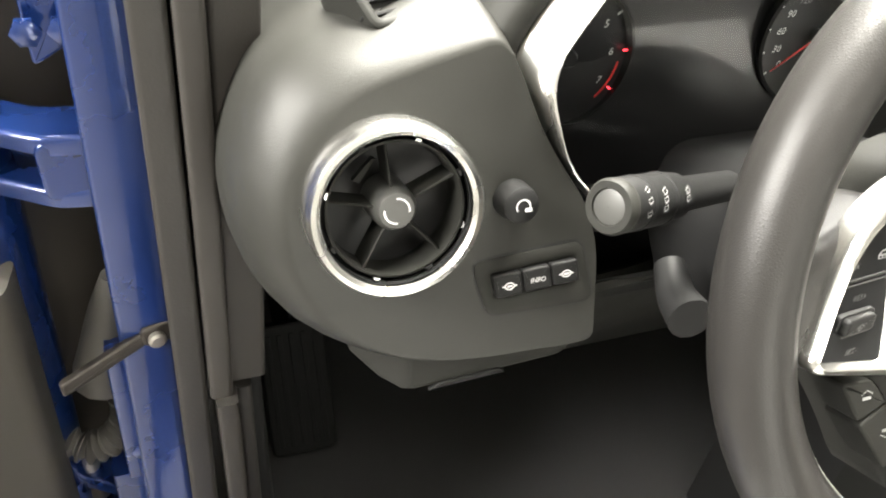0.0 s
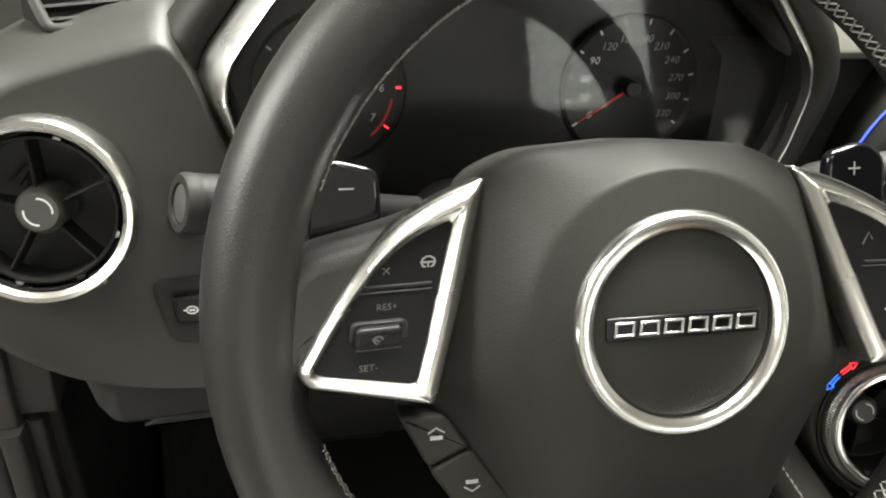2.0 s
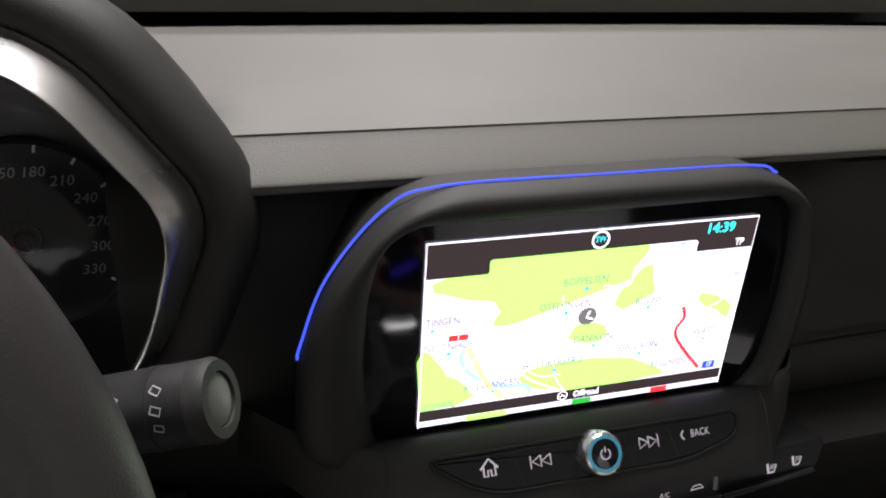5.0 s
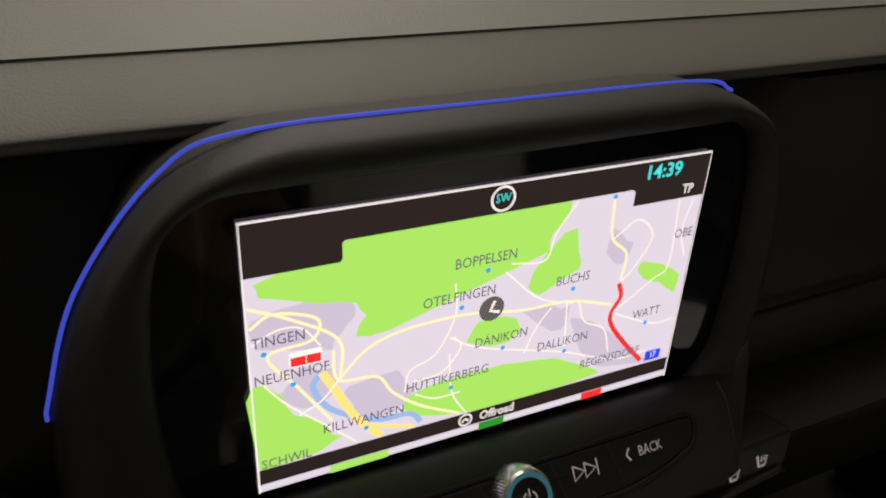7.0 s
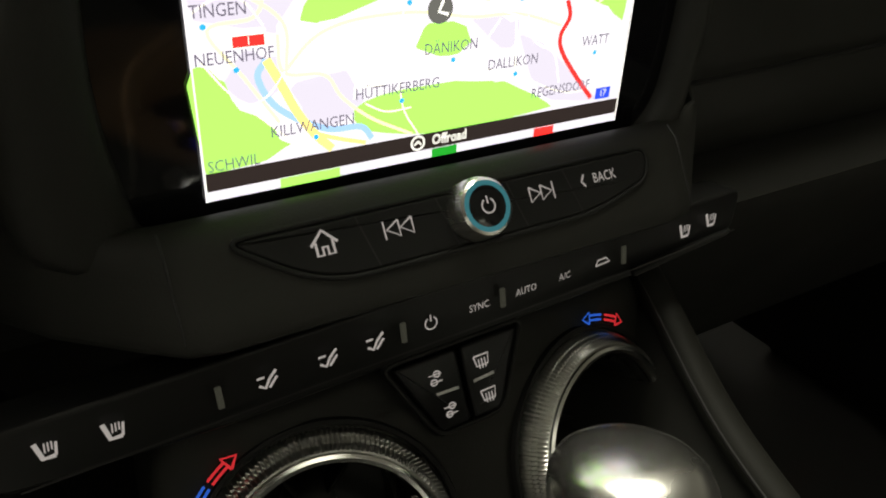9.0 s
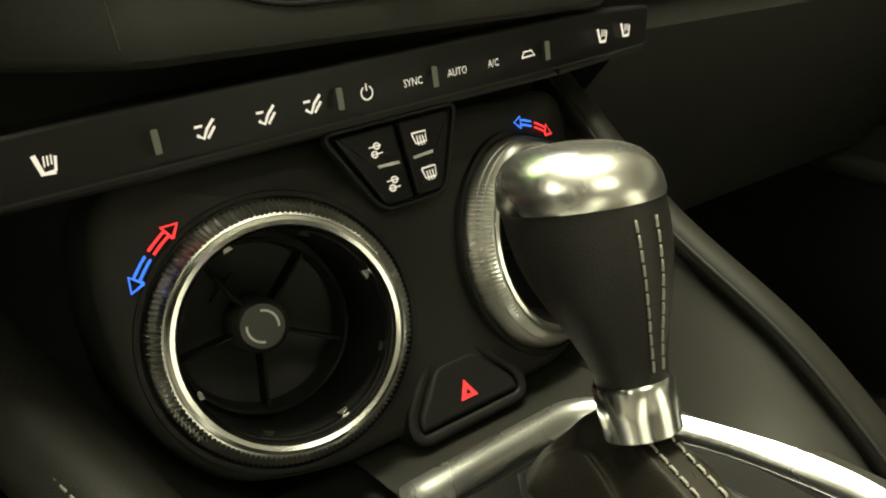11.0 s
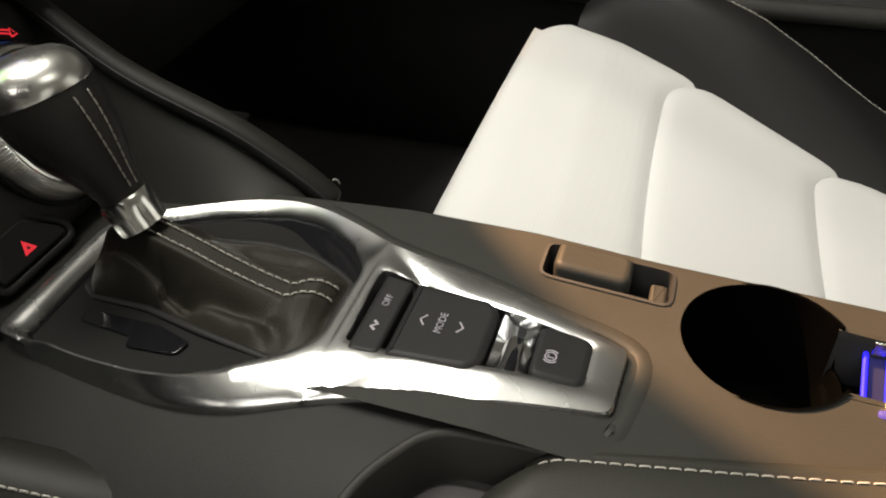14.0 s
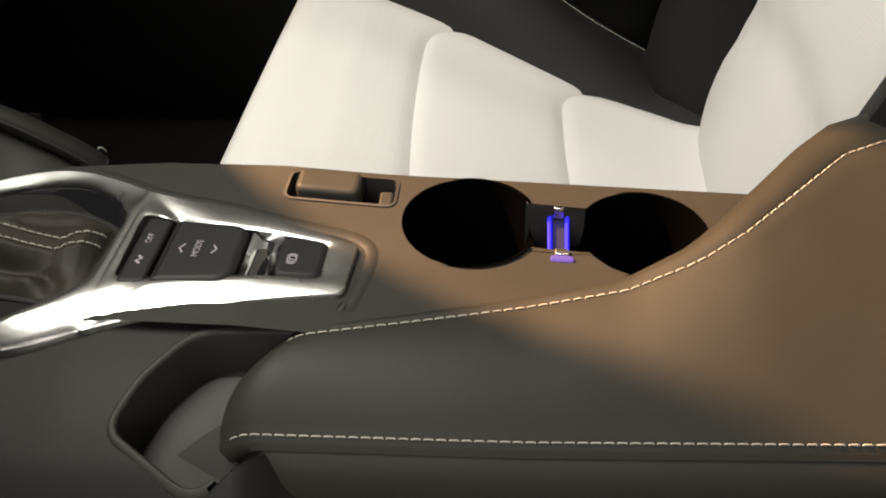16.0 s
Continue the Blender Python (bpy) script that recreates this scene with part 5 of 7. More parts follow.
shroud = []
for t, w in ((0.9, -0.075), (0.42, -0.045), (0.10, -0.015), (0.0, -0.007), (0.06, 0.001), (0.18, 0.0062), (0.34, 0.0085), (0.55, 0.0085), (0.80, 0.0060), (0.94, 0.003), (1.0, -0.001), (1.0, -0.010)):
    shroud.append(lift([a.lerp(b, t) for a, b in zip(so, si)], w, TM))
part("surround", loft(shroud), PLASTIC, touch, "soft black hooded surround", sharp=60)
part("screen_glass", slab(inset(si, -0.001), 0.006, 0.0005, TM, front=-0.0022), GLASS_BLACK, touch, "gloss black screen glass")
led_path = spline([(-0.1445, -0.005, -0.006), (-0.1430, 0.002, -0.006), (-0.1310, 0.035, -0.0062), (-0.1060, 0.0663, -0.0062), (-0.080, 0.0762, -0.0058), (0.0, 0.0772, -0.0052), (0.078, 0.0768, -0.0052), (0.095, 0.0720, -0.0052)], 8)
part("light_strip", tube([TM @ p for p in led_path], 0.00065, 8), LED_STRIP, touch, "thin blue ambient light strip")

MAP_BASE = glow("map_ground", (0.70, 0.68, 0.82), 4.15)
MAP_TOWN = glow("map_town", (0.57, 0.54, 0.70), 4.15)
MAP_GREEN = glow("map_wood", (0.36, 0.80, 0.14), 4.15)
MAP_ROAD = glow("map_road", (0.95, 0.88, 0.52), 4.40)
MAP_LANE = glow("map_lane", (0.92, 0.88, 0.80), 4.40)
MAP_WATER = glow("map_water", (0.30, 0.50, 0.85), 4.15)
MAP_RED = glow("map_red", (0.85, 0.03, 0.03), 4.40)
MAP_BLUE = glow("map_blue_sign", (0.02, 0.06, 0.80), 4.40)
MAP_DOT = glow("map_dot", (0.02, 0.35, 0.85), 4.40)
MAP_BLACK = glow("menu_black", (0.020, 0.014, 0.014), 4.53)
MAP_INK = glow("map_ink", (0.11, 0.10, 0.15), 4.53)
MAP_MOTORWAY = glow("map_motorway", (0.95, 0.76, 0.24), 4.40)
MAP_WHITE = glow("menu_white", (0.9, 0.9, 0.9), 4.40)
MAP_TEAL = glow("menu_teal", (0.02, 0.75, 0.75), 4.7)
MAP_GREY = glow("marker_grey", (0.10, 0.10, 0.10), 4.40)
display = part("display", flat([(-0.0872, -0.0512), (0.0872, -0.0512), (0.0872, 0.0512), (-0.0872, 0.0512)], TM, -0.0010), MAP_BASE, touch, "bright road map display")
MM = TM @ Matrix.Scale(0.001, 4)


def area(pts, mat, w, name):
    pts = [Vector(p) for p in pts]
    keep = []
    for i, p in enumerate(pts):     # uneven, softened edges
        q = pts[(i + 1) % len(pts)]
        keep.append(p)
        n = max(2, int((q - p).length / 3.2))
        for k in range(1, n):
            j = i * 7 + k * 3 + len(pts)
            keep.append(p.lerp(q, k / n) + Vector((math.sin(j * 2.3), math.cos(j * 3.1))) * min(2.2, (q - p).length * 0.16) * (0.4 + 0.6 * abs(math.sin(j * 1.7))))
    bm = flat(rounded(keep, 0.5, 1), MM, w)
    bmesh.ops.triangulate(bm, faces=bm.faces[:])
    part(name, bm, mat, display)


def road(pts, width, mat, w, name="map_road"):
    part(name, ribbon([Vector((p.x, p.y)) for p in spline([(x, y, 0) for x, y in pts], 6)], width, MM, w), mat, display)


area([(-86.5, 15.1), (-69.7, 21.1), (-55.5, 22.2), (-52, 15.5), (-59.8, 0.9), (-70.5, 7.5), (-84.4, 6.8)], MAP_TOWN, -0.8, "map_town")
area([(11.3, -1.1), (32.2, -3.2), (29.8, -13.5), (19.3, -8.7)], MAP_TOWN, -0.8, "map_town")
area([(-56.6, -17.4), (-36.4, -13.8), (-29.9, -24.9), (-44.7, -32.6), (-52.9, -27.8)], MAP_TOWN, -0.8, "map_town")
area([(33, -9.4), (54.6, -21.8), (75.7, -40.2), (51.6, -36.9), (38.8, -23.2)], MAP_TOWN, -0.8, "map_town")
area([(46.2, 27.1), (57.9, 18.6), (54.3, 10), (45.5, 16.2)], MAP_TOWN, -0.8, "map_town")
area([(-72, -4), (-60, -6), (-58, -16), (-70, -20), (-78, -12)], MAP_TOWN, -0.8, "map_town")
area([(-55, 40.2), (27.4, 40.4), (26.8, 36.4), (20.8, 28.9), (20.5, 21.6), (5.8, 20.9), (-17.8, 21.4), (-19.5, 13), (-33.7, 11.7), (-36.6, 6), (-52.2, 4.3), (-48.3, 11.7), (-55.6, 18.3), (-82.9, 25.7), (-84.1, 30.5), (-56.1, 32.7)], MAP_GREEN, -0.7, "map_wood")
area([(25.5, 28.2), (31.2, 29.4), (34.4, 15.9), (33.8, 11.5), (24.6, 7.6), (17.8, 4.4), (12.7, 8.8), (14.3, 15.1)], MAP_GREEN, -0.7, "map_wood")
area([(62.5, 8.6), (83.8, -0.2), (82.9, -8.8), (70, -1), (61.6, 6.4)], MAP_GREEN, -0.7, "map_wood")
area([(-7.9, -2.6), (9.2, -3), (12.2, -9.5), (3.1, -13.3), (-10.9, -8.8)], MAP_GREEN, -0.7, "map_wood")
area([(0.4, -23.5), (23.7, -25.7), (42.9, -33.3), (52.1, -39.7), (30.8, -41), (7.7, -40.7), (-9.1, -40.5), (-31.9, -34), (-34.2, -27.3), (-21.2, -25)], MAP_GREEN, -0.7, "map_wood")
area([(-86.8, -6.7), (-82, -7.1), (-73.9, -21.4), (-68.4, -24.2), (-57.1, -36), (-69.2, -40.7), (-86.5, -40.7)], MAP_GREEN, -0.7, "map_wood")
road([(-63.9, -6.6), (-66.9, -12.3), (-60.7, -23.1), (-44.7, -32.6), (-31.9, -34), (-27.4, -39.1)], 2.2, MAP_WATER, -0.6, "map_river")
for pts in ([(-58.3, -11.4), (-48.5, -1.9), (-36.6, 2.4), (-20.1, 3.5), (-7.2, 2.8), (11.3, -0.4), (25.6, -0.7), (35.8, -2.1), (52.1, -7.4)], [(-59.8, 0.9), (-58.3, -11.4), (-44.6, -13.9), (-38.5, -22.5), (-27.6, -31.6), (-11.5, -40.2)],
            [(-86.4, 22.7), (-73.5, 16.1), (-57.9, 4.6), (-57.4, -10.5)], [(-86.2, 15.1), (-78.4, 19.1), (-64.8, 14.3), (-66.9, 6.7), (-81.2, 4), (-71.5, -11.1), (-60.8, -27.7)], [(45.4, 39), (47, 22.6), (54.8, 14.6), (54.3, 3)]):
    road(pts, 1.1, MAP_ROAD, -0.5)
road([(-63.9, -6.6), (-59.5, -15.0), (-54.8, -24.8), (-49.0, -33.5), (-42.6, -40.2)], 3.0, MAP_MOTORWAY, -0.48)
road([(-49.0, -33.5), (-40.0, -37.0), (-30.0, -40.2)], 1.5, MAP_MOTORWAY, -0.47)
for pts in ([(29.7, 40), (22, 28.8), (18.6, 18.7), (4.8, 20)], [(-16.5, 16.6), (-15.9, 3.6), (-22.8, -10.4), (-32.3, -14.9), (-34.2, -23.7)], [(-17.6, -4.9), (-3.9, -12.8), (31.1, -23.8), (56.7, -34.2), (73.9, -34.4)], [(-17.3, -11.8), (-15.5, -29), (-9.1, -40.5)],
            [(2.8, 17.2), (18, 3.2), (33.3, -2.3)], [(75.9, 33.5), (76.8, 6), (69.7, 0), (52.8, -11.3)], [(30.7, -1.7), (32.1, -21.5)], [(52.8, -11.3), (74.1, -21.1), (85.7, -21.1)], [(-84, -5), (-76, -16), (-62, -30), (-52, -40)], [(-16, -4.9), (-13, -10), (-20, -19), (-31, -20)], [(-86, 9), (-78, 13), (-70, 12), (-64, 4)], [(36, -2), (40, -12), (50, -18), (54, -30)], [(48, 22), (58, 28), (66, 20), (60, 8), (54, 2)],
            [(-58, -11), (-64, -18), (-72, -22)], [(14, -20), (18, -10), (24, -2)], [(83, 33), (80, 20), (84, 8)], [(-30, -26), (-22, -30), (-12, -30)]):
    road(pts, 0.6, MAP_LANE, -0.45, "map_lane")
road([(53.7, 1.9), (55.6, -4.5), (52.2, -11.2), (53.9, -17.8), (62.8, -29), (71.8, -38.8)], 1.9, MAP_RED, -0.4, "traffic_route")
for x, y in ((-4.4, 19.4), (-13.7, 6.6), (32.4, 4.2), (4.4, -14.8), (32.3, -23.6), (-82.3, 5.3), (-73.5, -8.6), (-48.5, -34.8), (-16, -26.9), (45.3, 39.2), (70.4, -19.8)):
    part("town_dot", flat(circle(0.95, 12, x, y), MM, -0.3), MAP_DOT, display)


def caption(s, x, y, size=5.6, mat=None, squeeze=0.84, w=-0.25, bold=0.0):
    words(s, size, MM @ Matrix.Translation((x, y, 0)), mat or MAP_INK, display, "map_caption", w, squeeze=squeeze, bold=bold)


for s, x, y in (("BOPPELSEN", -5.3, 23.9), ("OTELFINGEN", -14.6, 11.1), ("BUCHS", 31.8, 8.5), ("TINGEN", -77.3, 9.7), ("NEUENHOF", -73.6, -4.5), ("DÄNIKON", 3.5, -10.1), ("DALLIKON", 31.0, -18.9), ("WATT", 70, -15), ("REGENSDORF", 55.4, -32.8),
                ("HÜTTIKERBERG", -17.3, -22.4), ("KILLWANGEN", -49.2, -30.7), ("SCHWIL", -77.0, -39.0), ("OBE", 81.0, 18.6)):
    caption(s, x, y)
part("route_sign", flat(rounded([Vector(p) for p in ((-74.5, -2.2), (-63.5, -2.2), (-63.5, 3.6), (-74.5, 3.6))], 0.8, 2), MM, -0.35), MAP_WHITE, display)
part("route_sign_red", flat([(-74.0, -1.8), (-64.0, -1.8), (-64.0, 1.6), (-74.0, 1.6)], MM, -0.33), MAP_RED, display)
caption("1", -69.0, -0.2, 3.8, MAP_WHITE)
part("route_sign", flat([(74.0, -40.0), (81.8, -40.0), (81.8, -35.2), (74.0, -35.2)], MM, -0.33), MAP_BLUE, display)
caption("17", 77.9, -37.6, 4.0, MAP_WHITE)
part("car_marker", flat(circle(5.0, 28, -1.7, 3.4), MM, -0.32), MAP_GREY, display)
part("car_marker_arrow", ribbon([(-0.6, 6.4), (-2.2, 2.6), (1.6, 1.4)], 1.2, MM, -0.28), MAP_WHITE, display)
# menu bars over the map
part("menu_bar", flat([(-87.2, 51.2), (-87.2, 33.0), (-57.0, 33.0), (-56.2, 34.0), (-56.2, 39.4), (-55.2, 40.3), (52.8, 40.6), (54.0, 39.6), (54.0, 34.0), (87.2, 34.0), (87.2, 51.2)], MM, -0.35), MAP_BLACK, display)
part("menu_bar", flat([(-87.2, -47.4), (87.2, -47.4), (87.2, -41.0), (-87.2, -41.0)], MM, -0.35), MAP_BLACK, display)
part("menu_edge", ribbon([(-86.9, -51.0), (-86.9, 50.9), (86.9, 50.9), (86.9, -51.0)], 0.6, MM, -0.30), MAP_WHITE, display)
part("menu_edge", flat([(-40.0, -51.0), (-62.0, -51.0), (-62.0, -47.6), (-40.0, -47.6)], MM, -0.31), MAP_GREEN, display)
part("menu_edge", flat([(-3.0, -51.0), (8.0, -51.0), (8.0, -47.6), (-3.0, -47.6)], MM, -0.31), glow("map_go", (0.02, 0.55, 0.05), 2.3), display)
part("menu_edge", flat([(44.0, -51.0), (54.0, -51.0), (54.0, -47.6), (44.0, -47.6)], MM, -0.31), MAP_RED, display)
part("compass", ribbon([(-0.9 + 4.3 * math.cos(a / 20 * 6.284), 45.6 + 4.3 * math.sin(a / 20 * 6.284)) for a in range(21)], 0.8, MM, -0.30), MAP_WHITE, display)
caption("SW", -0.9, 45.8, 4.6, MAP_TEAL)
caption("14:39", 65.5, 46.2, 7.6, MAP_TEAL, 1.0, bold=0.022)
caption("TP", 78.5, 37.4, 5.4, MAP_WHITE, bold=0.015)
caption("Offroad", 4.5, -44.2, 5.6, MAP_WHITE, bold=0.015)
part("offroad_symbol", ribbon([(-9.0 + 2.6 * math.cos(a / 16 * 6.284), -44.2 + 2.6 * math.sin(a / 16 * 6.284)) for a in range(17)], 0.7, MM, -0.30), MAP_WHITE, display)
part("offroad_symbol", ribbon([(-10.4, -45.0), (-9.0, -43.6), (-7.6, -45.0)], 0.8, MM, -0.30), MAP_WHITE, display)

# ---- centre console ----


def run(table, s):
    """A value read off a short table of places and values."""
    for (a, va), (b, vb) in zip(table, table[1:]):
        if (a - s) * (b - s) <= 0:
            return va + (vb - va) * (s - a) / (b - a)
    return table[0][1] if abs(s - table[0][0]) < abs(s - table[-1][0]) else table[-1][1]


def zc(y):
    return run([(-0.04, 0.582), (-0.10, 0.592), (-0.20, 0.604), (-0.27, 0.609), (-0.35, 0.608), (-0.405, 0.603), (-0.66, 0.592), (-1.0, 0.590)], y)


def on_top(x, y):
    return zc(y)


FLAT = Matrix.Identity(4)
console = thing("centre_console", (0, -0.4, 0.2), "black centre console with leather side pads and silver trim", "centre console")
pocket = rounded([Vector(p) for p in ((-0.103, -0.3005), (-0.078, -0.310), (-0.052, -0.330), (-0.046, -0.394), (-0.075, -0.396), (-0.088, -0.386), (-0.129, -0.346))], [0.008, 0.01, 0.012, 0.004, 0.012, 0.01, 0.012], 5)


def inside(x, y, poly):
    hit = False
    for i in range(len(poly)):
        a, b = poly[i - 1], poly[i]
        if (a.y > y) != (b.y > y) and x < (b.x - a.x) * (y - a.y) / (b.y - a.y) + a.x:
            hit = not hit
    return hit


def flank_z(x, y):
    """The driver-side shoulder of the console, falling away from the trim."""
    zt, d = zc(y), -0.045 - x
    under = max(0.0, min(1.0, (-0.362 - y) / 0.035)) * max(0.0, min(1.0, (-0.064 - x) / 0.014))
    return zt - 0.006 - 0.17 * d - 2.6 * max(0, d - 0.02) ** 2 - 30 * max(0, d - 0.07) ** 2.2 - 0.030 * under * under * (3 - 2 * under)


left, right, mid = [], [], []
deep = inset(pocket, -0.0028)
flank_y = [-0.045 - 0.245 * i / 30 for i in range(30)] + [-0.290 - 0.100 * i / 70 for i in range(70)] + [-0.390 - 0.575 * i / 60 for i in range(61)]
for y in flank_y:
    row = []
    for k in range(71):
        x = -0.045 - 0.098 * k / 70
        row.append(Vector((x, y, flank_z(x, y) - (0.030 if inside(x, y, deep) else 0.0))))
    row += [Vector((-0.147, y, row[-1].z - 0.03)), Vector((-0.150, y, 0.20))]
    left.append(row)
for i in range(41):
    y = -0.045 - 0.92 * i / 40
    zt = zc(y)
    right.append([Vector(p) for p in ((0.0865, y, zt - 0.0005), (0.0885, y, zt - 0.001), (0.0905, y, zt - 0.005), (0.093, y, zt - 0.03), (0.105, y, 0.20))])
half_trim = [(-0.045, 0.0), (-0.093, 0.0), (-0.096, 0.036), (-0.103, 0.047), (-0.15, 0.065), (-0.19, 0.0755), (-0.215, 0.073), (-0.250, 0.058), (-0.272, 0.048), (-0.30, 0.040), (-0.36, 0.026), (-0.398, 0.0145), (-0.399, 0.0), (-0.5, 0.0)]
for i in range(121):
    y = -0.045 - 0.3755 * i / 120
    row = []
    for k in range(93):
        x = -0.05 + 0.137 * k / 92
        well = 0.03 if x > 0.053 and y < -0.3505 else (0.004 if y < -0.410 else 0.0)
        row.append(Vector((x, y, zc(y) - well - (0.0075 if abs(x) < run(half_trim, y) else 0.0002))))
    mid.append(row)
part("left_flank", loft(left, closed=False), FLANK, console, "soft black driver-side flank", sharp=60)
part("right_flank", loft(right, closed=False), PLASTIC_HARD, console, sharp=60)
part("front_top", loft(mid, closed=False), PLASTIC, console, sharp=60)


def holed(outer, holes, z_of):
    """A flat sheet with openings."""
    bm = bmesh.new()
    edges = []
    for loop in [outer] + holes:
        vs = [bm.verts.new((p.x, p.y, z_of(p.x, p.y))) for p in loop]
        edges += [bm.edges.new((vs[i - 1], vs[i])) for i in range(len(vs))]
    bmesh.ops.triangle_fill(bm, edges=edges, use_beauty=True)
    return bm


CUPS = ((0.0460, -0.4655, 0.0405), (0.0440, -0.5670, 0.0375))
SADDLE = 0.0200      # half the width of the lower saddle between the cups


def cup_loop(x, y, r, toward):
    """A cup's outline from one side of the saddle round to the other."""
    a0 = math.asin(SADDLE / r)
    mid_a = -math.pi / 2 if toward < 0 else math.pi / 2
    return [Vector((x + r * math.cos(mid_a + a0 + (2 * math.pi - 2 * a0) * k / 48), y + r * math.sin(mid_a + a0 + (2 * math.pi - 2 * a0) * k / 48))) for k in range(49)]


tray = rounded([Vector(p) for p in ((0.055, -0.352), (0.0815, -0.352), (0.0815, -0.419), (0.055, -0.419))], 0.006, 5)
rear_top = [Vector(p) for p in ((-0.06, -0.405), (-0.06, -0.66), (-0.06, -0.70), (0.087, -0.70), (0.087, -0.66), (0.087, -0.405), (0.087, -0.350), (0.087, -0.344), (0.0400, -0.344), (0.0385, -0.350), (0.0240, -0.405))]
bm = holed(rear_top, [cup_loop(*CUPS[0], -1) + cup_loop(*CUPS[1], 1), tray], on_top)
part("rear_top", bm, PLASTIC, console, "grained black cup holder surround", sharp=60)
# saddle, cup walls and mats carry the recess shade in their colour
part("cup_bridge", box(CUPS[0][0] - 0.024, CUPS[0][0] + 0.024, -0.5400, -0.4990, 0.535, 0.566, 0.003), CUP_SHADE, console, "low black saddle between the cup holders")
for side in (-1, 1):
    x0 = 0.045 + side * SADDLE
    rows = []
    for k in range(9):
        y = -0.4990 - 0.0360 * k / 8
        rows.append([Vector((x0 + side * 0.0030, y, zc(y) + 0.0004)), Vector((x0 + side * 0.0008, y, zc(y))), Vector((x0 - side * 0.0006, y, zc(y) - 0.004)), Vector((x0 - side * 0.002, y, 0.560))])
    part("saddle_cheek", loft(rows, closed=False), PLASTIC, console, sharp=60)
for (x, y, r), toward in zip(CUPS, (-1, 1)):
    loops = []
    for dr, w in ((0.0004, 0.0), (0.0010, 0.0006), (-0.0004, 0.0004), (-0.0012, -0.003), (-0.003, -0.035), (-0.004, -0.060), (-0.008, -0.066), (0.0005 - r, -0.067)):
        loop = []
        for p in circle(r + dr, 72, x, y):
            gap = abs(p.x - x) < SADDLE and (p.y - y) * toward > 0
            loop.append(Vector((p.x, p.y, zc(y) + (min(w, -0.026) if gap else w))))
        loops.append(loop)
    part("cup_holder", loft(loops), CUP_SHADE, console, "deep black cup holder")
    part("cup_mat", lathe([(r - 0.010, -0.064), (r - 0.010, -0.062), (0.0005, -0.061)], Matrix.Translation((x, y, zc(y))), 40), CUP_SHADE, console)
part("tray_well", loft([lift(inset(tray, d), w, FLAT, on_top) for d, w in ((-0.0012, 0.0008), (0.0006, 0.0010), (0.0012, -0.003), (0.002, -0.020))], cap1=True), VENT_BLACK, console, "small tray beside the switches")
lid = rounded([Vector(p) for p in ((0.0575, -0.358), (0.0795, -0.358), (0.0795, -0.398), (0.0575, -0.398))], 0.006, 5)
part("tray_lid", slab(lid, 0.012, 0.004, FLAT, bend=on_top, front=0.0070), PLASTIC, console, "rounded black tray lid")
part("tray_end", slab(rounded([Vector(p) for p in ((0.0575, -0.408), (0.0740, -0.408), (0.0740, -0.417), (0.0575, -0.417))], 0.002), 0.010, 0.002, FLAT, bend=on_top, front=-0.003), PLASTIC, console)

# blue lit divider between the cup holders
div = thing("cup_holder_light", (0.046, -0.519, 0.560), "blue lit clip between the two cup holders", "ambient light")
for dy in (-0.0052, 0.0052):
    part("light_bar", tube(spline([(0.0755, -0.519 + dy * 0.7, 0.5945), (0.0735, -0.519 + dy, 0.5935), (0.050, -0.519 + dy, 0.582), (0.0200, -0.519 + dy, 0.570)]), 0.0014, 8), LED, div, "blue lit bar")
# the web is no lamp; its faint glow imitates light from the bars
part("web", loft([[Vector((x, -0.519 + dy, z)) for x, z in ((0.0740, 0.5915), (0.050, 0.5800), (0.0200, 0.5680))] for dy in (-0.0052, 0.0052)], closed=False), WEB_GLOW, div, "web between the bars with a faint blue glow put in")
part("clip", slab(rounded([Vector(p) for p in ((0.0640, -0.5155), (0.0735, -0.5155), (0.0735, -0.5225), (0.0640, -0.5225))], 0.0012), 0.008, 0.001, FLAT, bend=on_top, front=-0.0010), SATIN, div, "silver end clip")
part("top_glow", tube(spline([(0.0735, -0.5145, 0.5935), (0.0765, -0.5160, 0.5945), (0.0765, -0.5220, 0.5945), (0.0735, -0.5235, 0.5935)]), 0.0012, 8), LED_PALE, div, "violet lit end")
part("clip", slab(rounded([Vector(p) for p in ((0.0185, -0.5150), (0.0235, -0.5150), (0.0235, -0.5230), (0.0185, -0.5230))], 0.0012), 0.006, 0.001, FLAT, bend=on_top, front=0.0030), SATIN, div, "silver foot clip")
part("foot_light", slab(rounded([Vector(p) for p in ((0.0150, -0.5125), (0.0185, -0.5125), (0.0185, -0.5255), (0.0150, -0.5255))], 0.0014), 0.004, 0.001, FLAT, bend=on_top, front=0.0020), LED_PALE, div, "violet lit foot")

# silver trim round the selector
def around(poly, c, n=168):
    """An outline read again at even turns about a place inside it."""
    out = []
    for k in range(n):
        d = Vector((math.cos(2 * math.pi * k / n), math.sin(2 * math.pi * k / n)))
        best = 0.0
        for i in range(len(poly)):
            p, q = poly[i - 1] - c, poly[i] - c
            e = q - p
            det = e.x * d.y - e.y * d.x
            if abs(det) > 1e-12:
                t, u = (e.x * p.y - e.y * p.x) / det, (d.x * p.y - d.y * p.x) / det
                if t > 0 and -1e-6 <= u <= 1 + 1e-6:
                    best = max(best, t)
        out.append(c + d * best)
    for p in (Vector((-0.0550, -0.2700)), Vector((0.0525, -0.2700))):
        if any((p - q).length < 1e-4 for q in poly):
            k = min(range(n), key=lambda i: (out[i] - p).length)
            out[k] = p.copy()
    return out


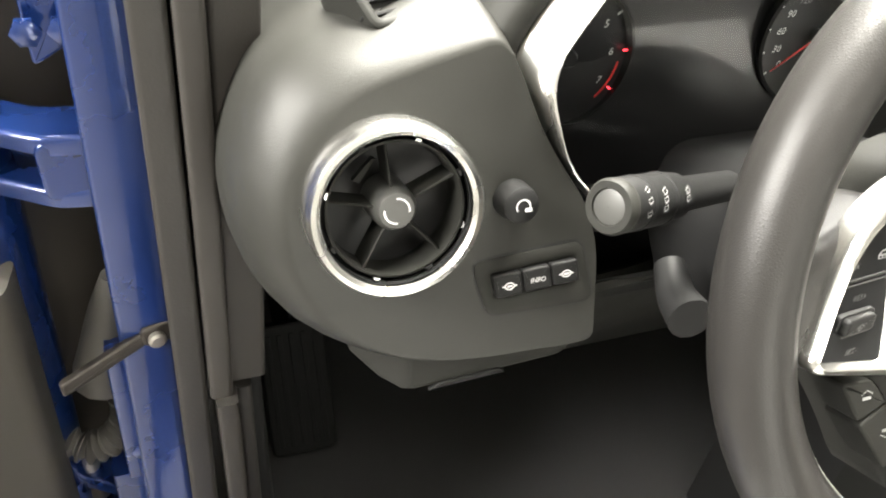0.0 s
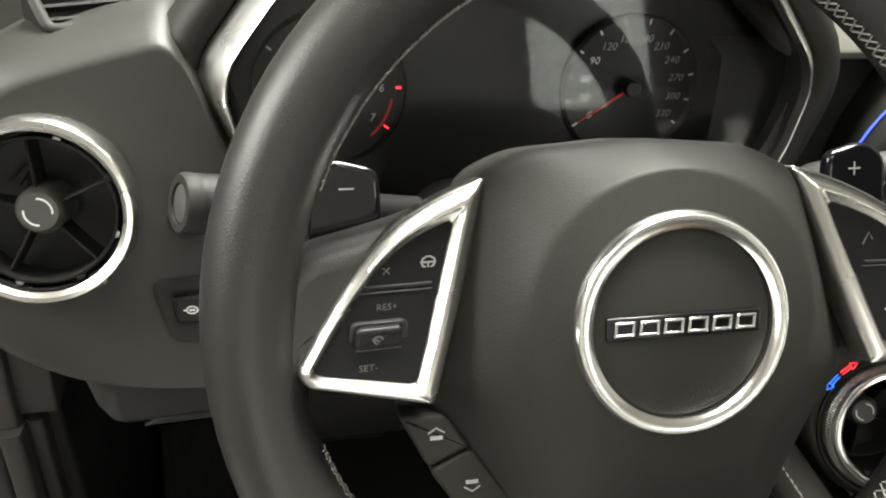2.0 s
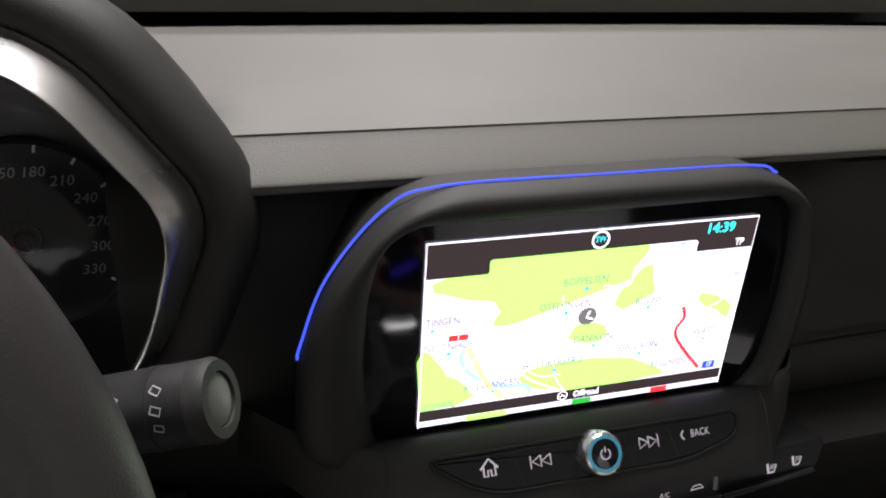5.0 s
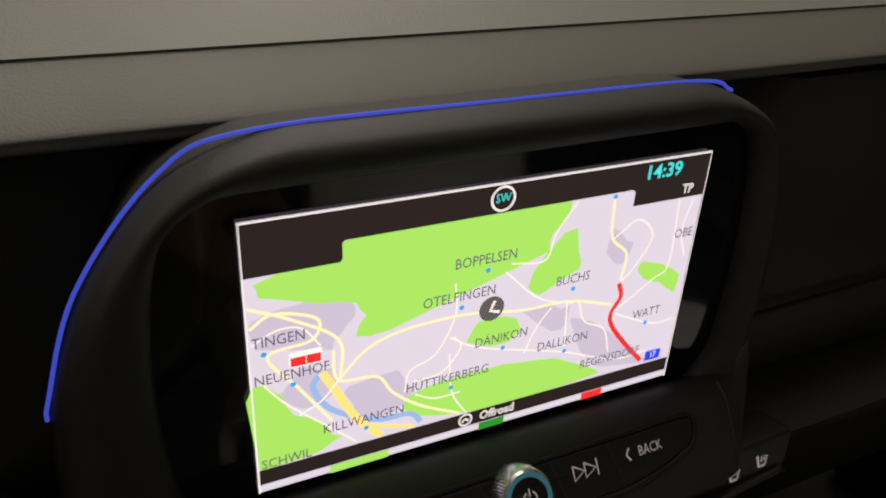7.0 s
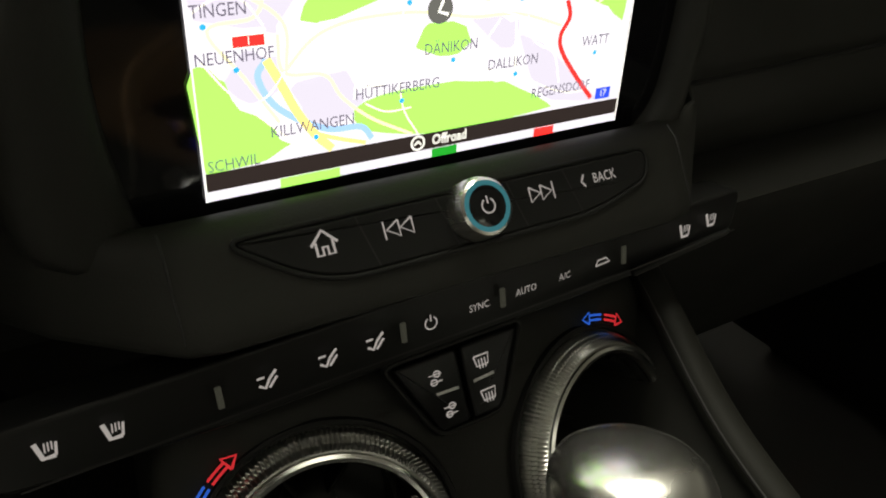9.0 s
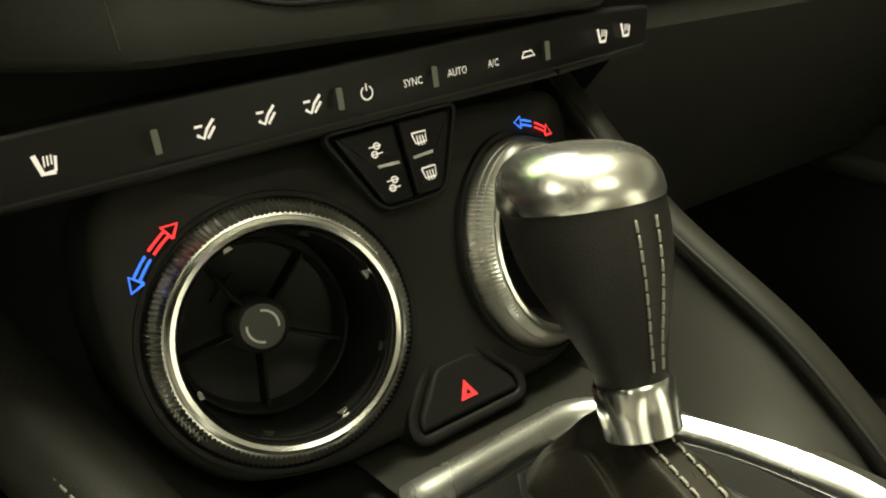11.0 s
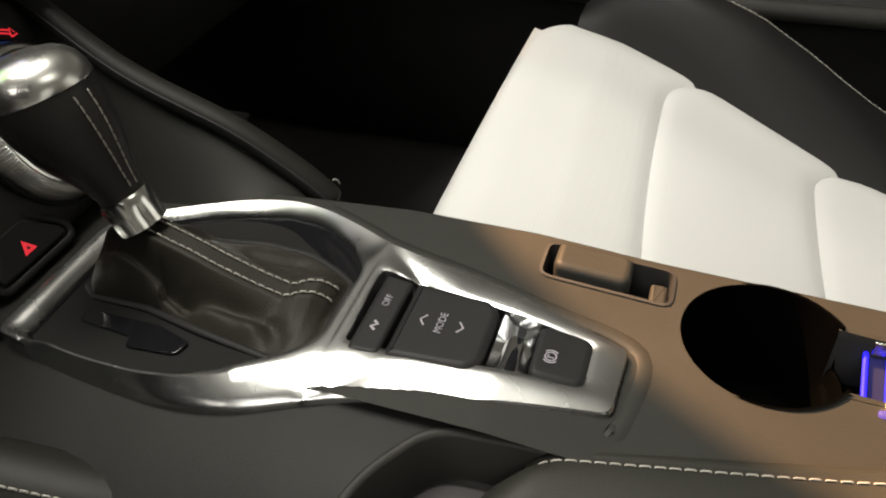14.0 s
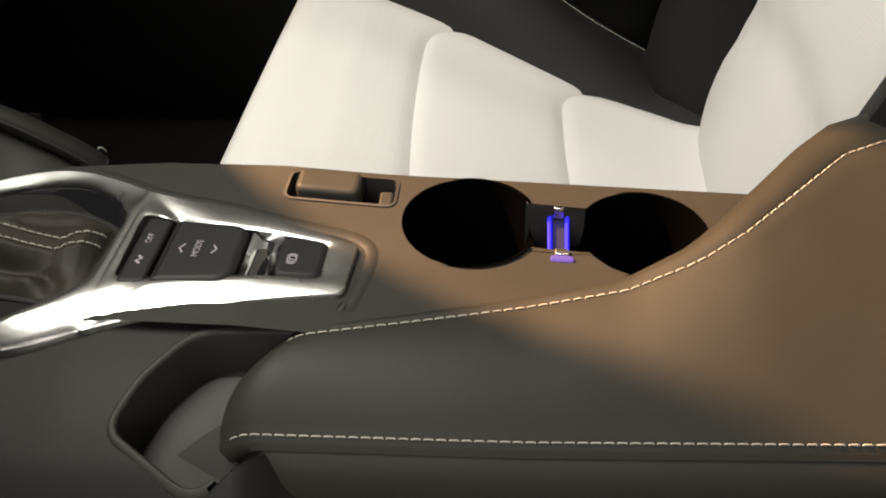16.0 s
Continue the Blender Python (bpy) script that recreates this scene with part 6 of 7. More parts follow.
SEAM = -0.2700
gate = [Vector(p) for p in ((0.036, -0.092), (-0.0525, -0.0925), (-0.060, -0.126), (-0.0675, -0.170), (-0.0715, -0.205), (-0.0680, -0.235), (-0.0550, SEAM), (0.0525, SEAM), (0.063, -0.250), (0.0775, -0.215), (0.0785, -0.180), (0.066, -0.136), (0.050, -0.102))]
gate = rounded(gate, [0.012, 0.005, 0.03, 0.03, 0.03, 0.03, 0.0, 0.0, 0.012, 0.03, 0.03, 0.03, 0.01], 6)
gate_in = [Vector(p) for p in ((0.036, -0.1050), (-0.0495, -0.1070), (-0.0595, -0.150), (-0.0625, -0.192), (-0.0580, -0.217), (-0.0380, -0.249), (-0.0230, -0.2640), (0.030, -0.2650), (0.0500, -0.2510), (0.0690, -0.222), (0.0715, -0.196), (0.0630, -0.150), (0.048, -0.116))]
gate_in = rounded(gate_in, [0.012, 0.004, 0.03, 0.02, 0.02, 0.02, 0.010, 0.008, 0.012, 0.02, 0.03, 0.03, 0.01], 6)
tail = [Vector(p) for p in ((0.0525, SEAM), (-0.0550, SEAM), (-0.0450, -0.297), (-0.0400, -0.321), (-0.0310, -0.360), (-0.0238, -0.4020), (0.0155, -0.4040), (0.0290, -0.360), (0.0400, -0.321), (0.0465, -0.292))]
tail = rounded(tail, [0.0, 0.0, 0.03, 0.03, 0.03, 0.004, 0.004, 0.03, 0.03, 0.03], 6)
tail_in = rounded([Vector(p) for p in ((0.0310, -0.2745), (-0.0215, -0.2765), (-0.0200, -0.310), (-0.0130, -0.3875), (0.0138, -0.3875), (0.0255, -0.310))], [0.005, 0.004, 0.03, 0.003, 0.003, 0.03], 6)
gate, gate_in = (around(p, Vector((0.0, -0.190))) for p in (gate, gate_in))
tail, tail_in = (around(p, Vector((0.002, -0.330))) for p in (tail, tail_in))


def ramp(v, a, b):
    t = max(0.0, min(1.0, (v - a) / (b - a)))
    return t * t * (3 - 2 * t)


def rail_ring(outer, inner):
    """A sloping rail: it falls outwards on the driver's side and inwards on the other sides; level where the two rings meet."""
    loops = []
    for t, drop in ((0.0, -0.014), (0.0, -0.0010), (0.04, 0.0), (0.25, 0.0), (0.5, 0.0), (0.75, 0.0), (0.93, 0.0), (0.985, -0.0003), (1.0, -0.0012), (1.0, -0.012)):
        loop = []
        for a, b in zip(outer, inner):
            p = a.lerp(b, t)
            left = ramp(-a.x, 0.018, 0.046) * ramp(-a.y, 0.100, 0.128)
            front = ramp(a.y, -0.135, -0.100)
            back = ramp(a.y, -0.245, -0.315)
            w_o = left * (-0.0050 + 0.0025 * back - 0.0040 * ramp(a.y, -0.235, -0.175)) + (1 - left) * (0.0036 + 0.0012 * front)
            w_i = left * 0.0040 + (1 - left) * (-0.0012 - 0.0002 * front + 0.0044 * back)
            level = ramp(-abs(a.y - SEAM), -0.016, -0.001) * ramp(a.x, -0.060, -0.030) * ramp(-a.x, -0.052, -0.036)
            at_seam = abs(a.y - SEAM) < 2e-4 and drop > -0.005 and t < 0.5
            w_o, w_i = w_o + (0.0034 - w_o) * level, w_i + (0.0034 - w_i) * level
            loop.append(Vector((p.x, p.y, zc(p.y) + w_o + (w_i - w_o) * min(1.0, t / (1.0 - 0.24 * left)) + (0.0005 + 0.0016 * front) * math.sin(math.pi * t) + (0.0 if at_seam else drop))))
        loops.append(loop)
    return loft(loops, wrap=True)


trim = thing("selector_trim", (0, -0.25, 0.59), "satin silver trim round the gear selector and switches", "trim")
part("front_frame", rail_ring(gate, gate_in), TRIM_SILVER, trim, "satin silver frame", sharp=32)
part("rear_frame", rail_ring(tail, tail_in), TRIM_SILVER, trim, "satin silver frame", sharp=32)
yoke_l = [(-0.0290, -0.4010), (-0.0275, -0.4060), (0.0185, -0.4090), (0.0330, -0.360), (0.0440, -0.321), (0.0505, -0.292), (0.0565, -0.270), (0.0670, -0.250), (0.0800, -0.222)]
yoke = spline([(x, y, zc(y) - 0.001) for x, y in yoke_l], 6)
rows = []
for i, p in enumerate(yoke):
    d = (yoke[min(i + 1, len(yoke) - 1)] - yoke[max(i - 1, 0)]).normalized()
    n_out = Vector((d.y, -d.x, 0)) * (-1 if Vector((d.y, -d.x, 0)).dot(p - Vector((0.0, -0.33, p.z))) < 0 else 1)
    rows.append([p + n_out * o + Vector((0, 0, w)) for o, w in ((-0.0040, -0.006), (-0.0038, 0.0006), (-0.0030, 0.0013), (0.0005, 0.0018), (0.0035, 0.0013), (0.0048, 0.0006), (0.0055, -0.004))])
part("trim_border", loft(rows, closed=False), PLASTIC, trim, "soft black raised border behind the trim", sharp=50)
hub_at = Vector((-0.035, -0.160))
plate = [p.lerp(hub_at, 0.035 + 0.10 * max(0.0, min(1.0, (p.x + 0.03) / 0.08)) * max(0.0, min(1.0, (-0.17 - p.y) / 0.06))) for p in gate_in]
part("gaiter_plate", slab(plate, 0.01, 0.001, FLAT, bend=on_top, front=-0.0025), PLATE, trim, "matt black selector plate")
part("inner_bezel", frame_ring(inset(gate_in, -0.001), inset(plate, 0.0010), 0.006, FLAT, 0.0006, bend=on_top, front=-0.0030), GLOSS, trim, "gloss black inner edge")
part("switch_bed", slab(inset(tail_in, -0.001), 0.006, 0.0005, FLAT, bend=on_top, front=-0.004), GLOSS, trim, "gloss black switch bed")
slot = rounded([Vector(p) for p in ((-0.0235, -0.126), (-0.0325, -0.128), (-0.0375, -0.164), (-0.0450, -0.166), (-0.0450, -0.196), (-0.0360, -0.199), (-0.0275, -0.176), (-0.0255, -0.150))], 0.003, 4)
part("gear_indicator", slab(slot, 0.003, 0.0006, FLAT, bend=on_top, front=-0.0018), GLOSS, trim, "gloss black gear indicator window")

# console switches
sw = thing("drive_mode_switch", (0, -0.31, 0.6), "black rocker switch block with mode lettering", "switch")
a1 = rounded([Vector(p) for p in ((-0.0270, -0.2790), (0.0270, -0.2790), (0.0255, -0.2945), (-0.0255, -0.2945))], 0.003, 4)
b1 = part("traction_key", slab(a1, 0.008, 0.002, FLAT, bend=on_top, front=0.0045), PLASTIC_HARD, sw, "traction control key")
a2 = rounded([Vector(p) for p in ((-0.0262, -0.2965), (0.0262, -0.2965), (0.0235, -0.3360), (0.017, -0.3420), (-0.017, -0.3420), (-0.0235, -0.3360))], 0.004, 4)
b2 = part("mode_key", slab(a2, 0.010, 0.004, FLAT, bend=on_top, front=0.0055), PLASTIC_HARD, sw, "mode key")


def on_key(x, y, up):
    return Matrix.Translation((x, y, zc(y) + up)) 


words("OFF", 0.0052, on_key(0.0080, -0.2868, 0.0050), ICON, b1, squeeze=0.9)
part("symbol", ribbon([(-0.0030, -0.0010), (-0.0010, 0.0016), (0.0012, -0.0012), (0.0030, 0.0012)], 0.0016, on_key(-0.0095, -0.2868, 0.0050)), ICON, b1)
words("MODE", 0.0054, on_key(0.0, -0.3170, 0.0060), ICON, b2, squeeze=0.9)
for s, y in ((1, -0.3080), (-1, -0.3265)):
    part("chevron", ribbon([(0.0035, y - 0.0012 * s), (0.0, y + 0.0014 * s), (-0.0035, y - 0.0012 * s)], 0.0009, Matrix.Translation((0, 0, zc(y) + 0.0060))), ICON, b2)
pk = thing("parking_brake_switch", (0, -0.375, 0.6), "black parking brake switch in a gloss well", "switch")
a3 = rounded([Vector(p) for p in ((-0.0165, -0.3620), (0.0165, -0.3620), (0.0150, -0.3880), (-0.0150, -0.3880))], 0.006, 4)
b3 = part("switch_cap", slab(a3, 0.008, 0.003, FLAT, bend=on_top, front=0.0050), PLASTIC_HARD, pk)
m = on_key(-0.003, -0.3705, 0.0054)
bm = ribbon([(0.0026 * math.cos(a / 14 * 6.284), 0.0026 * math.sin(a / 14 * 6.284)) for a in range(15)], 0.0007, m)
for s in (-1, 1):
    ribbon([(0.0038 * math.cos(radians(90 + s * 90 + d)), 0.0038 * math.sin(radians(90 + s * 90 + d))) for d in (-50, -25, 0, 25, 50)], 0.0007, m, 0, bm)
ribbon([(-0.0006, -0.0015), (-0.0006, 0.0014), (0.0010, 0.0010)], 0.0007, m, 0, bm)
part("symbol", bm, ICON, b3)
scoop = []
for i in range(13):
    t = i / 12
    y = -0.3435 - 0.0180 * t
    half = 0.0192 - 0.0022 * t
    scoop.append([Vector((half * (2 * k / 10 - 1), y, zc(y) + 0.0022 - 0.0075 * math.sin(math.pi * t) ** 0.8 + 0.0008 * (2 * k / 10 - 1) ** 2)) for k in range(11)])
part("finger_well", loft(scoop, closed=False), MIRROR, pk, "polished curved finger well", sharp=70)

# ---- gear selector ----
gear = thing("gear_selector", (0.004, -0.19, 0.60), "leather gear selector with silver cap, collar and stitched gaiter", "gear selector")
foot, head = Vector((0.0060, -0.1510, 0.6415)), Vector((0.0095, -0.1130, 0.7165))
axis = (head - foot).normalized()
across = (Vector((1, 0, 0)) - axis * axis.x).normalized()
GM = Matrix.Translation(foot) @ Matrix((across, axis.cross(across), axis)).transposed().to_4x4()
part("collar", lathe([(0.0118, -0.0084), (0.0131, -0.0076), (0.0134, 0.0), (0.0138, 0.0088), (0.0130, 0.0103), (0.0108, 0.0106)], GM, 48), CHROME, gear, "polished silver collar")


def grip(s_list, wide=1.0):
    loops = []
    for s, r, dy in s_list:
        loops.append([GM @ Vector((r * math.cos(a) * 0.98, r * math.sin(a) * 1.06 + dy, s + 0.004 * math.sin(a) * (s / 0.08) * min(1.0, r / 0.025))) for a in [2 * math.pi * k / 40 for k in range(40)]])
    return loops


part("grip", loft(grip([(0.0090, 0.0117, 0), (0.014, 0.0122, 0), (0.020, 0.0136, 0.0003), (0.030, 0.0172, 0.0014), (0.038, 0.0204, 0.0026), (0.046, 0.0232, 0.0037), (0.054, 0.0252, 0.0045), (0.063, 0.0262, 0.0049), (0.071, 0.0264, 0.0050)]), cap0=True), LEATHER, gear, "smooth black leather grip", sharp=60)
part("cap", loft(grip([(0.0708, 0.0265, 0.005), (0.0725, 0.0271, 0.005), (0.0775, 0.0268, 0.005), (0.0825, 0.0252, 0.005), (0.0862, 0.0222, 0.005), (0.0884, 0.0185, 0.005), (0.0897, 0.0140, 0.005), (0.0905, 0.008, 0.005), (0.0908, 0.001, 0.005)]), cap1=True), SATIN, gear, "polished silver cap")
for da in (-7, 7):
    ang = radians(-96 + da * 1.3)
    path = []
    for s, r, dy in ((0.066, 0.0267, 0.005), (0.058, 0.0260, 0.0047), (0.048, 0.0240, 0.0039), (0.036, 0.0199, 0.0023), (0.024, 0.0154, 0.0007), (0.011, 0.0123, 0.0)):
        path.append(GM @ Vector((r * 0.985 * math.cos(ang), r * 1.065 * math.sin(ang) + dy, s + 0.004 * math.sin(ang) * (s / 0.08))))
    part("grip_stitching", stitches(spline(path, 6), 0.0034, 0.0012, 0.00046, 0.0002), THREAD, gear, "pale stitching")

ridge_z = [(-0.114, 0.600), (-0.122, 0.612), (-0.132, 0.628), (-0.142, 0.637), (-0.162, 0.635), (-0.190, 0.628), (-0.222, 0.6175), (-0.236, 0.6140), (-0.2440, 0.6170), (-0.2510, 0.6165), (-0.2570, 0.6120), (-0.2610, 0.6045)]
ridge_x = [(-0.114, 0.012), (-0.150, 0.006), (-0.200, 0.001), (-0.238, 0.000), (-0.261, 0.008)]
wide_l = [(-0.114, 0.006), (-0.122, 0.013), (-0.135, 0.014), (-0.160, 0.016), (-0.200, 0.027), (-0.245, 0.036), (-0.256, 0.034), (-0.261, 0.024)]
wide_r = [(-0.114, 0.012), (-0.122, 0.026), (-0.150, 0.040), (-0.200, 0.042), (-0.230, 0.038), (-0.250, 0.028), (-0.261, 0.020)]
NY, NX = 120, 110
FOLDS = {-1: ((0.34, -0.128, 0.72, -0.186, 0.0075, 0.0036), (0.70, -0.184, 0.50, -0.226, 0.0065, 0.0034), (0.86, -0.150, 0.92, -0.190, 0.0035, 0.0040), (0.52, -0.234, 0.92, -0.244, 0.0030, 0.0030)),
         1: ((0.45, -0.200, 0.82, -0.232, 0.0042, 0.0036),)}


def folds_at(a, y, side):
    """Depth of the leather's creases, each with a soft roll beside it."""
    sum_z = 0.0
    for a0, y0, a1, y1, depth, wide in FOLDS[side]:
        p, q, r = Vector((a0 * 0.034, y0)), Vector((a1 * 0.034, y1)), Vector((a * 0.034, y))
        d = q - p
        u = (r - p).dot(d) / d.length_squared
        side_way = (r - p).dot(Vector((-d.y, d.x)).normalized()) + 0.0025 * math.sin(math.pi * u)
        fade = max(0.0, 1 - (2 * (u - 0.5) / 1.25) ** 4) if -0.125 < u < 1.125 else 0.0
        wide *= 1.6
        sum_z += fade * 1.15 * depth * (0.55 * math.exp(-((side_way - 2.2 * wide) / (1.7 * wide)) ** 2) - math.exp(-(side_way / wide) ** 2))
    return sum_z



def gaiter_at(y, s):
    """A place on the gaiter: s from -1, its driver-side foot, over the ridge to 1."""
    x0 = run(ridge_x, y)
    half = 0.0085
    top, low = run(ridge_z, y), zc(y) - 0.002
    span = run(wide_l, y) if s < 0 else run(wide_r, y)
    a = abs(s)
    reach_x = span + (x0 if s < 0 else -x0)
    x = x0 + math.copysign(half * min(1, a / 0.25) if a < 0.25 else half + (reach_x - half) * (a - 0.25) / 0.75, s)
    t = max(0.0, (a - 0.22) / 0.78)
    z = low + (top - low) * (1 - t) ** (0.75 if y > -0.17 else 1.25) if t else top
    ease = math.sin(math.pi * min(1.0, max(0.0, (a - 0.2) / 0.8))) ** 0.8
    q = Vector((s * 1.6, y * 34 + s * 1.3, 2.0))
    f = noise.noise(q) * 0.0032 + noise.noise(q * 2.2) * 0.0005
    crease = -0.006 * math.exp(-((y + 0.172 + 0.030 * a * (1 if s < 0 else -1)) / 0.006) ** 2) - 0.005 * math.exp(-((y + 0.222 + 0.02 * a) / 0.005) ** 2) + 0.004 * math.exp(-((y + 0.205 + 0.03 * a) / 0.008) ** 2)
    return Vector((x, y, max(low, z + (f + 0.25 * crease + folds_at(a, y, -1 if s < 0 else 1)) * ease)))


ys_b = [-0.1142 - (0.261 - 0.1142) * i / NY for i in range(NY + 1)]
part("gaiter", loft([[gaiter_at(y, -1 + 2 * k / NX) for k in range(NX + 1)] for y in ys_b], closed=False), GAITER, gear, "creased black leather gaiter", sharp=80)
for off in (-0.13, 0.13):
    part("gaiter_stitching", stitches([gaiter_at(y, off) + Vector((0, -0.0004, 0.0008)) for y in ys_b[38:-1]], 0.0034, 0.0012, 0.00046, 0.0003), THREAD, gear, "pale double stitching")
foot_ring = [Vector((gaiter_at(y, -1).x, y)) for y in ys_b[::8]] + [Vector((gaiter_at(y, 1).x, y)) for y in reversed(ys_b[::8])]
part("gaiter_seat", frame_ring(inset(foot_ring, -0.003), inset(foot_ring, 0.001), 0.004, FLAT, 0.001, bend=on_top, front=-0.0008), PLASTIC_HARD, gear)

# ---- knee rails and wings beside the selector ----
RAILS = {1: [(0.132, 0.060, 0.722), (0.121, -0.010, 0.690), (0.1115, -0.075, 0.657), (0.1095, -0.145, 0.630), (0.109, -0.185, 0.607), (0.109, -0.203, 0.593), (0.1085, -0.2085, 0.586)],
         -1: [(-0.178, 0.060, 0.678), (-0.158, -0.005, 0.634), (-0.140, -0.050, 0.606), (-0.126, -0.100, 0.588), (-0.113, -0.160, 0.574), (-0.106, -0.205, 0.566), (-0.105, -0.2190, 0.559)]}
for sx in (-1, 1):
    knots = RAILS[sx]
    rail = spline(knots, 8)
    fat = 0.0090 if sx > 0 else 0.0190
    pad = thing("knee_pad", rail[-1], "padded black leather knee rail on the console side", "knee pad", "console knee pads")
    part("pad", tube(rail, lambda t: fat * (1 if t < 0.93 else max(0.6, 1 - (t - 0.93) * 5.5)), 18, flat=0.78), KNEE_PAD, pad)
    if sx > 0:
        part("seam_groove", tube([p + Vector((-0.0078, -0.002, 0.0026)) for p in rail[2:-3]], 0.0008, 6), VENT_BLACK, pad)
    if sx < 0:
        part("stitching", stitches([p + Vector((-0.0103, -0.003, 0.0130)) for p in rail[4:-4]], 0.0036, 0.0014, 0.00055), THREAD, pad, "pale stitching")
    else:
        part("stitching", stitches([rail[-1] + Vector((0.011 * math.cos(a), -0.0002, 0.006 + 0.010 * math.sin(a))) for a in [0.2 + 1.2 * i / 6 for i in range(7)]], 0.003, 0.0012, 0.0005), THREAD, pad, "pale stitching")
    zr_of = [(y, z) for x, y, z in knots]
    xr_of = [(y, x) for x, y, z in knots]
    wing = []
    for k in range(25):
        y = 0.02 - 0.0093 * k
        zr, xr, zt = run(zr_of, y), run(xr_of, y), zc(y)
        row = []
        for t in (0.0, 0.15, 0.4, 0.65, 0.85, 1.0, 1.25):
            x = xr - 0.006 * sx + (0.074 * sx - xr - (0.010 if sx < 0 else 0.0)) * t
            row.append(Vector((x, y, (zr - 0.006) + (zt - (0.004 if sx > 0 else 0.016) - zr + 0.006) * min(1, t) ** 1.15 - (0.008 if t > 1 else 0))))
        wing.append(row)
    part("wing", loft(wing, closed=False), WING, pad, "black side wing", sharp=70)
    part("flank", loft([[Vector((x * sx, y, z)) for y in (0.10, -0.10, -0.200)] for x, z in ((0.128, 0.56), (0.140, 0.50), (0.150, 0.20))], closed=False), PLASTIC_HARD, pad)

# ---- driver-side pocket and padded armrest ----
bm = frame_ring(inset(pocket, -0.005), pocket, 0.034, FLAT, 0.0016, bend=flank_z, front=0.0015)
bmesh.ops.delete(bm, geom=[f for f in bm.faces if all(v.co.y < -0.352 for v in f.verts)], context="FACES")
part("pocket_rim", bm, PLASTIC, console, "soft lip of the side pocket", sharp=60)
# added sheet; its lighter grey stands for the light on the pocket floor
part("pocket_floor_sheet", slab(inset(pocket, 0.0045), 0.0030, 0.001, FLAT, bend=flank_z, front=-0.0270), POCKET_SHEET, console, "lighter grey sheet added on the side pocket floor")

arm = thing("armrest", (-0.02, -0.7, 0.50), "padded black leather armrest with pale stitched seams", "armrest")
e_x = [(-0.372, -0.052), (-0.45, -0.036), (-0.50, -0.0265), (-0.55, -0.020), (-0.585, -0.010), (-0.610, 0.004), (-0.640, 0.030), (-0.670, 0.058), (-0.70, 0.072), (-0.76, 0.080), (-1.0, 0.082)]
e_z = [(-0.372, 0.6035), (-0.45, 0.6035), (-0.50, 0.605), (-0.55, 0.613), (-0.585, 0.625), (-0.610, 0.634), (-0.640, 0.641), (-0.670, 0.645), (-0.70, 0.647), (-0.76, 0.650), (-1.0, 0.65)]
l_z = [(-0.372, 0.584), (-0.50, 0.586), (-0.66, 0.594), (-1.0, 0.60)]
sections, upper, lower = [], [], []
roll_w = [(-0.372, 0.004), (-0.50, 0.008), (-0.54, 0.009), (-0.58, 0.016), (-0.61, 0.028), (-0.65, 0.038), (-0.70, 0.036), (-1.0, 0.032)]
ys = [-0.371, -0.3722, -0.3742, -0.377, -0.3805, -0.385, -0.391] + [-0.40 - 0.60 * i / 60 for i in range(61)]
for y in ys:
    nose = max(0.0, 1 - (-0.371 - y) / 0.016)
    xe, ze, xl, zl = run(e_x, y), run(e_z, y), -0.1005 + 0.012 * (-0.372 - y), run(l_z, y)
    drop = 0.012 * nose ** 2
    ze, zl = ze - drop, zl - drop
    wr = run(roll_w, y)
    hump = 0.0026 * max(0.0, min(1.0, (-0.56 - y) / 0.08))
    sec = [Vector((xe + wr * 1.08, y, min(0.56, zc(y) - 0.03))), Vector((xe + wr * 1.02, y, ze - 0.55 * wr - 0.003)), Vector((xe + wr * 0.94, y, ze - 0.22 * wr)), Vector((xe + wr * 0.78, y, ze - 0.05 * wr + 0.5 * hump)), Vector((xe + wr * 0.45, y, ze + hump)), Vector((xe + 0.0014, y, ze + 0.25 * hump)),
           Vector((xe, y, ze - 0.0006)), Vector((xe - 0.0014, y, ze + 0.0004)), Vector((xe - 0.004, y, ze + 0.0008))]
    for k in range(1, 9):
        t = k / 9
        sec.append(Vector((xe + (xl - xe) * t, y, ze + (zl - ze) * t + 0.0075 * math.sin(math.pi * t) ** 0.8)))
    sec += [Vector((xl + 0.003, y, zl + 0.0012)), Vector((xl, y, zl)), Vector((xl - 0.002, y, zl - 0.003)), Vector((xl - 0.0036, y, zl - 0.0052)), Vector((xl - 0.0022, y, zl - 0.0060)), Vector((xl - 0.0046, y, zl - 0.0074)), Vector((xl - 0.012, y, zl - 0.020)), Vector((xl - 0.020, y, zl - 0.055)), Vector((xl - 0.020, y, 0.42))]
    lead = max(0.0, 1 - (-0.371 - y) / 0.09)
    for k, p in enumerate(sec):
        p.y += 0.022 * lead * (1 - (1 - max(0.0, min(1.0, (k - 8) / 9.0))) ** 2.2) - (0.003 * lead * (k - 18) + (0.006 * lead * (k - 22) ** 1.3 if k > 22 else 0.0) if k > 18 else 0.0)
    sections.append(sec)
    upper.append(Vector((xe - 0.0022, y, ze + 0.0010)))
    lower.append(Vector((xl + 0.0008, y + 0.022 * lead, zl + 0.0013)))
part("pad", loft(sections, closed=False, cap0=True), SIDE_PAD, arm, "smooth padded leather top", sharp=60)
for path in (upper, lower):
    part("stitching", stitches(path[3:], 0.0044, 0.0016, 0.00044, 0.0002), THREAD, arm, "pale stitching")

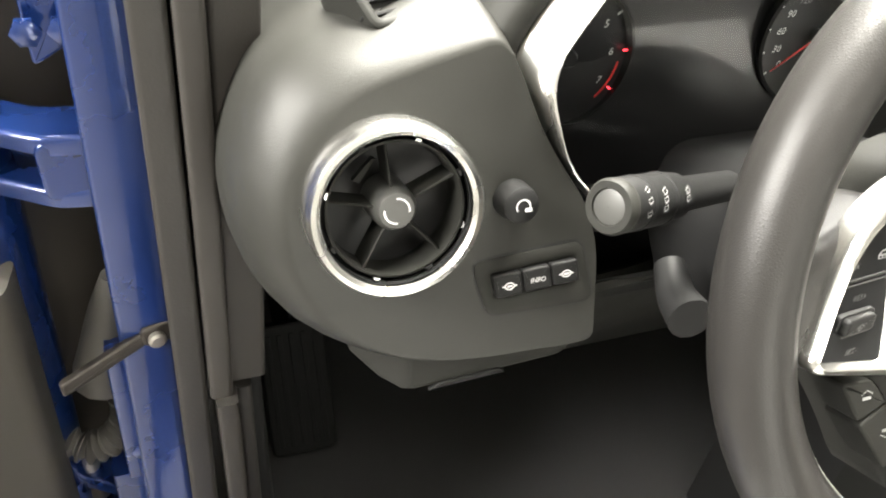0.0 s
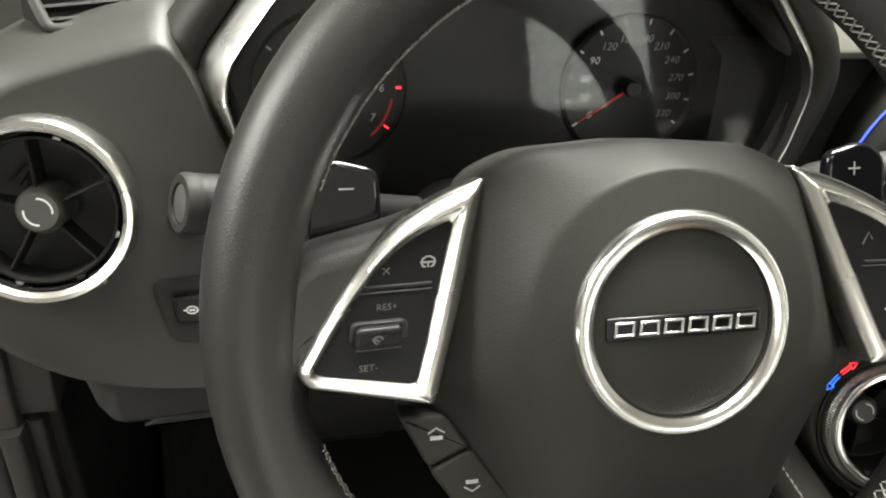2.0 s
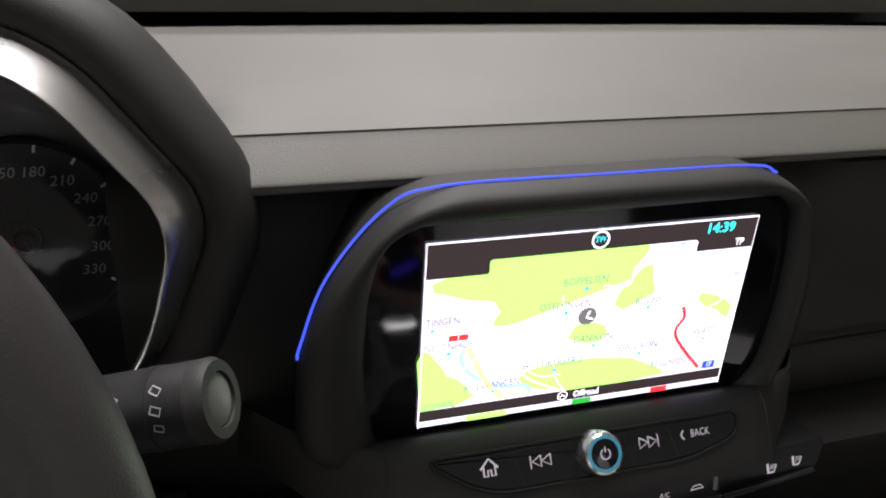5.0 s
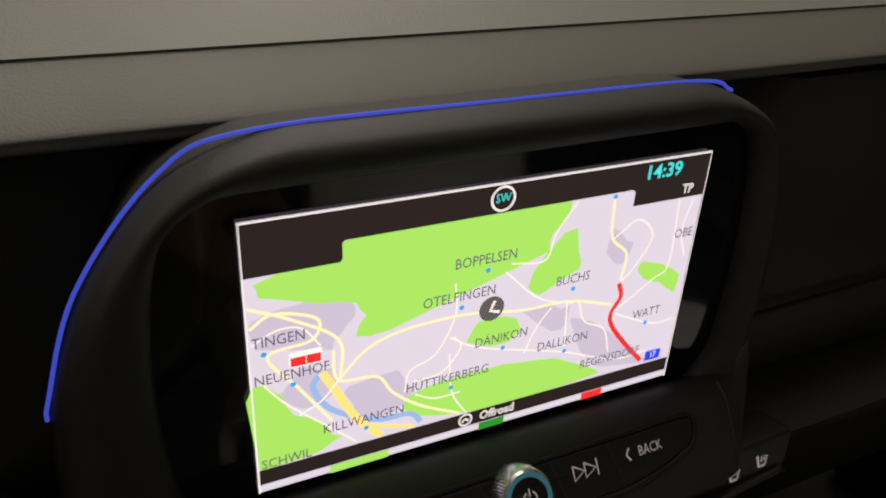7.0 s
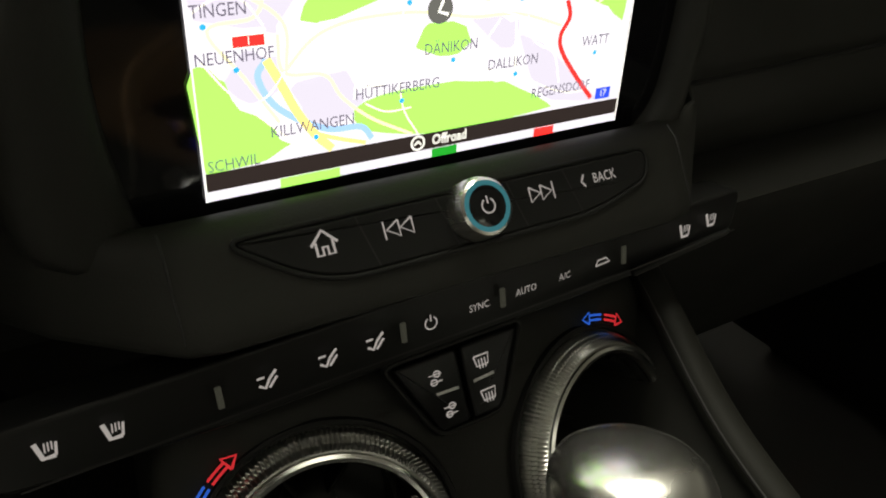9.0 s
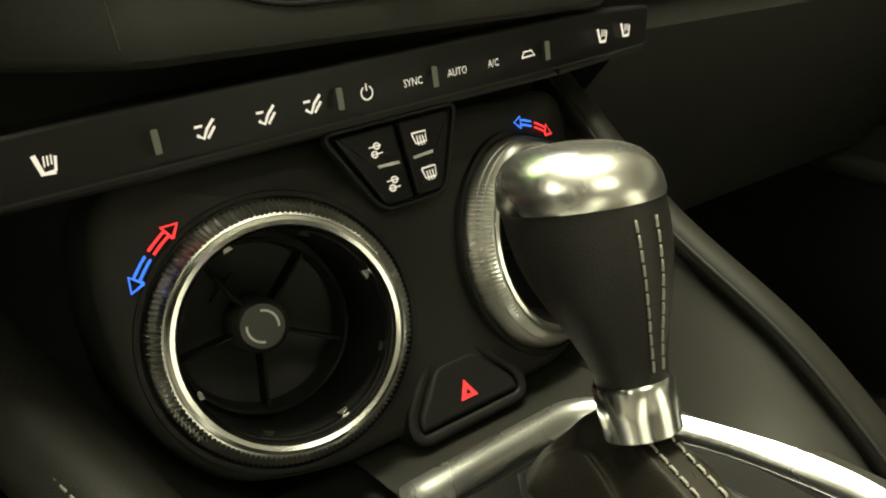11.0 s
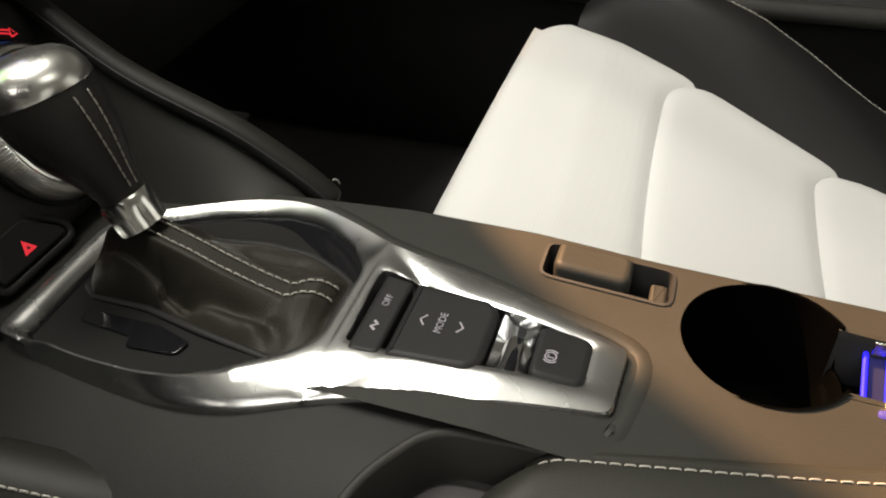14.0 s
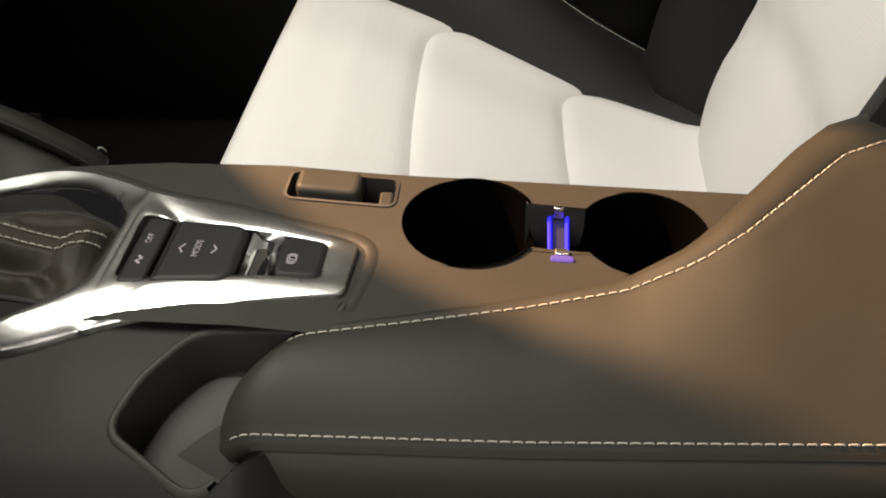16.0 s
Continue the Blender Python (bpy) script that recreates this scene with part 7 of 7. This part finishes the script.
# ---- passenger seat ----
seat = thing("passenger_seat", (0.37, -0.5, 0.2), "white perforated leather passenger seat with black bolsters", "car seat")
x_edge = [(-0.20, 0.585), (-0.236, 0.612), (-0.245, 0.626), (-0.262, 0.635), (-0.30, 0.627), (-0.435, 0.580), (-0.588, 0.526), (-0.70, 0.496), (-0.80, 0.485)]
z_seat = [(-0.20, 0.492), (-0.26, 0.496), (-0.32, 0.487), (-0.40, 0.460), (-0.55, 0.410), (-0.66, 0.388), (-0.76, 0.380)]


def cushion(y0, y1, front):
    rows, n = [], 22
    for i in range(n + 1):
        t = i / n
        y = y0 + (y1 - y0) * t
        groove = 0.0065 * ((abs(2 * t - 1)) ** 10)
        if front and t < 0.5:
            groove = 0.0
        row = []
        for k in range(25):
            s = k / 24
            yy = y + 0.035 * (s - 0.5) * (1 - s) * max(0.2, min(1.0, (-0.22 - y) / 0.16))
            yy -= 0.030 * max(0.0, (s - 0.84) / 0.16) ** 2 * max(0.0, min(1.0, (-0.29 - y) / 0.09))
            x = 0.175 + (run(x_edge, yy) - 0.175) * s
            edge = 0.012 * max(0, abs(2 * s - 1) ** 12)
            z = run(z_seat, y) - groove - edge + 0.006 * math.sin(math.pi * s) + 0.03 * max(0, s - 0.8) ** 1.5
            row.append(Vector((x, yy, z)))
        rows.append(row)
    if front:
        lead = []
        for d, h in ((0.004, 0.30), (0.010, 0.40), (0.012, 0.455), (0.010, 0.475), (0.005, 0.488)):
            lead.append([Vector((p.x, p.y + d + 0.006, h - 0.0 * p.x)) for p in rows[0]])
        rows = lead + rows
    return loft(rows, closed=False)


part("front_cushion", cushion(-0.236, -0.388, True), WHITE_PERF, seat, "white perforated leather front cushion", sharp=70)
part("middle_cushion", cushion(-0.3882, -0.5485, False), WHITE_SEAT, seat, "white leather middle cushion", sharp=70)
part("rear_cushion", cushion(-0.5487, -0.735, False), WHITE_SEAT, seat, "white leather rear cushion", sharp=70)
for sx in (-1, 1):
    rows, crest = [], []
    for i in range(31):
        y = -0.272 - 0.513 * i / 30
        t = i / 30
        xe = run(x_edge, y) if sx > 0 else 0.175
        z = run(z_seat, y)
        rise = run([(-0.27, -0.004), (-0.285, 0.018), (-0.31, 0.042), (-0.345, 0.064), (-0.40, 0.078), (-0.47, 0.080), (-0.54, 0.066), (-0.60, 0.042), (-0.66, 0.022), (-0.80, 0.015)], y)
        w = 0.045 + 0.045 * min(1, t * 1.3)
        row = [Vector((xe - 0.012 * sx, y, z - 0.022)), Vector((xe - 0.002 * sx, y, z - 0.006)), Vector((xe + 0.010 * sx, y, z + 0.25 * rise)), Vector((xe + w * 0.55 * sx, y, z + 0.75 * rise)), Vector((xe + w * 0.9 * sx, y, z + rise)),
               Vector((xe + (w + 0.018) * sx, y, z + rise * 0.92)), Vector((xe + (w + 0.030) * sx, y, z + rise * 0.4)), Vector((xe + (w + 0.034) * sx, y, 0.24))]
        crest.append(row[5] + Vector((-0.004 * sx, 0, 0.0022)))
        rows.append(row)
    part("side_bolster", loft(rows, closed=False, cap0=False), BOLSTER, seat, "black leather side bolster", sharp=70)
    if sx > 0:
        part("bolster_stitching", stitches(crest, 0.0048, 0.002, 0.0006), THREAD, seat, "pale bolster stitching")
rows = []
for i in range(41):
    t = i / 40
    y, z = -0.712 - 0.04 * t - 0.23 * t * t, 0.345 + 0.76 * t
    row = []
    for k in range(25):
        s = k / 24
        x = 0.150 + 0.350 * s
        seam = 0.010 * math.exp(-((t - 0.163 - 0.106 * (1 - abs(2 * s - 1) ** 3)) / 0.010) ** 2)
        row.append(Vector((x, y + 0.016 * math.sin(math.pi * s) ** 0.6 + 0.010 * math.sin(math.pi * min(1, t / 0.245)) - seam - 0.018 * abs(2 * s - 1) ** 10, z)))
    rows.append(row)
part("backrest_panel", loft(rows, closed=False), WHITE_PERF, seat, "white perforated backrest panel", sharp=70)
for sx in (-1, 1):
    rows = []
    for i in range(21):
        t = i / 20
        y, z = -0.712 - 0.04 * t - 0.23 * t * t, 0.36 + 0.76 * t
        x0, k = ((0.3575 + 0.136), 1.0) if sx > 0 else (0.160, 1.0)
        rows.append([Vector((x0, y - 0.02, z)), Vector((x0 + 0.012 * k * sx, y + 0.012, z)), Vector((x0 + 0.040 * k * sx, y + 0.055, z)), Vector((x0 + 0.075 * k * sx, y + 0.070, z)), Vector((x0 + 0.100 * k * sx, y + 0.040, z)), Vector((x0 + 0.105 * k * sx, y - 0.10, z))])
    part("backrest_bolster", loft(rows, closed=False, cap1=True), BOLSTER, seat, "black leather backrest bolster", sharp=70)
part("seat_base", box(0.18, 0.60, -0.80, -0.26, 0.20, 0.36, 0.02), PLASTIC_HARD, seat)

driver_seat = copy_thing(seat, Matrix.Translation((-0.480, -0.50, 0.2)))
driver_seat.name = "driver_seat"
tagged(driver_seat, "white perforated leather driver's seat with black bolsters")

# passenger door card
pdoor = thing("passenger_door", (0.74, -0.4, 0.2), "closed black passenger door card with armrest", "car door")
rows = []
for y in [0.30 - 1.3 * i / 16 for i in range(17)]:
    rows.append([Vector(p) for p in ((0.775, y, 0.20), (0.745, y, 0.24), (0.735, y, 0.40), (0.730, y, 0.46), (0.705, y, 0.485), (0.700, y, 0.505), (0.715, y, 0.52), (0.742, y, 0.54), (0.735, y, 0.70), (0.75, y, 0.88), (0.78, y, 0.90))])
part("door_card", loft(rows, closed=False), PLASTIC_HARD, pdoor, "black moulded door card", sharp=50)
part("armrest_edge", tube([(0.704, 0.2, 0.500), (0.698, -0.1, 0.500), (0.690, -0.5, 0.505), (0.69, -0.9, 0.51)], 0.012, 10), PLASTIC, pdoor)

# passenger seat belt at the sill
belt = thing("seat_belt", (0.688, -0.705, 0.20), "black seat belt strap with grey anchor beside the passenger seat", "seat belt")
part("anchor_post", tube(spline([(0.688, -0.702, 0.20), (0.688, -0.702, 0.33), (0.687, -0.704, 0.445)]), lambda t: 0.020 - 0.004 * t, 14), PLASTIC_HARD, belt)
part("anchor_ring", lathe([(0.012, -0.004), (0.018, -0.004), (0.019, 0.0), (0.018, 0.004), (0.012, 0.004)], pose(0.680, -0.706, 0.462, 0, 90, 0), 24, wrap=True), STEEL, belt, "dull steel anchor ring")
path = [(0.686, -0.722, 0.470), (0.690, -0.742, 0.520), (0.705, -0.80, 0.66), (0.73, -0.90, 0.90)]
strap_l, strap_r = [Vector((x, y - 0.020, z)) for x, y, z in path], [Vector((x, y + 0.020, z + 0.008)) for x, y, z in path]
bm = loft([strap_l, strap_r, [p + Vector((-0.0015, 0, 0)) for p in strap_r], [p + Vector((-0.0015, 0, 0)) for p in strap_l]], closed=False, wrap=True)
part("strap", bm, GREY_CAP, belt, "grey woven belt strap")
part("lever_bar", tube([(0.684, -0.668, 0.352), (0.684, -0.722, 0.368)], 0.003, 8), STEEL, belt, "slim steel lever bar")
